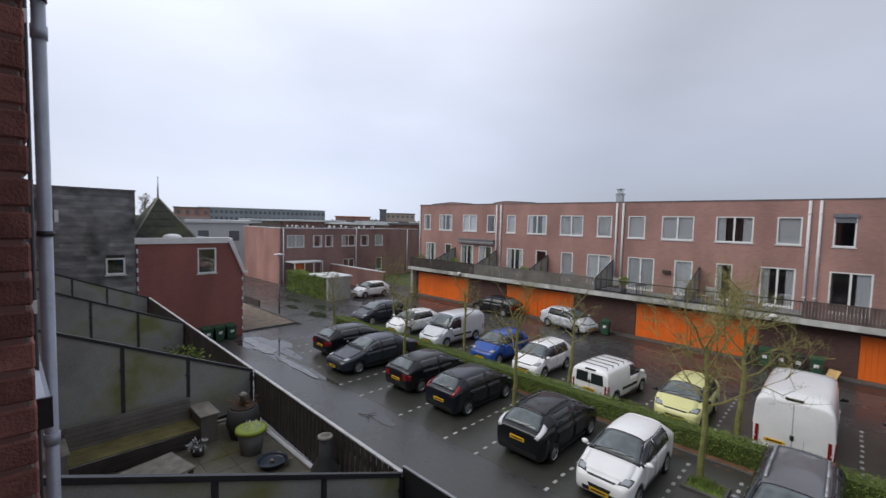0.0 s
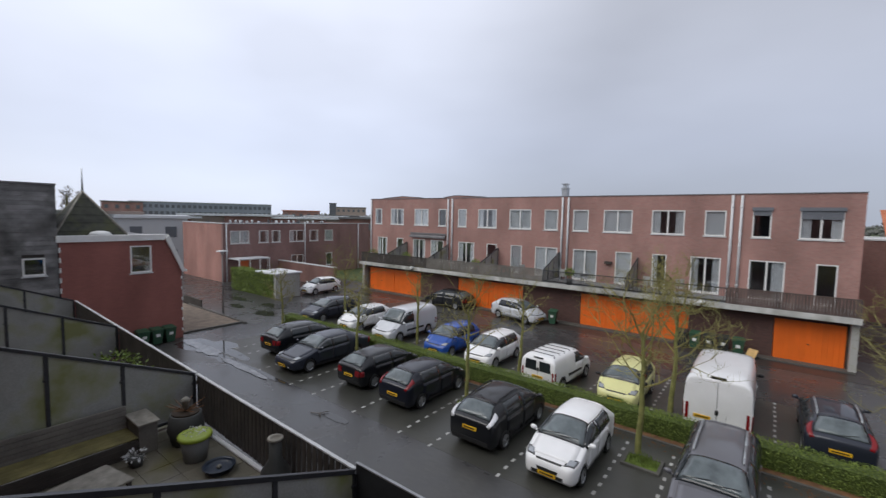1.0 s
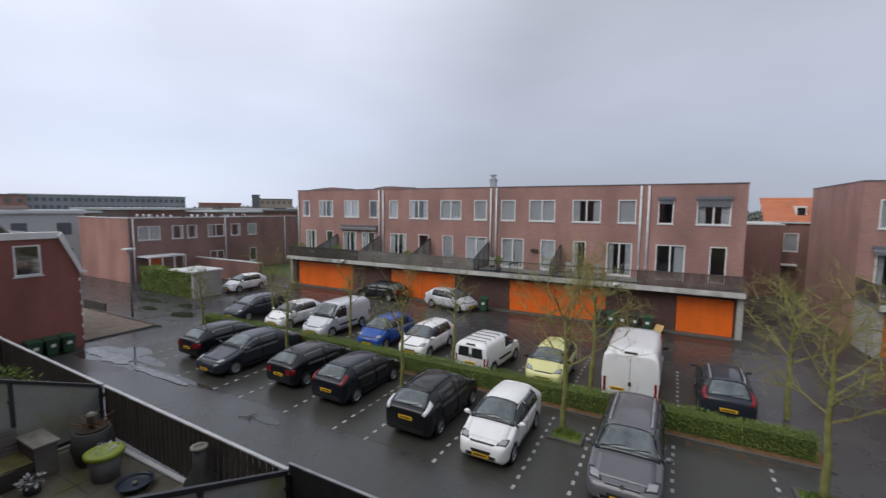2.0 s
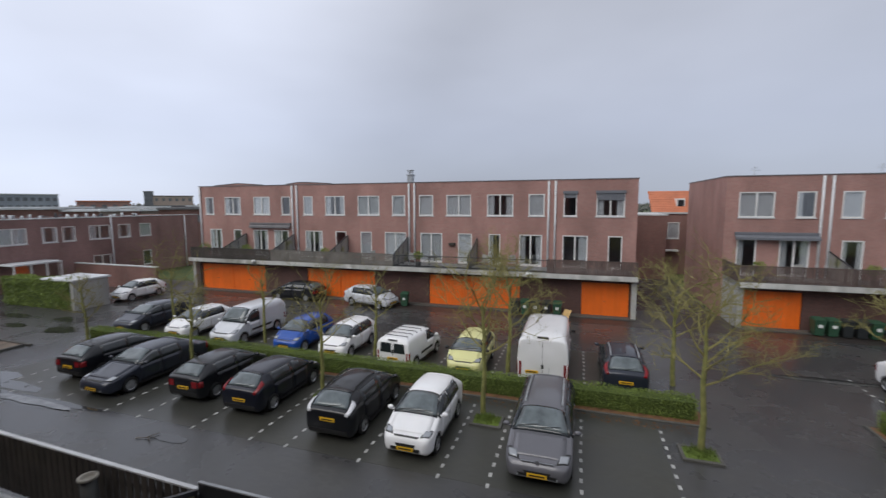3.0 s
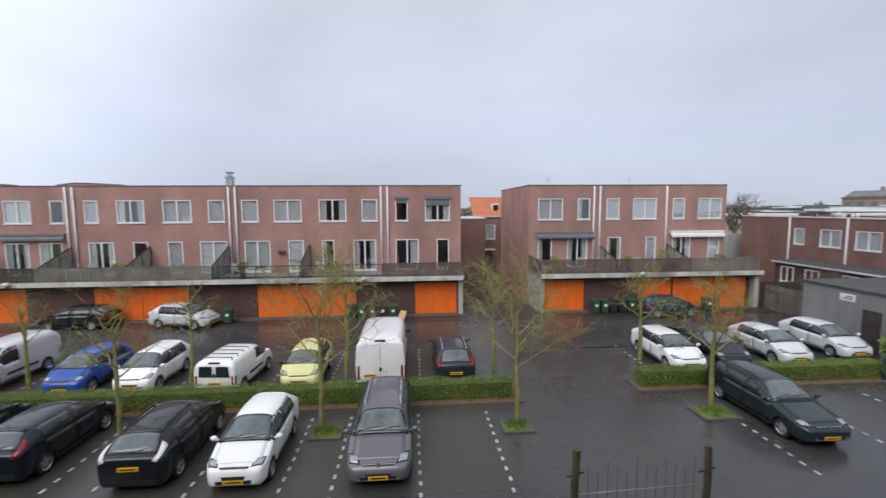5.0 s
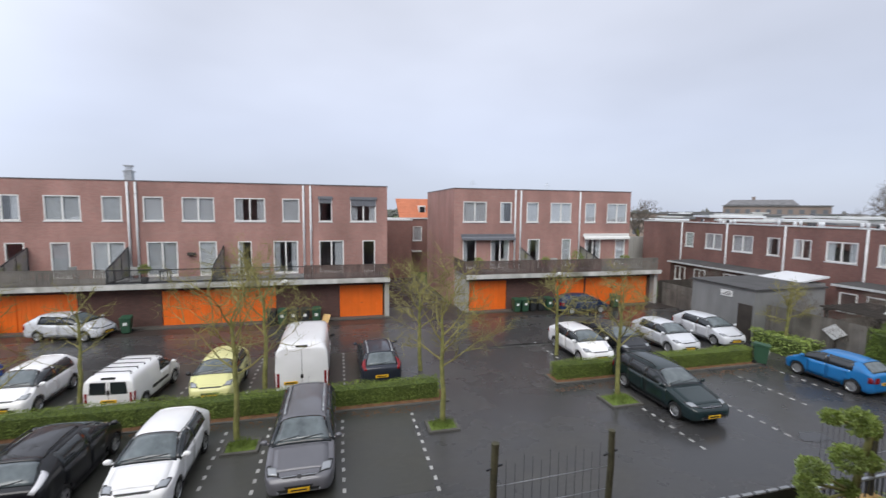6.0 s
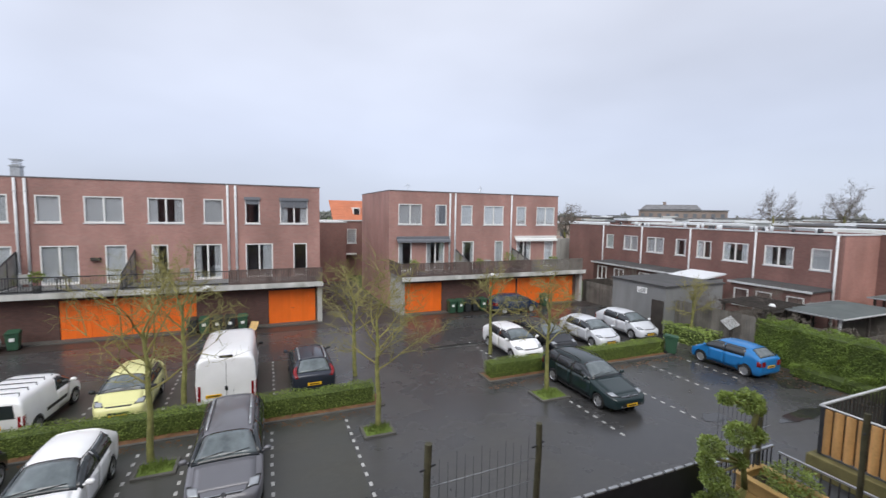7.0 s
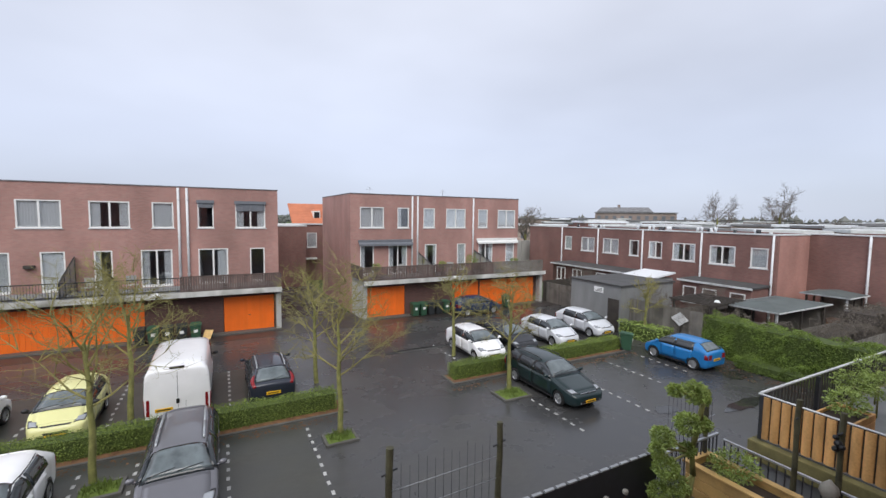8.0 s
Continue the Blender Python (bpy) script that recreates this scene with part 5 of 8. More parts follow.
for pts in (((-32.6, 0.005), (-29.9, 0.17), (-27.4, 0.005)), ((-24.6, 0.005), (-23.4, 0.15), (-22.6, 0.14), (-20.2, 0.005))):
    gable_strip(house_a, "parapet_rise", [(x, ROOF + 0.058, ROOF + 0.062 + h) for x, h in pts], FRONT - 0.02, FRONT + 0.3, M["brick"])
    gable_strip(house_a, "coping", [(x, ROOF + 0.063 + h, ROOF + 0.12 + h) for x, h in pts], FRONT - 0.05, FRONT + 0.33, M["coping_dark"])
bm = B()
box(bm, -13.5, -13.05, 33.0, 33.45, ROOF - 0.2, 9.85)
box(bm, -13.56, -12.99, 32.94, 33.51, 9.85, 9.93)
for k in range(3):
    box(bm, -13.46, -13.09, 33.04, 33.41, 9.96 + 0.1 * k, 10.0 + 0.1 * k)
box(bm, -13.52, -13.03, 32.98, 33.47, 10.24, 10.3)
part("chimney", bm, M["steel"], house_a)


def awning(parent, x0, x1, z, material, out=0.5):
    bm = B()
    prism(bm, [(x0, FRONT - out, z - 0.22), (x1, FRONT - out, z - 0.22), (x1, FRONT - 0.02, z), (x0, FRONT - 0.02, z)], 0.03, 0.01)
    box(bm, x0, x1, FRONT - out - 0.03, FRONT - out, z - 0.34, z - 0.18)
    box(bm, x0, x1, FRONT - 0.16, FRONT - 0.01, z - 0.02, z + 0.14)
    return part("awning", bm, material, parent)


awning(house_b, 9.7, 14.2, 5.5, M["shutter"], 0.35)
awning(house_b, 20.45, 24.85, 5.5, M["frame"], 0.3)
awning(house_a, -28.7, -24.3, 5.72, M["coping_dark"], 0.25)


def sloped_screen(label, x, ya, za, yb, zb, foot, posts, glass, group="terrace dividers"):
    """A terrace divider that falls from the house wall to the terrace edge: posts, top rail and panes."""
    t = thing("screen", label, "screen", group)

    def top(y):
        return lerp(za, zb, (y - ya) / (yb - ya))
    w = 0.03
    bm = B()
    prism(bm, [(x - w, ya, za - 0.03), (x + w, ya, za - 0.03), (x + w, yb, zb - 0.03), (x - w, yb, zb - 0.03)], 0.03, 0.03)
    part("top_rail", bm, M["dark_metal"], t, "wet dark metal rail")
    part("foot_rail", box(B(), x - w, x + w, min(ya, yb), max(ya, yb), foot + 0.08, foot + 0.14), M["dark_metal"], t)
    ys = [ya, *posts, yb]
    for y in ys:
        part("post", box(B(), x - 0.025, x + 0.025, y - 0.03, y + 0.03, foot, top(y) - 0.06), M["dark_metal"], t)
    for a, b in zip(ys, ys[1:]):
        s = 1 if b > a else -1
        p, q = a + s * 0.035, b - s * 0.035
        pts = [(x, p, foot + 0.145), (x, q, foot + 0.145), (x, q, top(q) - 0.07), (x, p, top(p) - 0.07)]
        part("pane", prism(B(), pts, 0.005, 0.005), glass, t)
        bm = B()
        for z in (foot + 0.5, lerp(foot, top(q), 0.75)):
            box(bm, x - 0.04, x + 0.04, q - 0.02, q + 0.06, z, z + 0.035)
        part("clamp", bm, M["dark_metal"], t)
    return t


for x in (-29.2, -24.0, -18.6, -13.05, -7.3):
    sloped_screen("dark sloping divider between the terraces", x, FRONT - 0.05, 4.9, EDGE + 0.3, 3.75, DECK, (30.9, 29.9), M["frosted"])
for x in (14.85, 20.35):
    sloped_screen("dark sloping divider between the terraces", x, FRONT - 0.05, 4.6, EDGE + 0.3, 3.75, DECK, (30.9, 29.9), M["frosted"])
for x in (-25.5, -2.96, 16.6):
    t = thing("wall_lamp", "round white outdoor lamp on the slab edge", "lamp", "terrace lamps")
    bm = B()
    bmesh.ops.create_uvsphere(bm, u_segments=14, v_segments=8, radius=0.2, matrix=Matrix.Translation((x, EDGE - 0.16, 2.82)) @ Matrix.Diagonal((1, 0.9, 0.7, 1)))
    part("globe", bm, M["white_sign"], t, smooth=True)
    part("bracket", box(B(), x - 0.05, x + 0.05, EDGE - 0.16, EDGE - 0.052, 2.6, 2.74), M["dark_metal"], t)


def bin_(label, x, y, rz, material, tag=True, h=1.05, lid=None):
    """A two-wheeled refuse bin with a hinged lid."""
    t = thing("refuse_bin", label, "bin", "refuse bins", pose(x, y, 0.0, 0, 0, rz))
    bm = B()
    v = []
    for z, w, d in ((0.06, 0.21, 0.24), (h * 0.88, 0.28, 0.33)):
        v.append([bm.verts.new((sx * w, sy * d, z)) for sx, sy in ((-1, -1), (1, -1), (1, 1), (-1, 1))])
    for i in range(4):
        bm.faces.new((v[0][i], v[0][(i + 1) % 4], v[1][(i + 1) % 4], v[1][i]))
    bm.faces.new(v[0][::-1])
    bm.faces.new(v[1])
    bmesh.ops.bevel(bm, geom=bm.edges[:], offset=0.025, segments=2, affect="EDGES")
    part("body", bm, material, t)
    bm = box(B(), -0.3, 0.3, -0.36, 0.36, h * 0.885, h * 0.93)
    prism(bm, [(-0.28, -0.33, h * 0.93), (0.28, -0.33, h * 0.93), (0.25, 0.3, h), (-0.25, 0.3, h)], 0.005, 0.03)
    part("lid", bm, lid or material, t)
    part("handle", cyl(B(), (-0.24, 0.4, h * 0.9), (0.24, 0.4, h * 0.9), 0.018, sides=6), material, t)
    for sx in (-1, 1):
        part("wheel", cyl(B(), (sx * 0.2, 0.24, 0.1), (sx * 0.26, 0.24, 0.1), 0.1, sides=12), M["rubber"], t)
    if tag:
        part("sticker", box(B(), -0.1, 0.1, -0.345, -0.325, h * 0.52, h * 0.68), M["white_sign"], t)
    return t


for i, (x, dark) in enumerate(((-3.8, 1), (-3.15, 0), (-2.45, 1), (-1.75, 1), (-1.05, 0))):
    bin_("dark grey refuse bin beside an orange garage" if dark else "green refuse bin beside an orange garage", x, 28.55, 0, M["bin_dark"] if dark else M["bin_green"], i != 0)
part_board = part("board", prism(B(), [(-0.75, 28.35, 0.05), (-0.31, 28.3, 0.03), (-0.13, 28.6, 0.5), (-0.57, 28.65, 0.55)], 0.02, 0.02), M["wood_pale"])
tagged(part_board, "pale square board leaning beside the bins", "board")
for i, (x, dark) in enumerate(((13.2, 0), (13.85, 0), (14.5, 1), (15.15, 1), (15.8, 0))):
    bin_("dark grey refuse bin under the terrace" if dark else "green refuse bin under the terrace", x, 28.7, 0, M["bin_dark"] if dark else M["bin_green"], not dark)
bin_("green refuse bin with a white sticker by the garages", -11.9, 28.4, 10, M["bin_green"])
bin_("green refuse bin at the end of a hedge", 20.9, 16.1, 40, M["bin_green"])
for y in (8.1, 8.75, 9.4):
    bin_("green refuse bin at the foot of the maroon wall", -26.85, y, 90, M["bin_green"], True, 0.95)
bin_("green refuse bin beside a parked car", 21.5, 28.6, 0, M["bin_green"])


# ---- car park furniture ----
dash = mesh_of("dash", box(B(), -0.045, 0.045, -0.09, 0.09, -0.01, 0.010), M["mark"])
PITS = (3.73, -2.75, -9.15, -15.7, -22.3)


def bay_line(x, y0, y1):
    t = thing("parking_line", "dashed line of white pavers between bays", "marking", kind="structure")
    n = int((y1 - y0) / 0.44)
    for i in range(n + 1):
        piece("dash", dash, t, pose(x + random.uniform(-0.015, 0.015), y0 + (y1 - y0) * i / n, 0, 0, 0, random.uniform(-3, 3)))


set_out(0.08, -0.03)
for p in PITS:
    if p < -20:
        bay_line(p - 0.66, 10.4, 14.7)
        bay_line(p + 0.66, 10.4, 14.7)
for x in (2.85, 0.34, -2.06, -3.45, -5.9, -8.45, -9.8, -12.2, -14.7, -16.3, -19.0):
    bay_line(x, 10.4, 14.75)
for a, b in zip(PITS, PITS[1:]):
    bay_line((a + b) / 2, 17.6, 22.0)
    bay_line(b + 0.66, 17.6, 22.0)
    bay_line(b - 0.66, 17.6, 22.0)
set_out(0.37, 0.1)
for x, y0 in ((11.3, 10.3), (14.8, 10.3), (17.9, 12.0), (20.4, 12.4)):
    bay_line(x, y0, 14.8)
bay_line(10.9, 18.0, 21.5)


def tree_pit(x, y, w=1.1, d=0.85):
    t = thing("tree_pit", "concrete-edged tree pit filled with moss", "kerb", "tree pits")
    for x0, x1, y0, y1 in ((x - w / 2, x + w / 2, y - d / 2, y - d / 2 + 0.1), (x - w / 2, x + w / 2, y + d / 2 - 0.1, y + d / 2),
                           (x - w / 2, x - w / 2 + 0.1, y - d / 2 + 0.102, y + d / 2 - 0.102), (x + w / 2 - 0.1, x + w / 2, y - d / 2 + 0.102, y + d / 2 - 0.102)):
        part("kerb", box(B(), x0, x1, y0, y1, -0.05, 0.075, 0.012), M["kerb"], t)
    bm = B()
    n = 9
    grid = [[bm.verts.new((lerp(x - w / 2 + 0.1, x + w / 2 - 0.1, i / n), lerp(y - d / 2 + 0.1, y + d / 2 - 0.1, j / n),
                           0.055 + 0.09 * math.sin(math.pi * i / n) * math.sin(math.pi * j / n) + 0.05 * noise.noise(Vector((x + i, y + j, 0)) * 0.7))) for j in range(n + 1)] for i in range(n + 1)]
    for i in range(n):
        for j in range(n):
            bm.faces.new((grid[i][j], grid[i + 1][j], grid[i + 1][j + 1], grid[i][j + 1]))
    part("moss", bm, M["moss"], t, smooth=True)
    rng_ = np.random.default_rng(int(abs(x) * 31))
    vs, fs = [], []
    for _ in range(420):
        px, py = x + rng_.normal(0, w * 0.2), y + rng_.normal(0, d * 0.2)
        if abs(px - x) > w / 2 - 0.08 or abs(py - y) > d / 2 - 0.08:
            continue
        a, h = rng_.uniform(0, 6.28), rng_.uniform(0.05, 0.17) * (1.4 - abs(px - x) / w)
        k = len(vs)
        vs += [(px - 0.012 * math.cos(a), py - 0.012 * math.sin(a), 0.08), (px + 0.012 * math.cos(a), py + 0.012 * math.sin(a), 0.08), (px + rng_.normal(0, 0.05), py + rng_.normal(0, 0.05), 0.10 + h)]
        fs.append((k, k + 1, k + 2))
    me = bpy.data.meshes.new("moss_growth")
    me.from_pydata(vs, [], fs)
    me.materials.append(M["moss"])
    ob = new("moss_growth", me)
    ob.parent = t
    tagged(ob, kind="stuff")


set_out(0.08, -0.02)
for p in PITS:
    tree_pit(p, 13.72 if p < 3 else 13.62)
set_out(0.3, 0.08)
tree_pit(10.92, 13.9, 1.4, 1.1)


def bed(label, x0, x1, y0, y1):
    t = thing("planting_bed", label, "kerb", kind="structure")
    part("kerb", box(B(), x0, x1, y0, y0 + 0.1, -0.05, 0.06, 0.012), M["kerb"], t)
    part("kerb", box(B(), x0, x1, y1 - 0.1, y1, -0.05, 0.06, 0.012), M["kerb"], t)
    part("kerb", box(B(), x1 - 0.1, x1, y0 + 0.102, y1 - 0.102, -0.05, 0.06, 0.012), M["kerb"], t)
    part("kerb", box(B(), x0, x0 + 0.1, y0 + 0.102, y1 - 0.102, -0.05, 0.06, 0.012), M["kerb"], t)
    part("soil", box(B(), x0 + 0.1, x1 - 0.1, y0 + 0.1, y1 - 0.1, -0.04, 0.04), M["leaves"], t)


set_out(0.06, 0.02)
bed("kerbed bed of fallen leaves under the hedge", -25.9, 4.5, 15.4, 16.62)
set_out(0.34, 0.2)
bed("kerbed bed of fallen leaves under the hedge", 9.15, 20.7, 15.75, 16.98)


def litter(label, x0, x1, y0, y1, count, seed, z=0.004, size=0.05):
    rng = random.Random(seed)
    vs, fs = [], []
    for _ in range(count):
        x, y, a = rng.uniform(x0, x1), rng.triangular(y0, y1, y1), rng.uniform(0, 6.28)
        s = size * rng.uniform(0.5, 1.2)
        k = len(vs)
        for q in range(4):
            vs.append((x + math.cos(a + q * 1.57) * s * (1 if q % 2 else 0.6), y + math.sin(a + q * 1.57) * s * (1 if q % 2 else 0.6), z + rng.uniform(0, 0.02)))
        fs.append((k, k + 1, k + 2, k + 3))
    me = bpy.data.meshes.new("leaf_litter")
    me.from_pydata(vs, [], fs)
    me.materials.append(M["leaves"])
    tagged(new("leaf_litter", me), label, "leaves", kind="stuff")


litter("brown fallen leaves along the hedge kerb", -25, 4.3, 14.7, 15.33, 700, 3)
litter("brown fallen leaves along the hedge kerb", 9.2, 21, 15.0, 15.68, 450, 4)
litter("brown fallen leaves before the short block", 8.5, 13.5, 26.0, 28.6, 600, 5)


def street_lamp(x, y, h):
    t = thing("street_lamp", "slim grey street lamp with a flat round hood", "lamp", "", pose(x, y, 0))
    part("pole", cyl(B(), (0, 0, 0), (0, 0, h - 0.25), 0.06, 0.04, 10), M["concrete_dark"], t)
    bm = B()
    cyl(bm, (0, 0, h - 0.3), (0, 0, h - 0.1), 0.1, 0.14, 14)
    part("lantern", bm, M["white_sign"], t)
    bm = B()
    cyl(bm, (0, 0, h - 0.1), (0, 0, h - 0.04), 0.42, 0.38, 20)
    cyl(bm, (0, 0, h - 0.04), (0, 0, h), 0.38, 0.1, 20)
    part("hood", bm, M["pipe"], t)


set_out(0.0, -0.05)
street_lamp(-31.8, 14.8, 4.68)


def puddle(x, y, rx, ry, seed, finish=None):
    rg = random.Random(seed)
    bm = B()
    n = 40
    bm.faces.new([bm.verts.new((x + rx * math.cos(6.2832 * i / n) * (1 + 0.35 * noise.noise(Vector((math.cos(6.2832 * i / n) * 1.6, math.sin(6.2832 * i / n) * 1.6, seed)))),
                                y + ry * math.sin(6.2832 * i / n) * (1 + 0.45 * noise.noise(Vector((math.cos(6.2832 * i / n) * 2.2, math.sin(6.2832 * i / n) * 2.2, seed + 9)))), 0.003 + 0.0007 * seed)) for i in range(n)])
    tagged(part("puddle", bm, finish or M["water"]), "shallow puddle of rain water on the paving, clear or with painted sheen", "puddle", "puddles", "structure")


for i, (x, y, rx, ry) in enumerate(((-25.2, 10.2, 1.3, 0.9), (-22.4, 10.0, 1.6, 0.35), (-19.6, 9.9, 1.5, 0.25), (-24.0, 11.2, 1.0, 0.5), (-29.5, 16.8, 1.2, 0.6), (-31.5, 18.6, 1.6, 0.5), (-27.5, 19.5, 1.2, 0.5), (-33.5, 16.6, 1.0, 0.4), (-36.5, 18.2, 1.5, 0.4), (-29.0, 23.0, 1.6, 0.4),
                                     (-23.3, 10.75, 3.2, 0.3), (-18.6, 10.2, 2.2, 0.16), (15.87, 10.1, 0.55, 0.3), (22.6, 11.0, 0.9, 0.5), (-12.2, 9.6, 0.7, 0.2), (19.5, 9.0, 1.6, 0.3), (10.5, 21.3, 2.2, 0.25))):
    puddle(x, y, rx, ry, i)
# pale patches painted for the bright sky sheen along the lane
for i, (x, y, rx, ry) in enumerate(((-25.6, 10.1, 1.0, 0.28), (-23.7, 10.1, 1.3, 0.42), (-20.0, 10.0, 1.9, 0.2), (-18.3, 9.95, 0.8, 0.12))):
    puddle(x, y, rx, ry, 30 + i, M["sheen_pale"])
sheet("gravel_bed", -37.5, -28.2, 10.6, 14.3, 0.03, M["gravel"], "bed of brown gravel beside the lane", 0.2)
t = thing("kerb", "low concrete kerb round the gravel bed", "kerb", kind="structure")
for a in range(18):
    x = -28.2 - 0.5 * a
    part("kerb_stone", box(B(), x, x + 0.49, 14.32, 14.46, -0.05, 0.1, 0.01), M["kerb"], t)
for a in range(8):
    part("kerb_stone", box(B(), -28.16, -28.02, 10.6 + 0.46 * a, 11.05 + 0.46 * a, -0.05, 0.1, 0.01), M["kerb"], t)
t = thing("planter_wall", "low dark timber planter wall", "wall")
for k in range(3):
    part("board", box(B(), -38.0, -34.8, 14.5, 14.6, 0.21 * k, 0.2 + 0.21 * k, 0.01), M["wood_dark"], t)
t = thing("shed", "pale grey garden shed beside a hedge", "shed")
for k in range(9):
    part("board", box(B(), -33.9 - 0.0, -33.82, 20.4 + 0.25 * k, 20.64 + 0.25 * k, 0, 2.1), M["concrete"], t)
part("wall", box(B(), -37.0, -33.9, 20.3, 22.7, 0, 2.1), M["concrete"], t)
part("roof", box(B(), -37.1, -33.7, 20.2, 22.8, 2.1, 2.22), M["roof_pale"], t)
t = thing("garden_wall", "brown brick garden wall beyond the white car", "wall")
part("wall", box(B(), -45.5, -35.2, 27.6, 27.85, 0, 2.0), M["brick_brown"], t)
part("coping", box(B(), -45.5, -35.15, 27.55, 27.9, 2.0, 2.08), M["coping"], t)
t = thing("glass_porch", "white-framed porch on the dark brick row", "porch")
part("roof", box(B(), -45.8, -43.6, 22.0, 25.5, 2.5, 2.62), M["roof_pale"], t)
for y in (22.05, 23.2, 24.3, 25.4):
    part("post", box(B(), -43.75, -43.65, y, y + 0.09, 0, 2.5), M["frame"], t)
part("pane", box(B(), -43.72, -43.7, 22.1, 25.4, 0.9, 2.45), M["glass"], t)
part("panel", box(B(), -43.74, -43.68, 22.1, 25.4, 0, 0.88), M["frame"], t)

set_out(0.0, -0.05, -0.08)
# ---- maroon end house, timber house, pyramid roof ----
t = thing("end_house", "maroon rendered end house with white-edged sloping roof", "house")
prof = [(4.95, 0), (10.35, 0), (10.35, 4.2), (9.6, 6.05), (4.95, 6.05)]
HOLE = (7.84, 8.85, 4.13, 5.62)
part("wall", holed_wall(B(), 4.95, 9.58, 0, 6.05, [HOLE], -27.6, -27.3, "y"), M["brick_maroon"], t)
bm = B()
pts = [(9.581, 0), (10.35, 0), (10.35, 4.2), (9.6, 6.05), (9.581, 6.05)]
a = [bm.verts.new((-27.3, y, z)) for y, z in pts]
b = [bm.verts.new((-27.6, y, z)) for y, z in pts]
bm.faces.new(a)
bm.faces.new(b[::-1])
for i in range(5):
    bm.faces.new((a[i], b[i], b[(i + 1) % 5], a[(i + 1) % 5]))
bmesh.ops.recalc_face_normals(bm, faces=bm.faces[:])
part("wall", bm, M["brick_maroon"], t)
part("side_wall", box(B(), -36, -27.602, 10.05, 10.35, 0, 4.2), M["brick_maroon"], t)
part("side_wall", box(B(), -36, -27.602, 4.95, 5.2, 0, 6.05), M["brick_maroon"], t)
part("roof", prism(B(), [(-27.5, 10.36, 4.2), (-27.5, 9.6, 6.06), (-36, 9.6, 6.06), (-36, 10.36, 4.2)], 0.08, 0.02), M["roof_tile"], t)
part("roof", box(B(), -36, -27.5, 4.95, 9.6, 5.95, 6.1), M["roofing"], t)
part("inner_wall", box(B(), -30.1, -30.0, 5.2, 10.05, 0, 4.2), M["room"], t)
part("fascia", box(B(), -27.62, -27.22, 4.85, 9.66, 5.9, 6.22), M["frame"], t)
part("fascia", prism(B(), [(-27.22, 10.48, 4.1), (-27.22, 10.34, 4.02), (-27.22, 9.5, 6.0), (-27.22, 9.68, 6.2)], 0.02, 0.12), M["frame"], t)
part("gutter", box(B(), -28.4, -27.15, 10.36, 10.6, 4.02, 4.14), M["frame"], t)
window(t, pose(-27.34, 8.345, 4.13, 0, 0, 90), 1.01, 1.49, 1, curtain=0)
for k in range(6):
    part("quoin", box(B(), -27.4, -27.285, 10.3, 10.37, 0.5 + 0.62 * k, 0.66 + 0.62 * k), M["frame"], t)
    part("quoin", box(B(), -27.4, -27.285, 4.93, 5.0, 2.9 + 0.5 * k, 3.15 + 0.5 * k), M["frame"], t)
bm = B()
bmesh.ops.create_uvsphere(bm, u_segments=14, v_segments=8, radius=0.5, matrix=Matrix.Translation((-28.6, 6.9, 6.2)) @ Matrix.Diagonal((1, 1, 0.42, 1)))
part("roof_dome", bm, M["white_sign"], t, smooth=True)
t = thing("tower_roof", "dark tiled pyramid roof with a thin spike", "roof")
apex, zb0 = (-31.0, 6.74, 8.55), 6.12
base = [(-32.6, 5.15, zb0), (-29.4, 5.15, zb0), (-29.4, 8.35, zb0), (-32.6, 8.35, zb0)]
for i in range(4):
    p, q = Vector(base[i]), Vector(base[(i + 1) % 4])
    ap = Vector(apex)
    for k in range(11):
        f0, f1 = k / 11, (k + 1) / 11
        part("tile_course", prism(B(), [p.lerp(ap, f0), q.lerp(ap, f0), q.lerp(ap, f1 * 0.995), p.lerp(ap, f1 * 0.995)], 0.02 + 0.012 * (k % 2), 0.06), M["tower_tile"], t)
part("spike", cyl(B(), (-31, 6.74, 8.5), (-31, 6.74, 9.85), 0.05, 0.03, 8), M["steel"], t)
for i in range(4):
    part("ridge", cyl(B(), base[i], apex, 0.07, 0.05, 6), M["stone"], t)
t = thing("timber_house", "end house clad in weathered grey horizontal boards", "house")
part("wall", box(B(), -34, -27.42, -6.0, 4.9, 0, 8.62), M["wood_dark"], t)
WIN = (3.66, 4.41, 4.36, 5.2)
k = 0
z = 2.6
while z < 8.6:
    cuts = [(-0.3, 1.9), (1.905, 4.92)] if k % 2 else [(-0.3, 2.9), (2.905, 4.92)]
    for y0, y1 in cuts:
        if z + 0.2 > WIN[2] and z < WIN[3] and y1 > WIN[0]:
            part("board", box(B(), -27.42, -27.35 - 0.008 * (k % 3), y0, WIN[0] - 0.02, z, z + 0.205), M["wood_grey"], t)
            part("board", box(B(), -27.42, -27.35 - 0.008 * (k % 3), WIN[1] + 0.02, y1, z, z + 0.205), M["wood_grey"], t)
        else:
            part("board", box(B(), -27.42, -27.35 - 0.008 * (k % 3), y0, y1, z, z + 0.205), M["wood_grey"], t)
    z += 0.212
    k += 1
part("coping", box(B(), -34, -27.3, -6, 4.95, 8.66, 8.74), M["coping_dark"], t)
window(t, pose(-27.3, 4.035, 4.36, 0, 0, 90), 0.8, 0.84, 1)
part("vent", box(B(), -27.36, -27.28, 1.75, 1.9, 7.0, 7.6), M["white_sign"], t)

set_out(0.25, 0.15, 0.02, 1.0)
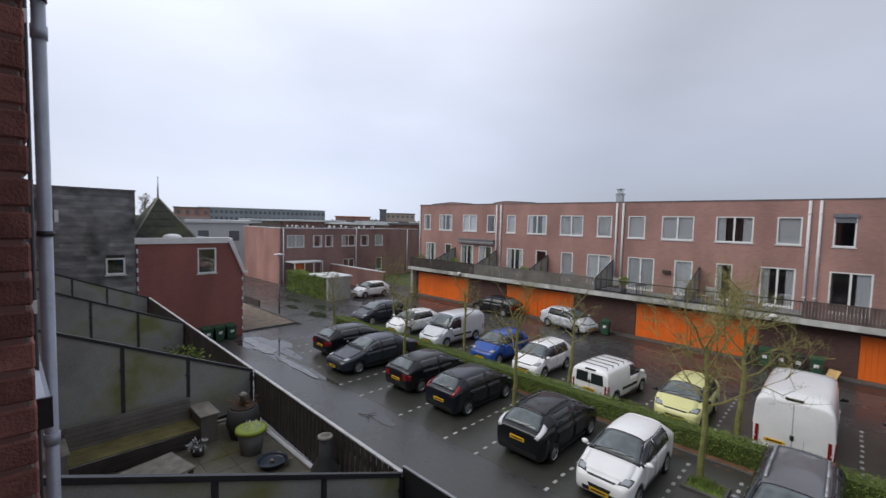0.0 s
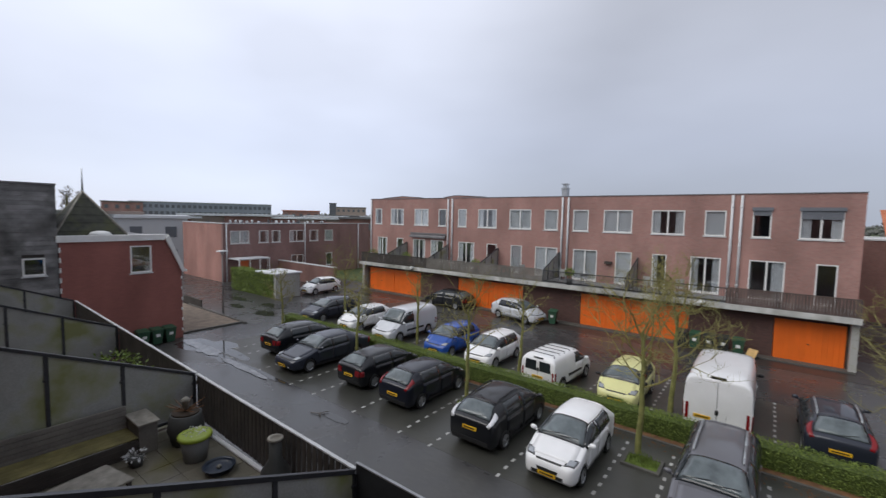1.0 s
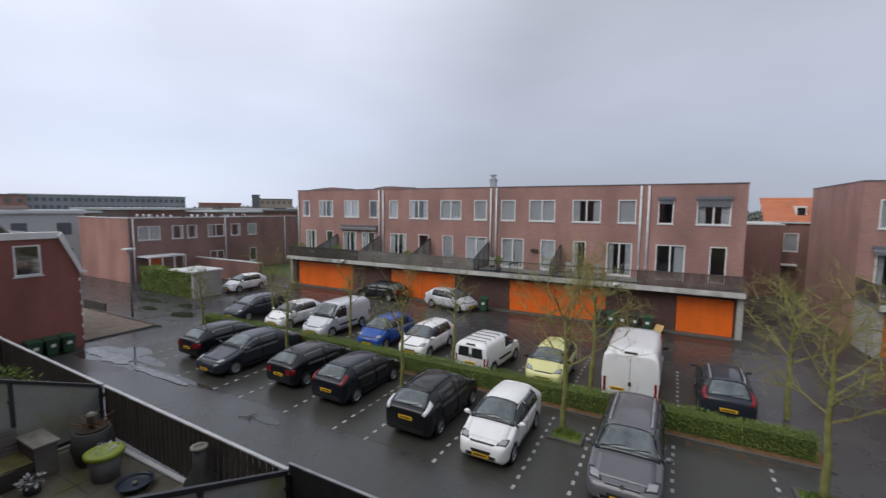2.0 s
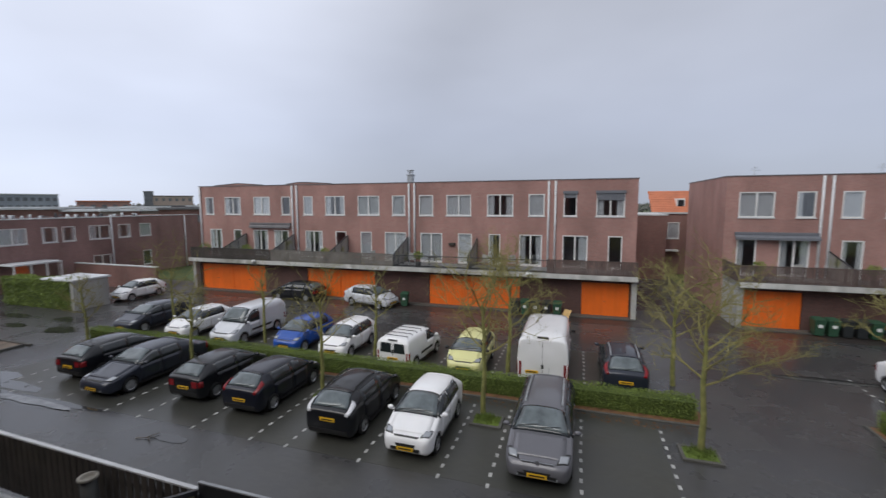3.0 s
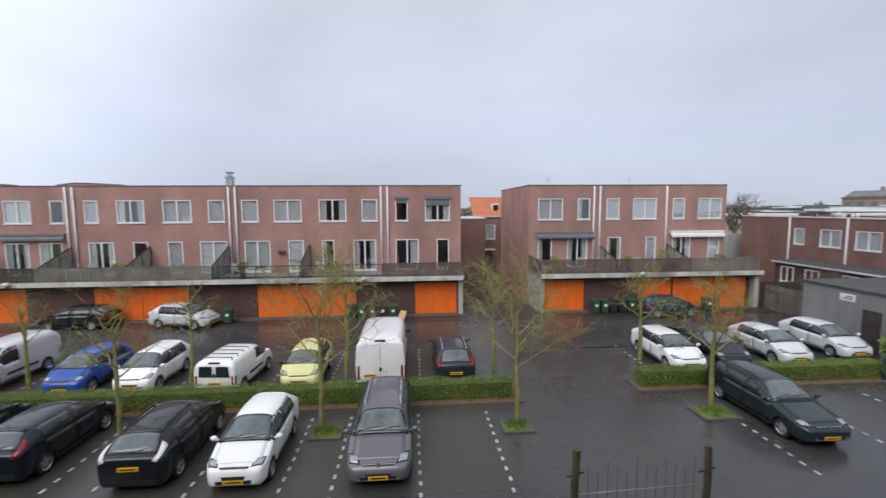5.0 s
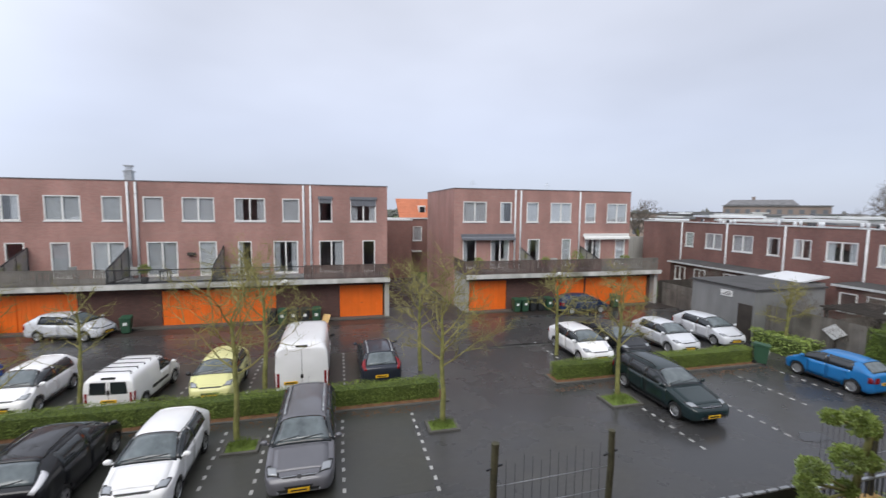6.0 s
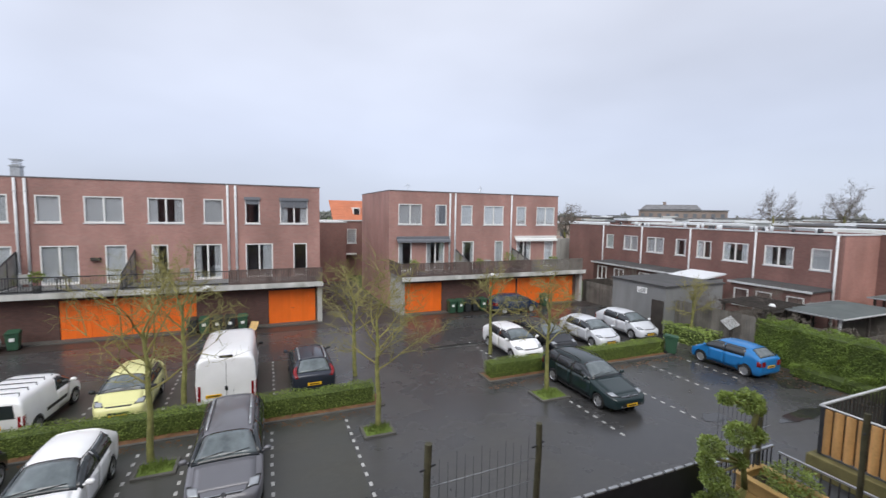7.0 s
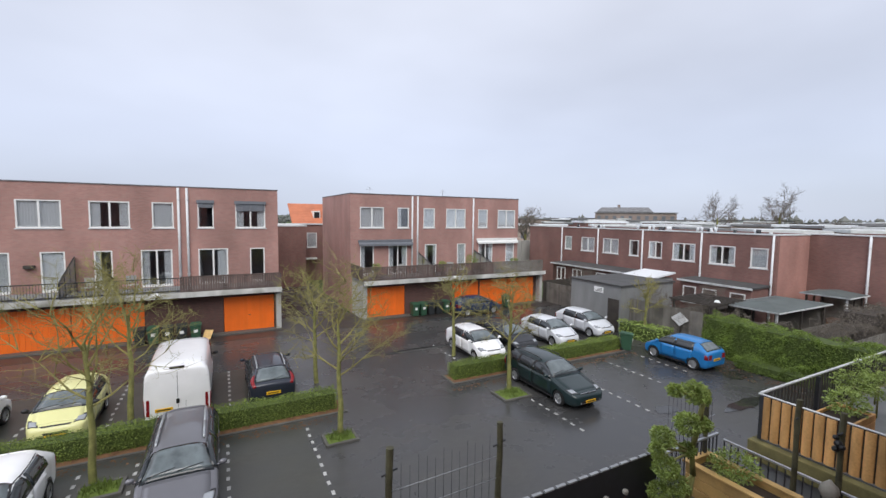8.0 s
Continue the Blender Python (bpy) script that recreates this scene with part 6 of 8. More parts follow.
# ---- gardens on the far side of the drive ----
t = thing("garage", "flat grey concrete garage with a white sign", "garage")
part("wall", box(B(), 23.6, 29.0, 18.9, 23.4, 0, 3.0), M["concrete_dark"], t)
part("roof", box(B(), 23.5, 29.1, 18.8, 23.5, 3.0, 3.1), M["felt_dark"], t)
s = part("sign", box(B(), 23.56, 23.598, 20.35, 21.15, 2.36, 2.74), M["white_sign"], t)
for k in range(3):
    part("sign_bar", box(B(), 23.554, 23.559, 20.45, 21.05 - 0.15 * k, 2.44 + 0.09 * k, 2.48 + 0.09 * k), M["dark_metal"], s)
part("door", box(B(), 23.55, 23.6, 19.0, 19.9, 0, 2.1), M["wood_dark"], t)


def board_fence(label, x0, y0, x1, y1, h, material, w=0.14, gap=0.012, z0=0.0, cap=None):
    t = thing("fence", label, "fence", "garden fences")
    d = Vector((x1 - x0, y1 - y0, 0))
    n = int(d.length / (w + gap))
    rz = math.degrees(math.atan2(d.y, d.x))
    me = mesh_of("board", box(B(), 0, w, -0.012, 0.012, 0, h), material)
    for i in range(n):
        p = Vector((x0, y0, 0)) + d * (i / n)
        piece("board", me, t, pose(p.x, p.y, z0 + random.uniform(0, 0.015), 0, 0, rz))
    r = part("rail", box(B(), 0, d.length, 0.014, 0.05, h * 0.75, h * 0.75 + 0.07), material, t)
    r.matrix_basis = pose(x0, y0, z0, 0, 0, rz)
    if cap:
        r = part("cap", box(B(), -0.02, d.length, -0.03, 0.03, h + 0.017, h + 0.042), cap, t)
        r.matrix_basis = pose(x0, y0, z0, 0, 0, rz)
    return t


board_fence("dark weathered garden fence", 24.4, 18.8, 24.4, 13.9, 2.2, M["wood_old"])
board_fence("brown garden fence beside the garages", 25.7, 29.0, 33.0, 29.0, 1.9, M["wood_dark"])
board_fence("weathered garden fence by the drive", 26.0, 23.6, 26.0, 28.9, 1.8, M["wood_old"])
board_fence("weathered fence between two gardens", 24.6, 16.5, 33.8, 16.5, 1.8, M["wood_old"])
board_fence("weathered fence behind the ivy", 25.6, 13.8, 25.6, 3.0, 1.9, M["wood_dark"])
board_fence("weathered fence between two gardens", 25.7, 8.3, 38.2, 8.3, 1.7, M["wood_old"])
board_fence("low brown fence across a garden", 25.8, 10.6, 37.0, 10.6, 1.3, M["slat"], 0.1, 0.03)
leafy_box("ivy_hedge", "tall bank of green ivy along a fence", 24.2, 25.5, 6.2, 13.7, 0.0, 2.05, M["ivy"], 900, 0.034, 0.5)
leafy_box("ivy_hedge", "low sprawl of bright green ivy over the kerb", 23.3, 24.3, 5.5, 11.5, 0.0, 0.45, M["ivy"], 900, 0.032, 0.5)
leafy_box("shrub", "loose green shrub beside a garden gate", 22.9, 24.2, 15.6, 18.4, 0.0, 0.9, M["bush"], 160, 0.06, 0.3, "shrub")


def lean_to(label, x0, x1, y0, y1, z0, z1, material, roof):
    t = thing("outbuilding", label, "shed", "garden sheds")
    part("wall", box(B(), x0 + 0.2, x1 - 0.1, y0 + 0.15, y1 - 0.15, 0, z0 - 0.05), material, t)
    part("roof", prism(B(), [(x0, y0, z0), (x1, y0, z1), (x1, y1, z1), (x0, y1, z0)], 0.05, 0.06), roof, t)
    part("gutter", box(B(), x0 - 0.06, x0, y0, y1, z0 - 0.1, z0 + 0.04), M["coping"], t)
    return t


def carport(label, x0, x1, y0, y1, z, rise, posts=3):
    """A low hipped felt roof on timber posts."""
    t = thing("garden_shelter", label, "shelter", "garden shelters")
    bm = B()
    xm0, xm1, ym = lerp(x0, x1, 0.3), lerp(x0, x1, 0.7), (y0 + y1) / 2
    v = [bm.verts.new(p) for p in ((x0, y0, z), (x1, y0, z), (x1, y1, z), (x0, y1, z), (xm0, ym, z + rise), (xm1, ym, z + rise))]
    for f in ((0, 1, 5, 4), (1, 2, 5), (2, 3, 4, 5), (3, 0, 4), (3, 2, 1, 0)):
        bm.faces.new([v[i] for i in f])
    part("roof", bm, M["felt"], t)
    for a, b, c, d in ((x0 - 0.03, x1 + 0.03, y0 - 0.03, y0 - 0.002), (x0 - 0.03, x1 + 0.03, y1 + 0.002, y1 + 0.03), (x0 - 0.03, x0 - 0.002, y0, y1), (x1 + 0.002, x1 + 0.03, y0, y1)):
        part("fascia", box(B(), a, b, c, d, z - 0.07, z + 0.01), M["coping"] if a < x0 and b > x1 and d < ym else M["cap_grey"], t, "roof edge board")
    for i in range(posts):
        for y in (y0 + 0.25, y1 - 0.25):
            x = lerp(x0 + 0.3, x1 - 0.3, i / (posts - 1))
            part("post", box(B(), x - 0.05, x + 0.05, y - 0.05, y + 0.05, 0, z - 0.01), M["coping"] if i == 0 and y < ym else M["wood_dark"], t)
    part("back_wall", box(B(), x1 - 0.3, x1 - 0.2, y0 + 0.3, y1 - 0.3, 0, z - 0.02), M["wood_old"], t)
    for k in range(5):
        y = lerp(y0 + 0.4, y1 - 0.9, k / 4)
        h = 0.5 + 0.3 * (k * 7 % 5) / 2
        part("crate", box(B(), x0 + 1.2, x0 + 1.9, y, y + 0.5, 0, h, 0.02), (M["wood_dark"], M["wood_old"], M["slat"])[k % 3], t)
    return t


for x0, x1, y0, y1, h in ((25.9, 26.8, 10.8, 14.6, 1.9), (27.5, 33.0, 9.2, 10.3, 1.6), (33.2, 37.6, 9.4, 10.9, 2.2), (26.6, 31.0, 14.6, 15.3, 2.1)):
    leafy_box("dry_hedge", "tangled dry brown hedge in a winter garden", x0, x1, y0, y1, 0.0, h, M["twig_grey"], 260, 0.05, 0.6, "hedge", M["wood_dark"])
carport("open shelter with a low grey felt roof", 26.9, 33.0, 11.3, 14.3, 2.5, 0.3)
carport("small open shelter with a grey felt roof", 34.6, 37.4, 11.0, 13.6, 2.75, 0.25)
a = lean_to("flat-roofed brick kitchen wing with white windows", 31.4, 33.95, 14.9, 20.2, 2.95, 3.0, M["brick_brown"], M["felt_dark"])
for y in (15.9, 17.8, 19.3):
    window(a, pose(31.56, y, 1.3, 0, 0, -90), 1.0, 1.2, 1)
a = lean_to("flat-roofed wing with white windows", 31.0, 33.95, 23.6, 34.0, 2.85, 2.9, M["brick_dark"], M["felt_dark"])
for y in (25.0, 27.4, 30.4, 32.6):
    window(a, pose(31.16, y, 1.2, 0, 0, -90), 1.2, 1.3, 2)
lean_to("garden room with a pale plastic roof", 28.4, 31.5, 20.4, 23.2, 3.0, 3.35, M["concrete_dark"], M["roof_pale"])
t = thing("grey_wall", "pale grey panelled wall behind the gardens", "wall")
for k in range(6):
    part("panel", box(B(), 29.5 + 1.55 * k, 31.0 + 1.55 * k, 43, 43.2, 0, 4.6), M["concrete"], t)
t = thing("warning_board", "white diamond board on a wooden post", "sign")
part("post", box(B(), 24.25, 24.33, 15.1, 15.18, 0, 1.9), M["wood_dark"], t)
part("board", prism(B(), [(24.2, 15.14, 1.2), (24.2, 15.5 - 0.9, 1.62), (24.2, 15.14, 2.04), (24.2, 15.68, 1.62)], 0.02, 0.02), M["white_sign"], t)
litter("brown fallen leaves by the ivy", 22.2, 24.3, 7, 14, 500, 8)

set_out(0.1, -0.06)
# ---- house at the end of the alley ----
t = thing("house", "brown brick house with an orange tiled roof", "house")
part("wall", holed_wall(B(), 5.0, 14.0, 0, 6.4, [(9.0, 10.1, 3.8, 5.5)], 50.0, 50.3), M["brick_brown"], t)
part("side_wall", box(B(), 5.0, 5.3, 50.3, 58, 0, 6.4), M["brick_brown"], t)
part("inner_wall", box(B(), 5.3, 14, 53, 53.1, 0, 6.3), M["room"], t)
window(t, pose(9.55, 50.04, 3.8), 1.1, 1.7, 1, curtain=1)
for k in range(12):
    f0, f1 = k / 12, (k + 1) / 12
    part("tile_course", prism(B(), [(7.4, 50 + 3.5 * f0, 6.55 + 2.3 * f0), (14.3, 50 + 3.5 * f0, 6.55 + 2.3 * f0), (14.3, 50 + 3.5 * f1, 6.55 + 2.3 * f1 - 0.02), (7.4, 50 + 3.5 * f1, 6.55 + 2.3 * f1 - 0.02)], 0.03, 0.05), M["orange_tile"], t)
part("gutter", box(B(), 4.9, 14.2, 49.85, 50.0, 6.4, 6.55), M["coping"], t)
d = part("dormer", box(B(), 9.9, 10.7, 50.9, 52.5, 6.9, 8.0), M["frame"], t)
part("pane", box(B(), 10.0, 10.6, 50.88, 50.9, 7.05, 7.85), M["car_glass"], d)
part("porch", box(B(), 8.7, 10.0, 49.3, 49.98, 2.5, 2.65), M["frame"], t)
t = thing("house", "brown brick back house with a flat roof", "house")
part("wall", box(B(), 4.3, 8.2, 46.0, 49.8, 0, 6.3), M["brick_brown"], t)
part("coping", box(B(), 4.2, 8.3, 45.95, 49.85, 6.3, 6.42), M["coping"], t)


set_out(0.25, 0.15)
# bare shrubs, pergola and poles among the gardens
for i, (x, y, h) in enumerate(((25.6, 17.6, 2.9), (26.8, 15.4, 2.6), (28.6, 15.2, 3.0), (29.8, 17.3, 2.7), (27.2, 9.6, 2.3), (29.5, 9.3, 2.5), (31.5, 9.4, 2.2), (27.5, 26.0, 3.0), (29.5, 27.4, 2.7), (25.0, 24.6, 2.6), (24.6, 14.4, 2.4), (34.5, 9.0, 2.4))):
    tree("bare brown garden shrub with fine twigs", x, y, h, 70 + i, 1.35, 0.04, M["twig_grey"])
t = thing("pergola", "dark timber pergola over a garden", "pergola")
for x in (25.2, 28.2):
    for y in (13.9, 16.2):
        part("post", box(B(), x, x + 0.1, y, y + 0.1, 0, 2.45), M["wood_dark"], t)
for y in (13.9, 16.2):
    part("beam", box(B(), 25.0, 28.5, y, y + 0.08, 2.451, 2.58), M["wood_dark"], t)
for k in range(9):
    part("rafter", box(B(), 25.1 + 0.4 * k, 25.16 + 0.4 * k, 13.7, 16.5, 2.581, 2.68), M["wood_dark"], t)
t = thing("garden_lamp", "small white garden lamp on a fence post", "lamp")
part("post", cyl(B(), (26.2, 14.2, 0), (26.2, 14.2, 2.6), 0.04, 0.04, 8), M["wood_dark"], t)
part("hood", cyl(B(), (26.2, 14.2, 2.6), (26.2, 14.2, 2.78), 0.2, 0.1, 12), M["white_sign"], t)
board_fence("low weathered fence between garden plots", 25.7, 11.0, 33.0, 11.0, 1.5, M["wood_old"])
board_fence("brown board fence beyond the ivy", 28.0, 4.5, 28.0, 8.2, 1.6, M["wood_dark"])
set_out(0.05, -0.04)
t = thing("fallen_branch", "small dark branch lying on the wet lane", "branch")
bm = B()
for a, b_ in (((-13.3, 9.3, 0.03), (-12.7, 9.5, 0.05)), ((-13.0, 9.4, 0.04), (-12.8, 9.75, 0.06)), ((-12.95, 9.42, 0.04), (-12.6, 9.25, 0.06))):
    cyl(bm, a, b_, 0.018, 0.01, 5)
part("twig", bm, M["twig_grey"], t)
set_out()
# terrace clutter on the long block
for x, y, rz in ((-21.7, 30.6, 20), (-20.2, 30.2, -30), (-15.4, 30.5, 60), (-12.0, 30.2, 200), (-6.4, 30.3, -20), (-4.3, 30.5, 30), (12.9, 30.4, 10), (17.0, 30.3, -40)):
    t = thing("garden_chair", "grey folding garden chair on the terrace", "chair", "terrace chairs", pose(x, y, DECK, 0, 0, rz))
    part("seat", box(B(), -0.24, 0.24, -0.22, 0.22, 0.42, 0.46, 0.01), M["concrete"], t)
    part("backrest", box(B(), -0.24, 0.24, 0.2, 0.235, 0.5, 0.98, 0.01), M["concrete"], t)
    for sx in (-1, 1):
        for sy, h_ in ((-0.2, 0.42), (0.217, 0.98)):
            part("leg", box(B(), sx * 0.25 - 0.015, sx * 0.25 + 0.015, sy - 0.015, sy + 0.015, 0, h_), M["steel"], t)
for x, w_, m_ in ((-22.4, 1.3, "white_sign"), (-21.0, 0.9, "concrete"), (-16.6, 0.6, "pot"), (-10.2, 0.5, "pot"), (-5.2, 0.5, "pot"), (-30.2, 0.8, "concrete")):
    t = thing("garden_table", "small terrace table with a few pots", "table")
    part("tabletop", box(B(), x - w_ / 2, x + w_ / 2, 29.5, 30.1, DECK + 0.7, DECK + 0.74), M[m_], t)
    for sx in (-1, 1):
        for y in (29.55, 30.0):
            part("leg", box(B(), x + sx * (w_ / 2 - 0.05) - 0.025, x + sx * (w_ / 2 - 0.05) + 0.025, y, y + 0.05, DECK, DECK + 0.699), M[m_], t)
for x in (-9.3, 5.0):
    t = thing("wall_basket", "small dark planter hung on the brick facade", "planter")
    y = FRONT if x < 4 else 50.0
    part("basket", box(B(), x - 0.25, x + 0.25, y - 0.22, y - 0.004, 4.25, 4.45, 0.02), M["wood_dark"], t)
for x in (11.2, 17.9):
    t = thing("roof_aerial", "thin roof aerial on the short block", "aerial")
    part("mast", cyl(B(), (x, 33.5, ROOF - 0.2), (x, 33.5, ROOF + 0.75), 0.018, 0.012, 6), M["steel"], t)
    for k in range(3):
        part("arm", cyl(B(), (x - 0.3 + 0.08 * k, 33.5, ROOF + 0.45 + 0.1 * k), (x + 0.3 - 0.08 * k, 33.5, ROOF + 0.45 + 0.1 * k), 0.008, 0.008, 5), M["steel"], t)
for x, r_ in ((18.6, 0.5), (15.9, 0.3), (22.9, 0.35), (10.4, 0.3), (-27.0, 0.4), (-31.5, 0.45), (-19.2, 0.3), (-11.2, 0.3)):
    t = thing("terrace_shrub", "dull green potted shrub behind the terrace rail", "shrub")
    part("pot", cyl(B(), (x, 29.4, DECK), (x, 29.4, DECK + 0.4), 0.17, 0.22, 12), M["pot"], t)
    part("stem", cyl(B(), (x, 29.4, DECK + 0.4), (x, 29.4, DECK + 0.85), 0.025, 0.02, 6), M["bark"], t)
    rg = np.random.default_rng(int(x * 10) % 97)
    vs, fs = [], []
    for _ in range(260):
        q = rg.normal(size=3)
        q /= np.linalg.norm(q)
        c0 = np.array((x, 29.4, DECK + (1.25 if r_ > 0.48 else 0.92))) + q * r_ * rg.uniform(0.5, 1.05) * np.array((1, 1, 0.9))
        a = q + rg.normal(0, 0.7, 3)
        a /= np.linalg.norm(a)
        o = np.cross(a, rg.normal(size=3))
        o /= np.linalg.norm(o)
        k = len(vs)
        vs += [tuple(c0), tuple(c0 + a * 0.07 + o * 0.03), tuple(c0 + a * 0.15), tuple(c0 + a * 0.07 - o * 0.03)]
        fs.append((k, k + 1, k + 2, k + 3))
    me = bpy.data.meshes.new("foliage")
    me.from_pydata(vs, [], fs)
    me.materials.append(M["hedge"])
    ob = new("foliage", me)
    ob.parent = t


# ---- the camera's own row: wall, terrace, garden things ----
set_out(-0.03, -0.025, -0.11)
own = thing("own_row", "brick rear wall of the row with a window opening", "house", kind="structure")
OPEN = (-1.12, 2.4, 5.9, 8.75)
part("wall", holed_wall(B(), -27.3, 9.0, 0, 9.1, [OPEN], -0.28, 0.02), M["brick_brown"], own)
part("wall_back", box(B(), -27.3, 9.0, -6.0, -5.8, 0, 9.1), M["room"], own)
part("floor_slab", box(B(), -27.3, 9.0, -5.8, -0.29, 5.6, 5.85), M["room"], own)
part("ceiling_slab", box(B(), -27.3, 9.0, -5.8, -0.29, 8.85, 9.1), M["room"], own)
part("room_side", box(B(), -2.6, -2.45, -5.8, -0.29, 5.86, 8.84), M["room"], own)
part("room_side", box(B(), 3.2, 3.35, -5.8, -0.29, 5.86, 8.84), M["room"], own)
# single bricks round the opening's edge
brick_me = mesh_of("brick", box(B(), -0.103, 0.103, -0.05, 0.011, -0.0255, 0.0255, 0.004), M["single_brick"])
half_me = mesh_of("brick", box(B(), -0.05, 0.05, -0.09, 0.011, -0.0255, 0.0255, 0.004), M["single_brick"])
part("mortar_bed", box(B(), -2.25, -1.126, -0.1, 0.024, 5.9, 8.75), M["mortar"], own)
rng = random.Random(5)
for c in range(46):
    z = 5.93 + 0.0615 * c
    odd = c % 2
    piece("brick", half_me if odd else brick_me, own, pose(-1.114 - (0.05 if odd else 0.103) - rng.uniform(0, 0.003), 0.02, z, 0, rng.uniform(-1, 1), rng.uniform(-1, 1)))
    for k in range(4):
        piece("brick", brick_me, own, pose(-1.114 - (0.214 if odd else 0.32) - 0.216 * k, 0.02 + rng.uniform(-0.002, 0.003), z, 0, rng.uniform(-1, 1), rng.uniform(-1, 1)))
t = thing("rain_pipe", "grey zinc rain pipe on the brick wall", "pipe")
part("pipe", cyl(B(), (-2.8, 0.137, 0.2), (-2.8, 0.137, 9.1), 0.027, sides=20), M["zinc"], t, smooth=True)
for z in (4.5, 5.95, 7.38, 8.47, 8.62):
    bm = B()
    cyl(bm, (-2.8, 0.137, z), (-2.8, 0.137, z + 0.025), 0.033, sides=20)
    box(bm, -2.815, -2.785, 0.022, 0.10, z, z + 0.022)
    part("bracket", bm, M["dark_metal"], t)
for z in (6.35, 8.3):
    part("joint", cyl(B(), (-2.8, 0.137, z), (-2.8, 0.137, z + 0.06), 0.032, sides=20), M["zinc"], t)
t = thing("cable", "dark cable clipped to the wall beside the pipe", "cable")
part("line", cyl(B(), (-2.3, 0.074, 3.0), (-2.3, 0.074, 9.0), 0.007, sides=8), M["dark_metal"], t)
for z in (6.0, 7.1, 8.2):
    part("clip", box(B(), -2.32, -2.28, 0.022, 0.08, z, z + 0.05), M["white_sign"], t)
t = thing("window_sill", "projecting grey metal window sill", "sill")
part("ledge", prism(B(), [(-2.65, 0.085, 6.86), (-1.85, 0.085, 6.86), (-1.85, 0.02, 6.9), (-2.65, 0.02, 6.9)][::-1], 0.004, 0.01), M["zinc"], t)
part("lip", box(B(), -2.65, -1.85, 0.075, 0.092, 6.8, 6.868), M["zinc"], t)
part("end_cap", box(B(), -1.852, -1.84, 0.026, 0.092, 6.8, 6.9), M["black"], t)

set_out(0.01, -0.05, -0.09)
TZ, TY = 2.75, 4.0
t = thing("terrace", "wet tiled roof terrace over the garages", "terrace", kind="structure")
part("slab", box(B(), -27.0, 7.75, 0.03, 4.05, 2.45, TZ - 0.03), M["concrete_dark"], t)
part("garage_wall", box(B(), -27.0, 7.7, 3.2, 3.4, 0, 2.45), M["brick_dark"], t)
part("bedding", box(B(), -27.0, 7.7, 0.04, 4.0, TZ - 0.028, TZ - 0.012), M["soil"], t)
tile_me = mesh_of("tile", box(B(), -0.247, 0.247, -0.247, 0.247, -0.012, 0.0, 0.003), M["tiles"])
for i in range(11):
    for j in range(8):
        piece("tile", tile_me, t, pose(-10.0 + 0.5 * i, 0.3 + 0.5 * j - 0.02, TZ - 0.0 + random.uniform(-0.003, 0.002), random.uniform(-0.4, 0.4), random.uniform(-0.4, 0.4), 0))
for x0, x1 in ((-16.35, -10.35), (-22.35, -16.45)):
    part("paving", box(B(), x0, x1, 0.05, 3.95, TZ - 0.011, TZ), M["tiles"], t)

def edge(x):
    """The terrace edge runs slightly out of square with the wall."""
    return TY + 0.028 * (-4.6 - x)


for x0, x1 in ((-10.25, -4.62), (-16.35, -10.35), (-22.4, -16.45)):
    board_fence("dark slatted terrace fence with a pale metal cap", x0, edge(x0), x1, edge(x1), 1.0, M["wood_dark"], 0.11, 0.04, TZ + 0.02, M["coping"])
for x, ps, za in ((-4.57, (1.45, 2.69), 5.42), (-10.3, (1.6, 2.75), 5.56), (-16.4, (1.8, 2.97), 5.6), (-22.4, (1.9, 3.0), 5.65)):
    sloped_screen("dark-framed frosted glass divider, sloping to the terrace edge", x, 0.08, za, edge(x) - 0.06, 3.84, TZ, ps, M["frosted"], "glass dividers")
set_out(0.2, 0.02, -0.09)
t = thing("rain_strip", "white pipe lying at the foot of the fence", "pipe")
part("pipe", box(B(), -9.7, -7.3, 3.86, 3.95, TZ, TZ + 0.07, 0.02), M["pipe"], t)

# bench and table
set_out(0.01, -0.05, -0.09)
t = thing("bench", "mossy built-in timber bench against a glass divider", "bench")
for k in range(5):
    part("back_board", box(B(), -10.2, -10.15, 0.7, 2.75, TZ + 0.32 + 0.1 * k, TZ + 0.41 + 0.1 * k, 0.008), M["wood_old"], t)
for k in range(5):
    part("seat_board", box(B(), -10.14 + 0.125 * k, -10.025 + 0.125 * k, 0.7, 2.75, TZ + 0.33, TZ + 0.36, 0.006), M["wood_moss"], t)
for k in range(3):
    part("front_board", box(B(), -9.54, -9.51, 0.7, 2.75, TZ + 0.02 + 0.1 * k, TZ + 0.115 + 0.1 * k, 0.006), M["wood_dark"], t)
part("arm_box", box(B(), -10.2, -9.5, 2.76, 3.08, TZ, TZ + 0.58), M["wood_old"], t)
part("arm_cap", box(B(), -10.22, -9.45, 2.73, 3.12, TZ + 0.581, TZ + 0.62, 0.01), M["stone"], t)
part("arm_box", box(B(), -10.2, -9.5, 0.35, 0.69, TZ, TZ + 0.58), M["wood_old"], t)
part("arm_cap", box(B(), -10.22, -9.45, 0.3, 0.72, TZ + 0.581, TZ + 0.62, 0.01), M["stone"], t)
t = thing("low_table", "low square garden table with a wet pale top", "table", "", pose(-8.45, 1.78, TZ, 0, 0, 12))
part("tabletop", box(B(), -0.42, 0.42, -0.42, 0.42, 0.3, 0.34, 0.008), M["stone"], t)
for sx in (-1, 1):
    for sy in (-1, 1):
        part("leg", box(B(), sx * 0.36 - 0.03, sx * 0.36 + 0.03, sy * 0.36 - 0.03, sy * 0.36 + 0.03, 0, 0.299), M["wood_dark"], t)


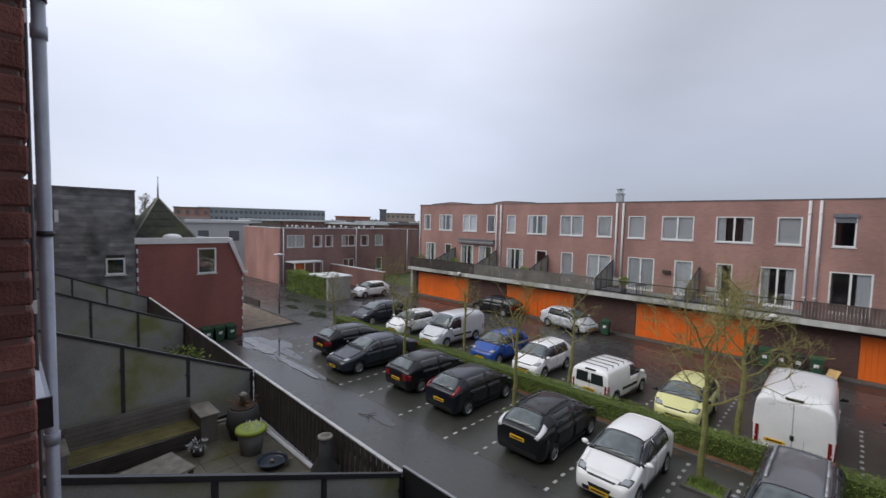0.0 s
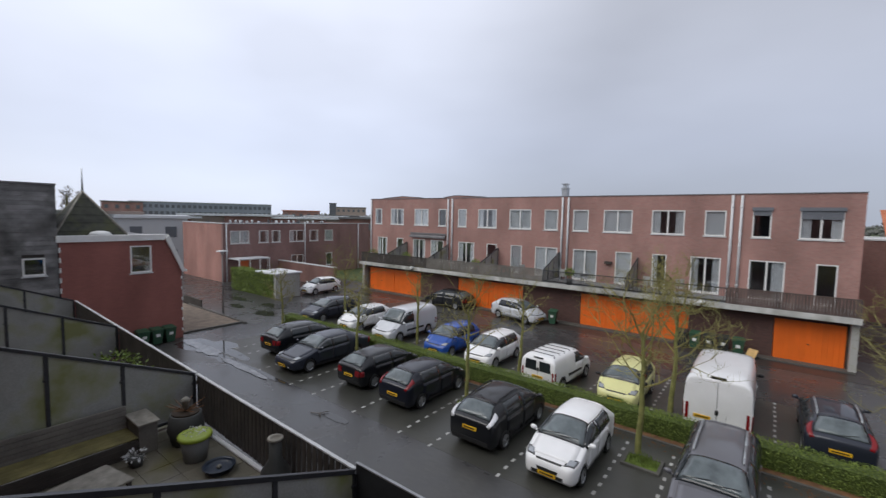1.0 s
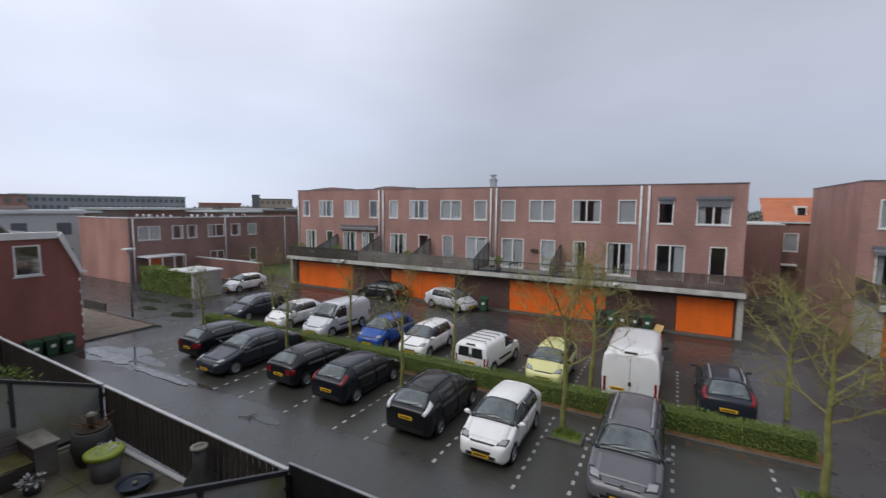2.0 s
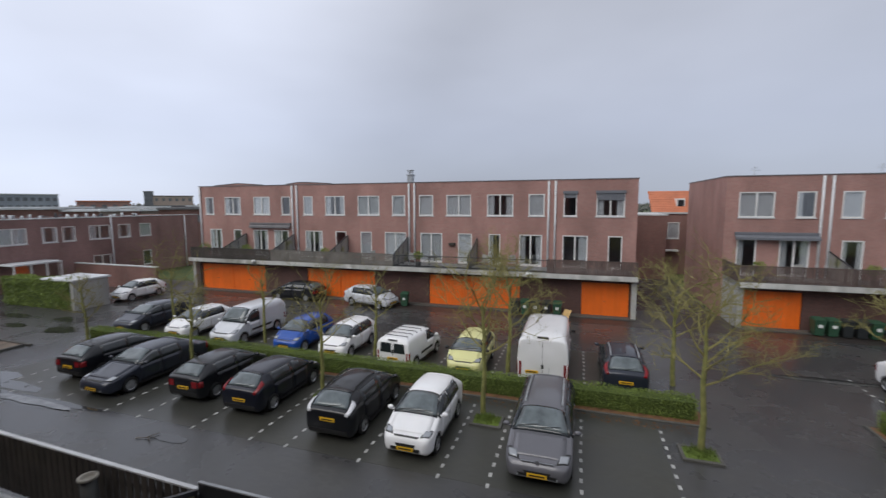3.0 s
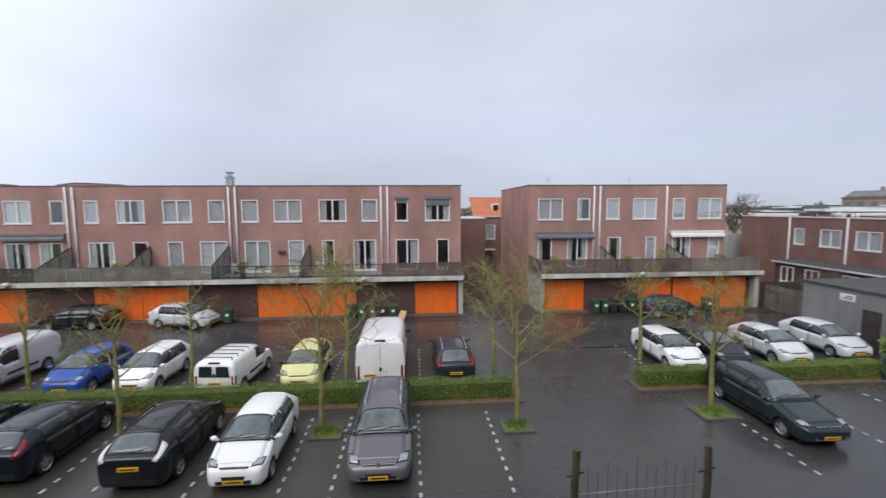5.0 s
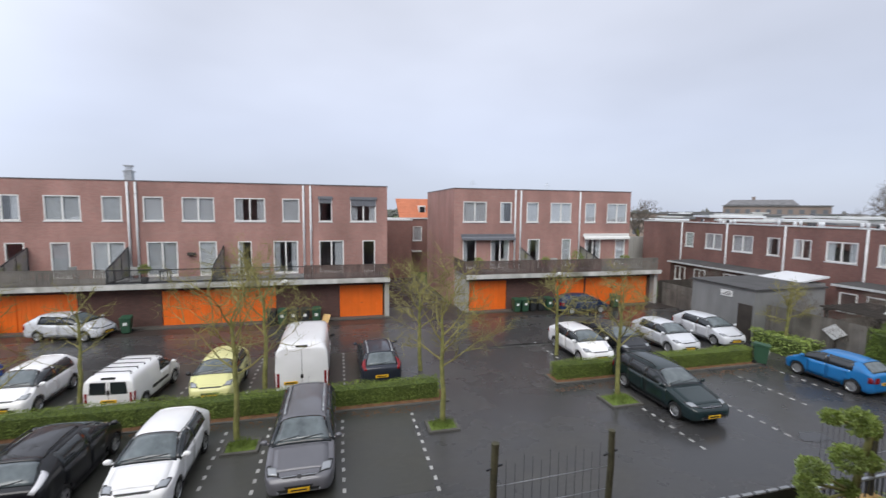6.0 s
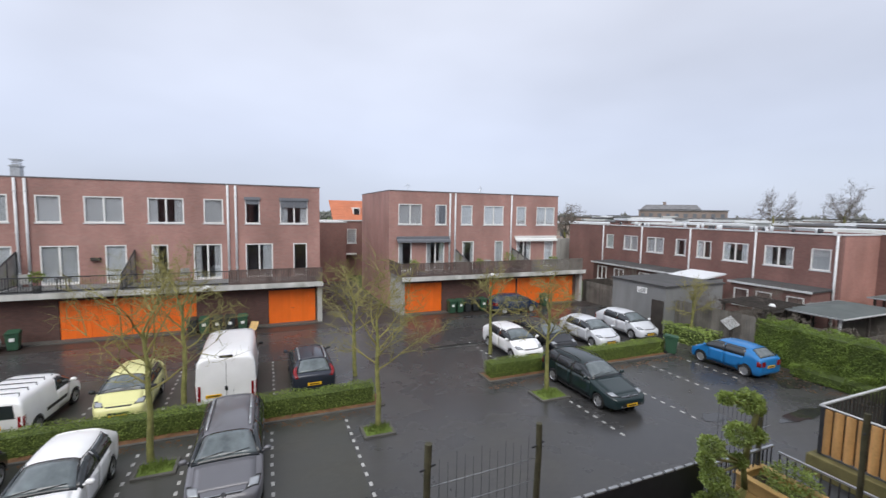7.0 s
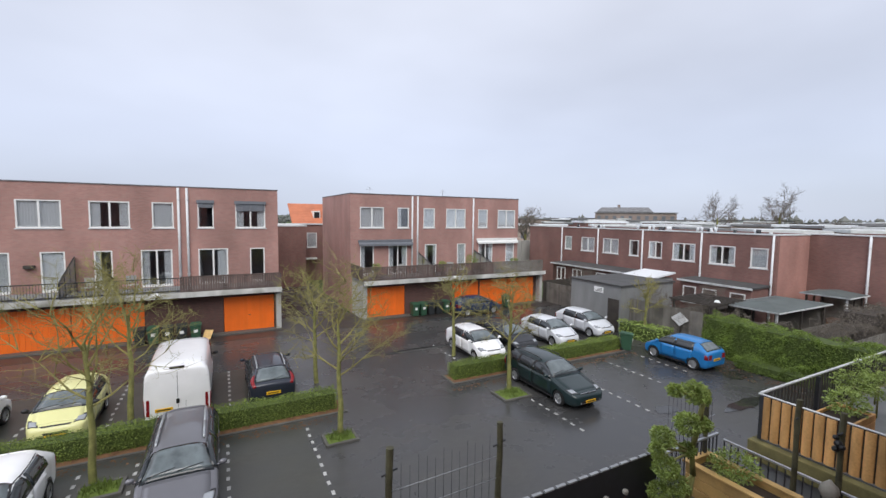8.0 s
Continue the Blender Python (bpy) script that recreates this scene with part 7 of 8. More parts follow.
def turned(bm, prof, x, y, n=20):
    """A round vessel from (radius, height) pairs."""
    rows = [[bm.verts.new((x + r * math.cos(6.2832 * i / n), y + r * math.sin(6.2832 * i / n), z)) for i in range(n)] for r, z in prof]
    for a, b in zip(rows, rows[1:]):
        for i in range(n):
            f = bm.faces.new((a[i], a[(i + 1) % n], b[(i + 1) % n], b[i]))
            f.smooth = True
    bm.faces.new(rows[0][::-1])
    bm.faces.new(rows[-1])
    return bm


def sprig(name, parent, x, y, z, rx, rz, count, leaf, material, seed, up=0.3):
    """Loose small leaves in a rounded, uneven clump."""
    rng_ = np.random.default_rng(seed)
    vs, fs = [], []
    for _ in range(count):
        d = rng_.normal(size=3)
        d /= np.linalg.norm(d)
        rr = rng_.uniform(0.55, 1.0) * (1 + 0.3 * noise.noise(Vector(d) * 2.3 + Vector((seed, 0, 0))))
        p = np.array((x, y, z)) + d * np.array((rx, rx, rz)) * rr
        a = d + rng_.normal(0, 0.6, 3)
        a /= np.linalg.norm(a)
        c = np.cross(a, rng_.normal(size=3))
        c /= np.linalg.norm(c)
        s = leaf * rng_.uniform(0.6, 1.3)
        k = len(vs)
        vs += [tuple(p), tuple(p + a * s + c * s * 0.5), tuple(p + a * s * 2), tuple(p + a * s - c * s * 0.5)]
        fs.append((k, k + 1, k + 2, k + 3))
    me = bpy.data.meshes.new(name)
    me.from_pydata(vs, [], fs)
    me.materials.append(material)
    ob = new(name, me)
    ob.parent = parent
    return ob


set_out(0.2, 0.0, -0.09)
t = thing("tub", "grey round tub with a lime green rim and pale plants", "pot")
part("body", turned(B(), ((0.2, TZ), (0.26, TZ + 0.42), (0.25, TZ + 0.43)), -8.75, 3.35), M["concrete_dark"], t)
part("rim", turned(B(), ((0.27, TZ + 0.431), (0.3, TZ + 0.44), (0.3, TZ + 0.5), (0.24, TZ + 0.505)), -8.75, 3.35), M["lime"], t)
sprig("plant", t, -8.75, 3.35, TZ + 0.55, 0.17, 0.06, 60, 0.03, M["coping"], 3)
t = thing("barrel", "dark barrel planter with twigs and a small lantern", "pot")
part("body", turned(B(), ((0.26, TZ), (0.34, TZ + 0.3), (0.3, TZ + 0.62), (0.27, TZ + 0.63)), -9.55, 3.5), M["pot"], t)
part("soil", turned(B(), ((0.26, TZ + 0.631), (0.25, TZ + 0.66)), -9.55, 3.5), M["soil"], t)
bm = B()
for k in range(14):
    a = k * 2.4
    cyl(bm, (-9.55, 3.5, TZ + 0.66), (-9.55 + 0.4 * math.cos(a), 3.5 + 0.35 * math.sin(a), TZ + 0.76 + 0.06 * (k % 3)), 0.012, 0.006, 5)
part("twigs", bm, M["leaves"], t)
part("lantern", turned(B(), ((0.06, TZ + 0.66), (0.07, TZ + 0.85), (0.1, TZ + 0.87), (0.03, TZ + 0.93)), -9.6, 3.52), M["stone"], t)
t = thing("bowl", "dark blue plastic bowl on the terrace tiles", "bowl")
part("bowl", turned(B(), ((0.2, TZ), (0.27, TZ + 0.12), (0.29, TZ + 0.125), (0.2, TZ + 0.06)), -8.0, 3.45), M["pot_blue"], t)
part("stone", turned(B(), ((0.03, TZ + 0.062), (0.05, TZ + 0.09), (0.02, TZ + 0.12)), -8.0, 3.45, 8), M["stone"], t)
set_out(0.3, 0.08, -0.05)
t = thing("garden_stove", "dark clay garden stove with a narrow neck", "stove")
part("belly", turned(B(), ((0.16, TZ), (0.26, TZ + 0.18), (0.24, TZ + 0.36), (0.11, TZ + 0.55), (0.1, TZ + 0.88)), -6.75, 3.7), M["pot"], t)
part("rim", turned(B(), ((0.1, TZ + 0.881), (0.13, TZ + 0.9), (0.13, TZ + 0.93), (0.085, TZ + 0.932), (0.08, TZ + 0.89)), -6.75, 3.7), M["stone"], t)
set_out(0.01, -0.05, -0.09)
t = thing("plant_pot", "small pot of white-leaved plants", "pot")
part("pot", turned(B(), ((0.1, TZ), (0.14, TZ + 0.16), (0.12, TZ + 0.165)), -9.15, 2.6), M["pot"], t)
sprig("plant", t, -9.15, 2.6, TZ + 0.2, 0.2, 0.06, 80, 0.04, M["coping"], 7)
t = thing("shrub", "green shrub behind the far divider", "shrub")
part("stem", cyl(B(), (-11.6, 3.2, TZ), (-11.6, 3.2, TZ + 0.5), 0.03, 0.02, 6), M["bark"], t)
sprig("leaves", t, -11.6, 3.2, TZ + 0.75, 0.45, 0.4, 500, 0.05, M["ivy"], 9)
t = thing("shrub", "yellowing shrub on the second terrace", "shrub")
part("stem", cyl(B(), (-13.2, 3.4, TZ), (-13.2, 3.4, TZ + 0.5), 0.03, 0.02, 6), M["bark"], t)
sprig("leaves", t, -13.2, 3.4, TZ + 0.7, 0.6, 0.45, 600, 0.05, M["ivy"], 19)
t = thing("garden_chair", "white plastic chair on the third terrace", "chair")
part("seat", box(B(), -17.6, -17.1, 3.0, 3.5, TZ + 0.4, TZ + 0.44, 0.01), M["white_sign"], t)
part("backrest", box(B(), -17.6, -17.55, 3.0, 3.5, TZ + 0.441, TZ + 0.95, 0.01), M["white_sign"], t)
for sx in (-17.58, -17.14):
    for sy in (3.03, 3.45):
        part("leg", box(B(), sx, sx + 0.04, sy, sy + 0.04, TZ, TZ + 0.399), M["white_sign"], t)

# own end of the terrace
set_out(0.34, -0.18, -0.2, 1.03)
t = thing("black_fence", "black sheet fence with pale clips along its top", "fence")
part("sheet", box(B(), -4.76, 6.0, TY - 0.012, TY + 0.012, TZ, 3.9), M["dark_metal"], t)
clip = mesh_of("clip", box(B(), -0.075, 0.075, -0.022, 0.022, 0, 0.022), M["cap_grey"])
part("cap", box(B(), -4.76, 2.9, TY - 0.02, TY + 0.02, 3.901, 3.92), M["cap_grey"], t)
for k in range(15):
    piece("clip", clip, t, pose(3.0 + 0.205 * k, TY, 3.901))
t = thing("shrub", "brown withered shrub in the corner of the terrace", "shrub")
part("stem", cyl(B(), (-4.1, 3.75, TZ), (-4.1, 3.75, TZ + 0.5), 0.03, 0.02, 6), M["bark"], t)
sprig("leaves", t, -4.0, 3.75, TZ + 0.62, 0.3, 0.32, 300, 0.04, M["leaves"], 12)


def post(x, y, z1, r=0.038, label="mossy wooden post rising from the terrace"):
    t = thing("post", label, "post", "terrace posts")
    bm = B()
    n = 7
    p = Vector((x, y, TZ))
    rng_ = random.Random(int(x * 100))
    for i in range(n):
        q = Vector((x + rng_.uniform(-0.012, 0.012), y + rng_.uniform(-0.012, 0.012), lerp(TZ, z1, i / (n - 1))))
        ring = [bm.verts.new((q.x + rk * math.cos(0.698 * j), q.y + rk * math.sin(0.698 * j), q.z)) for rk in (r * rng_.uniform(0.9, 1.1),) for j in range(9)]
        if i:
            for j in range(9):
                bm.faces.new((last[j], last[(j + 1) % 9], ring[(j + 1) % 9], ring[j]))
        last = ring
    bm.faces.new(last)
    part("stake", bm, M["wood_post"], t)
    part("tie", cyl(B(), (x - 0.09, y - 0.01, z1 - 0.28), (x + 0.09, y + 0.01, z1 - 0.25), 0.012, sides=6), M["dark_metal"], t)


for x, y, z in ((1.55, TY - 0.08, 5.1), (2.94, TY - 0.08, 5.08), (7.3, TY + 0.02, 4.62), (7.6, 2.87, 4.87), (7.6, 2.36, 4.88)):
    post(x, y, z)


def wires(label, x0, x1, y, z0, z1, step, bars_z, y1=None):
    t = thing("wire_trellis", label, "trellis")
    n = int(abs(x1 - x0) / step)
    for i in range(1, n):
        x = lerp(x0, x1, i / n)
        part("rod", cyl(B(), (x, y, z0), (x, y, z1 - 0.1 * (i % 3) * 0.5), 0.0035, sides=5), M["dark_metal"], t)
    for z in bars_z:
        part("wire", cyl(B(), (x0, y, z), (x1, y, z + 0.04), 0.004, sides=5), M["steel"], t)


wires("thin wire trellis strung between two posts", 1.58, 2.91, TY - 0.08, 3.0, 4.95, 0.1, (4.35, 4.62))
wires("thin wire trellis beside the clipped shrub", 6.2, 7.6, TY + 0.05, 3.0, 4.75, 0.1, (4.1,))


def bar_rail(label, x0, y0, x1, y1, z0, z1):
    t = thing("railing", label, "railing")
    d = Vector((x1 - x0, y1 - y0, 0))
    n = int(d.length / 0.11)
    for i in range(n + 1):
        p = Vector((x0, y0, 0)) + d * (i / n)
        part("bar", box(B(), p.x - 0.008, p.x + 0.008, p.y - 0.008, p.y + 0.008, z0, z1), M["dark_metal"], t)
    part("handrail", box(B(), min(x0, x1) - 0.02, max(x0, x1) + 0.02, min(y0, y1) - 0.02, max(y0, y1) + 0.02, z1 + 0.001, z1 + 0.03), M["steel"], t)


bar_rail("dark steel bar railing at the terrace end", 6.05, TY, 7.6, TY, TZ, 3.8)
bar_rail("dark steel bar railing along the terrace side", 7.65, 3.9, 7.65, 0.2, TZ, 3.72)

# cloud-pruned shrub and planter
t = thing("topiary", "cloud-pruned evergreen shrub in a dark pot", "shrub")
part("pot", turned(B(), ((0.24, TZ), (0.32, TZ + 0.4), (0.28, TZ + 0.41)), 6.25, 3.65), M["pot"], t)
trunk = [(6.25, 3.65, 3.1), (6.4, 3.66, 3.6), (6.3, 3.64, 4.0), (6.5, 3.68, 4.4), (6.6, 3.68, 4.75)]
bm = B()
for a, b in zip(trunk, trunk[1:]):
    cyl(bm, a, b, 0.045, 0.035, 8)
CLOUDS = [(6.29, 4.93, 0.16), (5.88, 5.02, 0.09), (6.64, 4.73, 0.1), (6.16, 4.47, 0.17), (6.58, 4.35, 0.12), (5.72, 4.32, 0.15), (5.67, 3.94, 0.16), (6.25, 4.03, 0.1), (6.06, 3.5, 0.18), (5.47, 4.25, 0.09), (5.62, 3.54, 0.14), (6.52, 4.88, 0.1)]
for x, z, r in CLOUDS:
    near = min(trunk, key=lambda p: (p[0] - x) ** 2 + (p[2] - z) ** 2)
    cyl(bm, near, (x, 3.68, z), 0.022, 0.012, 6)
part("trunk", bm, M["bark"], t)
for i, (x, z, r) in enumerate(CLOUDS):
    sprig("foliage", t, x, 3.68 + 0.05 * (i % 3 - 1), z, r * 1.12, r * 0.95, int(9000 * r), 0.021, M["bush"], 30 + i)
t = thing("planter", "long new pine planter box filled with soil", "planter")
for k in range(4):
    z = TZ + 0.05 + 0.18 * k
    part("plank", box(B(), 6.78, 6.82, 2.7, 4.02, z, z + 0.172, 0.006), M["wood_pale"], t)
    part("plank", box(B(), 7.33, 7.37, 2.7, 4.02, z, z + 0.172, 0.006), M["wood_pale"], t)
    part("plank", box(B(), 6.822, 7.328, 3.98, 4.02, z, z + 0.172, 0.006), M["wood_pale"], t)
    part("plank", box(B(), 6.822, 7.328, 2.7, 2.74, z, z + 0.172, 0.006), M["wood_pale"], t)
part("rim", box(B(), 6.74, 6.86, 2.66, 4.06, TZ + 0.765, TZ + 0.8, 0.006), M["wood_pale"], t)
part("rim", box(B(), 7.29, 7.41, 2.66, 4.06, TZ + 0.765, TZ + 0.8, 0.006), M["wood_pale"], t)
part("rim", box(B(), 6.862, 7.288, 3.95, 4.06, TZ + 0.765, TZ + 0.8, 0.006), M["wood_pale"], t)
part("soil", box(B(), 6.83, 7.32, 2.75, 3.97, TZ + 0.1, TZ + 0.66), M["soil"], t)
t = thing("shrub", "low evergreen shrub growing in the planter", "shrub")
part("stem", cyl(B(), (7.12, 3.45, TZ + 0.66), (7.12, 3.45, TZ + 0.85), 0.02, 0.015, 6), M["bark"], t)
sprig("leaves", t, 7.12, 3.45, TZ + 0.92, 0.36, 0.2, 1500, 0.022, M["bush"], 55)
t = thing("dry_flowers", "withered pale flower heads on thin stalks", "plant")
rng = random.Random(9)
bm, heads = B(), []
for k in range(16):
    x, y, z = 4.35 + rng.uniform(-0.9, 0.9), 3.55 + rng.uniform(-0.2, 0.2), 3.85 + rng.uniform(-0.2, 0.15)
    cyl(bm, (x + rng.uniform(-0.1, 0.1), y, TZ), (x, y, z), 0.006, 0.004, 5)
    heads.append((x, y, z))
part("stalks", bm, M["leaves"], t)
bm = B()
for x, y, z in heads[:9]:
    bmesh.ops.create_icosphere(bm, subdivisions=1, radius=0.045, matrix=Matrix.Translation((x, y, z)))
part("flower_heads", bm, M["stone"], t)
t = thing("finial", "round weathered stone ornament on a post", "ornament")
part("ball", turned(B(), ((0.04, TZ), (0.04, 3.62), (0.08, 3.66), (0.115, 3.74), (0.1, 3.82), (0.04, 3.88), (0.02, 3.91)), 7.5, 2.42), M["stone"], t)
t = thing("iron_ornament", "small black iron ornament hung on a post", "ornament")
bm = B()
for dx, dz, r in ((0, 0, 0.05), (0.04, 0.07, 0.035), (-0.05, -0.03, 0.04), (0.03, -0.09, 0.045), (0.0, 0.13, 0.02)):
    bmesh.ops.create_icosphere(bm, subdivisions=2, radius=r, matrix=Matrix.Translation((7.54 + dx * 0.4, 2.38 + dx, 4.45 + dz)))
part("figure", bm, M["black"], t, smooth=True)

# neighbouring terrace
set_out(0.3, -0.1, -0.13, 1.03)
NX, NZ = 9.1, 3.3
t = thing("terrace", "raised neighbouring terrace on a mossy beam", "terrace", kind="structure")
part("slab", box(B(), NX + 0.06, 24, 0.03, 3.95, 2.5, NZ - 0.02), M["concrete_dark"], t)
part("beam", box(B(), NX - 0.12, NX + 0.055, 0.05, 4.1, 2.9, 3.26, 0.015), M["wood_moss"], t)
part("beam", box(B(), NX + 0.056, 24, 3.952, 4.1, 2.9, 3.26, 0.015), M["wood_moss"], t)
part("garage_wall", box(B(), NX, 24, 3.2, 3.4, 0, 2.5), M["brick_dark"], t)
part("own_wall", box(B(), 9.05, 24, -0.28, 0.02, 0, 9.1), M["brick_brown"], t)
t = thing("larch_fence", "new orange larch board fence on the neighbouring terrace", "fence")
bm = B()
arc = [(-0.010 - 0.030 * math.cos(math.pi / 2 * j / 4), 0.067 * j / 4) for j in range(-4, 5)]
rows_ = [[bm.verts.new((x_, y_, z_)) for x_, y_ in arc + [(0.012, 0.067), (0.012, -0.067)]] for z_ in (0.0, 0.8)]
for j in range(len(rows_[0])):
    j1 = (j + 1) % len(rows_[0])
    bm.faces.new((rows_[0][j], rows_[1][j], rows_[1][j1], rows_[0][j1]))
bm.faces.new(rows_[1])
bm.faces.new(rows_[0][::-1])
bmesh.ops.recalc_face_normals(bm, faces=bm.faces[:])
board = mesh_of("board", bm, M["wood_new"])
for k in range(24):
    piece("board", board, t, pose(NX, 3.88 - 0.162 * k, NZ + 0.03))
backing = part("backing", box(B(), NX + 0.016, NX + 0.03, 0.05, 3.98, NZ + 0.03, NZ + 0.84), M["wood_dark"], t)
part("cap", box(B(), NX - 0.02, NX + 0.025, 0.05, 4.015, NZ + 0.855, NZ + 0.872), M["coping"], t, "pale metal cap")
front = mesh_of("board", box(B(), -0.024, 0.024, -0.012, 0.012, 0, 0.8, 0.004), M["wood_dark"])
for k in range(90):
    piece("board", front, t, pose(NX + 0.16 + 0.13 * k, 3.99, NZ + 0.03))
part("cap", box(B(), NX + 0.036, NX + 12, 3.965, 4.015, NZ + 0.86, NZ + 0.885), M["coping"], t)
for x in (NX, 11.3, 13.5):
    part("post", box(B(), x - 0.035, x + 0.035, 3.91, 3.975, NZ, NZ + 0.85), M["dark_metal"], t)
t = thing("planter", "square orange wooden planter on the neighbouring terrace", "planter")
for k in range(3):
    z = NZ + 0.02 + 0.14 * k
    for x0, x1, y0, y1 in ((10.2, 10.24, 3.0, 3.6), (11.2, 11.24, 3.0, 3.6), (10.242, 11.198, 3.0, 3.04), (10.242, 11.198, 3.56, 3.6)):
        part("plank", box(B(), x0, x1, y0, y1, z, z + 0.135, 0.004), M["wood_new"], t)
part("soil", box(B(), 10.242, 11.198, 3.042, 3.558, NZ, NZ + 0.38), M["soil"], t)
for x, y, z, r, s in ((10.8, 3.3, 3.95, 0.34, 61), (11.7, 3.5, 4.1, 0.36, 62), (10.0, 3.5, 3.6, 0.26, 63), (9.65, 3.1, 3.52, 0.2, 64), (12.3, 3.3, 4.0, 0.4, 65), (13.2, 3.6, 4.15, 0.45, 66)):
    t = thing("shrub", "yellow-green leafy shrub on the neighbouring terrace", "shrub")
    part("stem", cyl(B(), (x, y, NZ + 0.0), (x, y, z), 0.02, 0.012, 6), M["bark"], t)
    sprig("leaves", t, x, y, z, r, r * 0.7, 1100, 0.028, M["bush"], s)
for x, y, r in ((11.0, 2.3, 0.14), (11.5, 2.6, 0.18), (10.6, 2.5, 0.12)):
    t = thing("plant_pot", "small terracotta pot on the neighbouring terrace", "pot")
    part("pot", turned(B(), ((r * 0.7, NZ), (r, NZ + r * 1.6), (r * 1.1, NZ + r * 1.62), (r * 1.1, NZ + r * 1.9), (r * 0.9, NZ + r * 1.9)), x, y), M["orange_tile"], t)
    part("soil", turned(B(), ((r * 0.9, NZ + r * 1.902), (r * 0.8, NZ + r * 1.93)), x, y), M["soil"], t)

# ---- distance ----
set_out()
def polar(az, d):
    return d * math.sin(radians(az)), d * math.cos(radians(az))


def far_block(label, az, d, w, deep, h, material, roof, rows=2, turn=0.0, step=2.6):
    """A distant flat-roofed building with its rows of windows."""
    x, y = polar(az, d)
    t = thing("distant_building", label, "building", "distant buildings", pose(x, y, 0, 0, 0, turn - az))
    part("wall", box(B(), -w / 2, w / 2, 0, deep, 0, h), material, t)
    part("roof", box(B(), -w / 2 - 0.3, w / 2 + 0.3, -0.3, deep + 0.3, h, h + 0.35), roof, t)
    n = max(1, int(w / step))
    me = mesh_of("window", box(B(), -0.6, 0.6, -0.05, 0.02, 0, 1.3), M["far_pane"])
    for r in range(rows):
        for i in range(n):
            piece("window", me, t, pose(-w / 2 + (i + 0.5) * w / n, 0, h - 2.3 - 2.8 * r))
    return t


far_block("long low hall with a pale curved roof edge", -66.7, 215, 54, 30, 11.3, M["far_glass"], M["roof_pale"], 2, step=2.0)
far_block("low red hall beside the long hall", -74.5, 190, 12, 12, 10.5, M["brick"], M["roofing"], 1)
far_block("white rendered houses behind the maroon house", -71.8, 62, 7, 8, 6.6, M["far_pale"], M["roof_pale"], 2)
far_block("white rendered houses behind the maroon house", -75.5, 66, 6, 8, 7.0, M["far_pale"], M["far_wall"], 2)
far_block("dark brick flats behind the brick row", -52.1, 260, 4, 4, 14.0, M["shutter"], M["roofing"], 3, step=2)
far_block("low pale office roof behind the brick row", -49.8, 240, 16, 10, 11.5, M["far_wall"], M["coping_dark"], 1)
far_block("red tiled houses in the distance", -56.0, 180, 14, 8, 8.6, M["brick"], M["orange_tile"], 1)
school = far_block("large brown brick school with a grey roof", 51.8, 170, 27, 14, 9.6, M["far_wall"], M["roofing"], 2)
part("upper_roof", prism(B(), [(-13.0, 0.2, 9.96), (6.0, 0.2, 9.96), (4.5, 3.0, 11.6), (-11.5, 3.0, 11.6)], 0.2, 0.3), M["roofing"], school)
part("roof_ridge", box(B(), -11.5, 4.5, 3.0, 9.0, 9.96, 11.55), M["roofing"], school)
part("chimney", box(B(), -6.0, -5.0, 4.0, 5.0, 11.56, 12.8), M["far_wall"], school)
rng = random.Random(21)
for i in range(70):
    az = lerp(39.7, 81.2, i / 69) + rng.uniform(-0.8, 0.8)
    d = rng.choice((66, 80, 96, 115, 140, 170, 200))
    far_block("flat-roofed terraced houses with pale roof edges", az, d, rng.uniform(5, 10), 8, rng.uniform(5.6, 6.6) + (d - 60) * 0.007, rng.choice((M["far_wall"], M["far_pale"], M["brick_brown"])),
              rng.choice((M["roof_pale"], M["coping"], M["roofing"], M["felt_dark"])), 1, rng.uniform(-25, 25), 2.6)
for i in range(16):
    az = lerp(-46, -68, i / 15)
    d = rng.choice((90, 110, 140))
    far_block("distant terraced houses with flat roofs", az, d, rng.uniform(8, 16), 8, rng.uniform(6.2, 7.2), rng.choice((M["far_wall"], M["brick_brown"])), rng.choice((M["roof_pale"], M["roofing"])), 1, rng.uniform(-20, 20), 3)
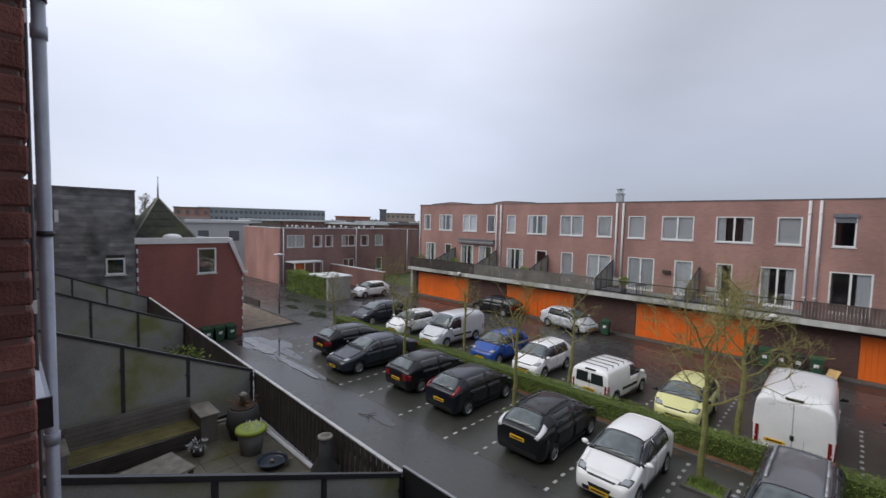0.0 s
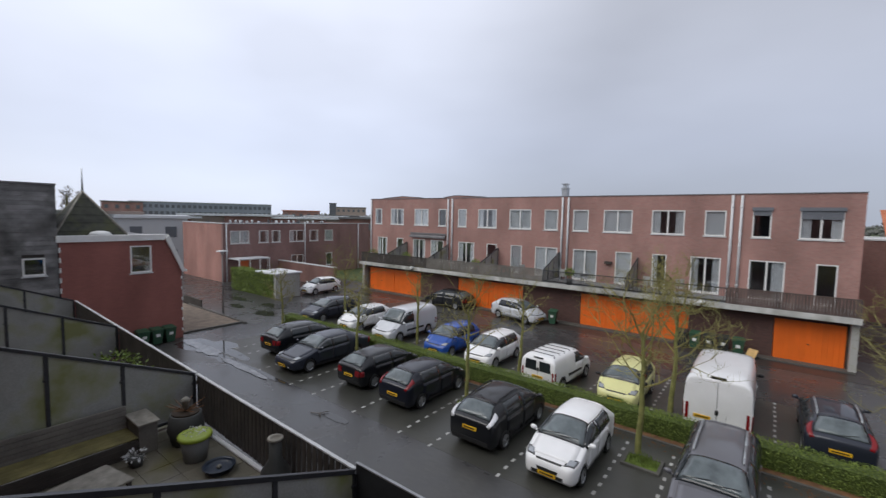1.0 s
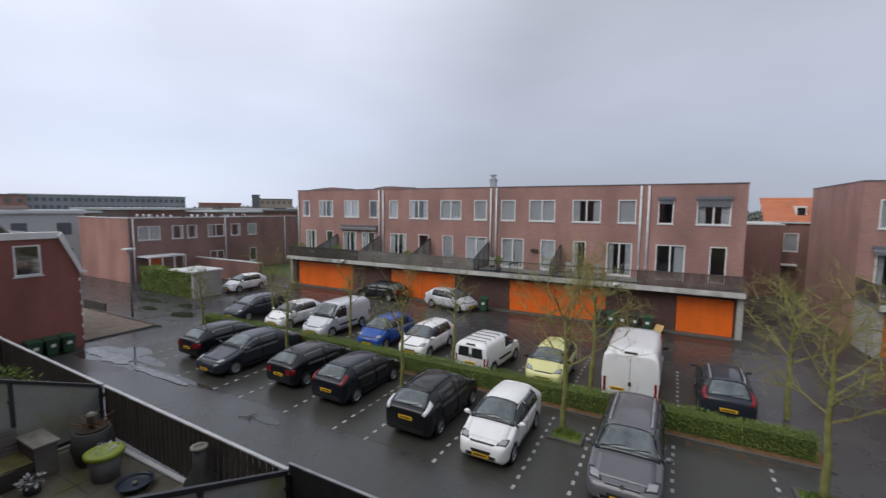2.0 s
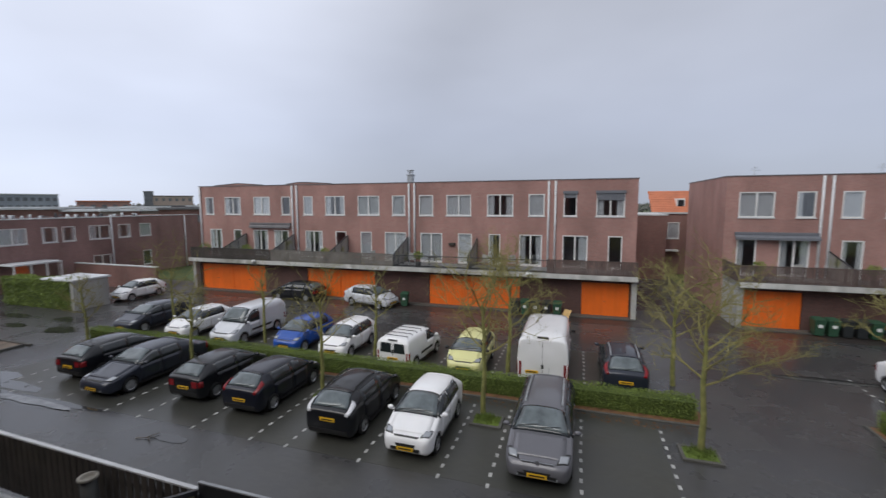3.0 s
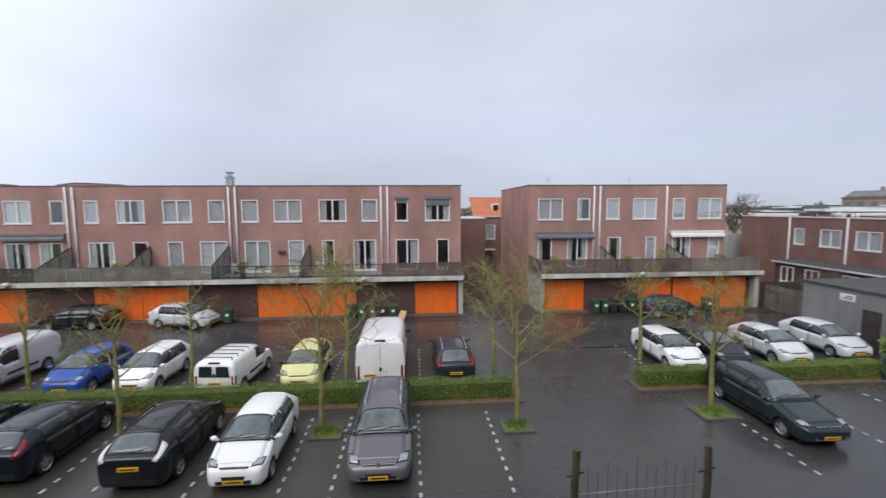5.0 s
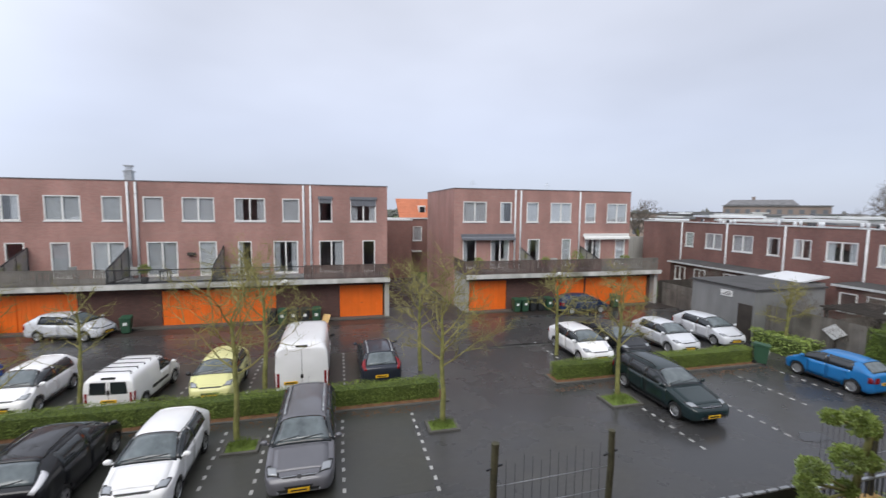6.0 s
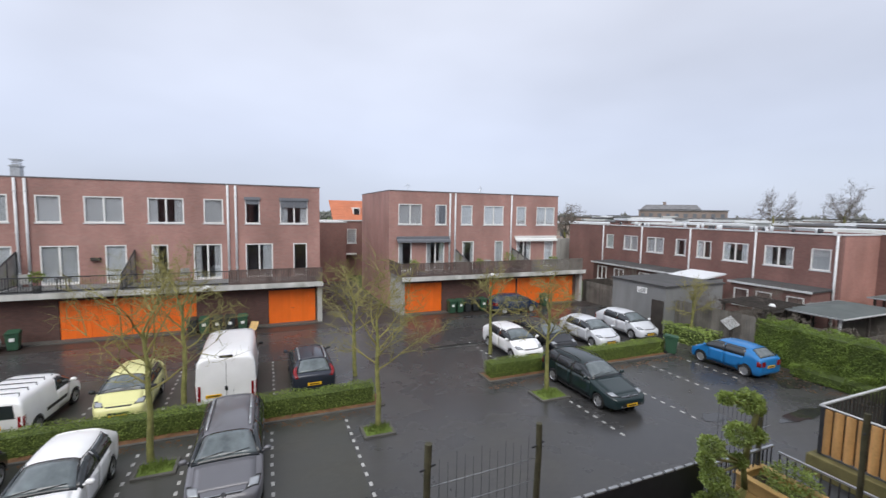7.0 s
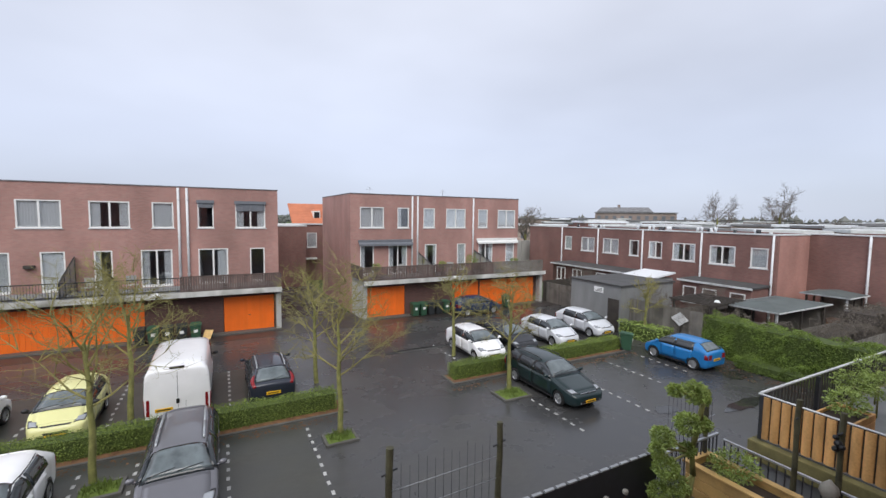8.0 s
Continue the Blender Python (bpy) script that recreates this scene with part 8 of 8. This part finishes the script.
# small roof vents on the nearer flat roofs
for b, x0, x1, y0, y1, z in ((house_e, -55, -46.6, 22.5, 41, 6.15), (house_c, 35, 42, 16, 40, 6.3)):
    for k in range(26):
        x, y = rng.uniform(x0, x1), rng.uniform(y0, y1)
        part("roof_vent", cyl(B(), (x, y, z), (x, y, z + rng.uniform(0.25, 0.5)), 0.12, 0.12, 8), M["roof_pale"] if k % 3 else M["dark_metal"], b)


def far_woods(label, az0, az1, d, h, count, seed, material):
    """A ragged line of distant bare woods: many small upright clumps."""
    rg = random.Random(seed)
    vs, fs = [], []
    for _ in range(count):
        az = rg.uniform(az0, az1)
        dd = d * rg.uniform(0.9, 1.15)
        x, y = polar(az, dd)
        hh = h * rg.uniform(0.5, 1.0) * (0.8 + 0.4 * noise.noise(Vector((az * 0.5, seed, 0))))
        for _ in range(9):
            r = hh * rg.uniform(0.08, 0.2)
            c = Vector((x + rg.gauss(0, hh * 0.3), y + rg.gauss(0, hh * 0.3), hh * rg.uniform(0.25, 0.95)))
            k = len(vs)
            for q in ((1, 0, 0), (0, 1, 0), (-1, 0, 0), (0, -1, 0), (0, 0, 1.3), (0, 0, -1.6)):
                vs.append(tuple(c + Vector(q) * r * rg.uniform(0.6, 1.3)))
            for a, b_, c_ in ((0, 1, 4), (1, 2, 4), (2, 3, 4), (3, 0, 4), (1, 0, 5), (2, 1, 5), (3, 2, 5), (0, 3, 5)):
                fs.append((k + a, k + b_, k + c_))
    me = bpy.data.meshes.new("far_woods")
    me.from_pydata(vs, [], fs)
    me.materials.append(material)
    tagged(new("far_woods", me), label, "woods", kind="stuff")


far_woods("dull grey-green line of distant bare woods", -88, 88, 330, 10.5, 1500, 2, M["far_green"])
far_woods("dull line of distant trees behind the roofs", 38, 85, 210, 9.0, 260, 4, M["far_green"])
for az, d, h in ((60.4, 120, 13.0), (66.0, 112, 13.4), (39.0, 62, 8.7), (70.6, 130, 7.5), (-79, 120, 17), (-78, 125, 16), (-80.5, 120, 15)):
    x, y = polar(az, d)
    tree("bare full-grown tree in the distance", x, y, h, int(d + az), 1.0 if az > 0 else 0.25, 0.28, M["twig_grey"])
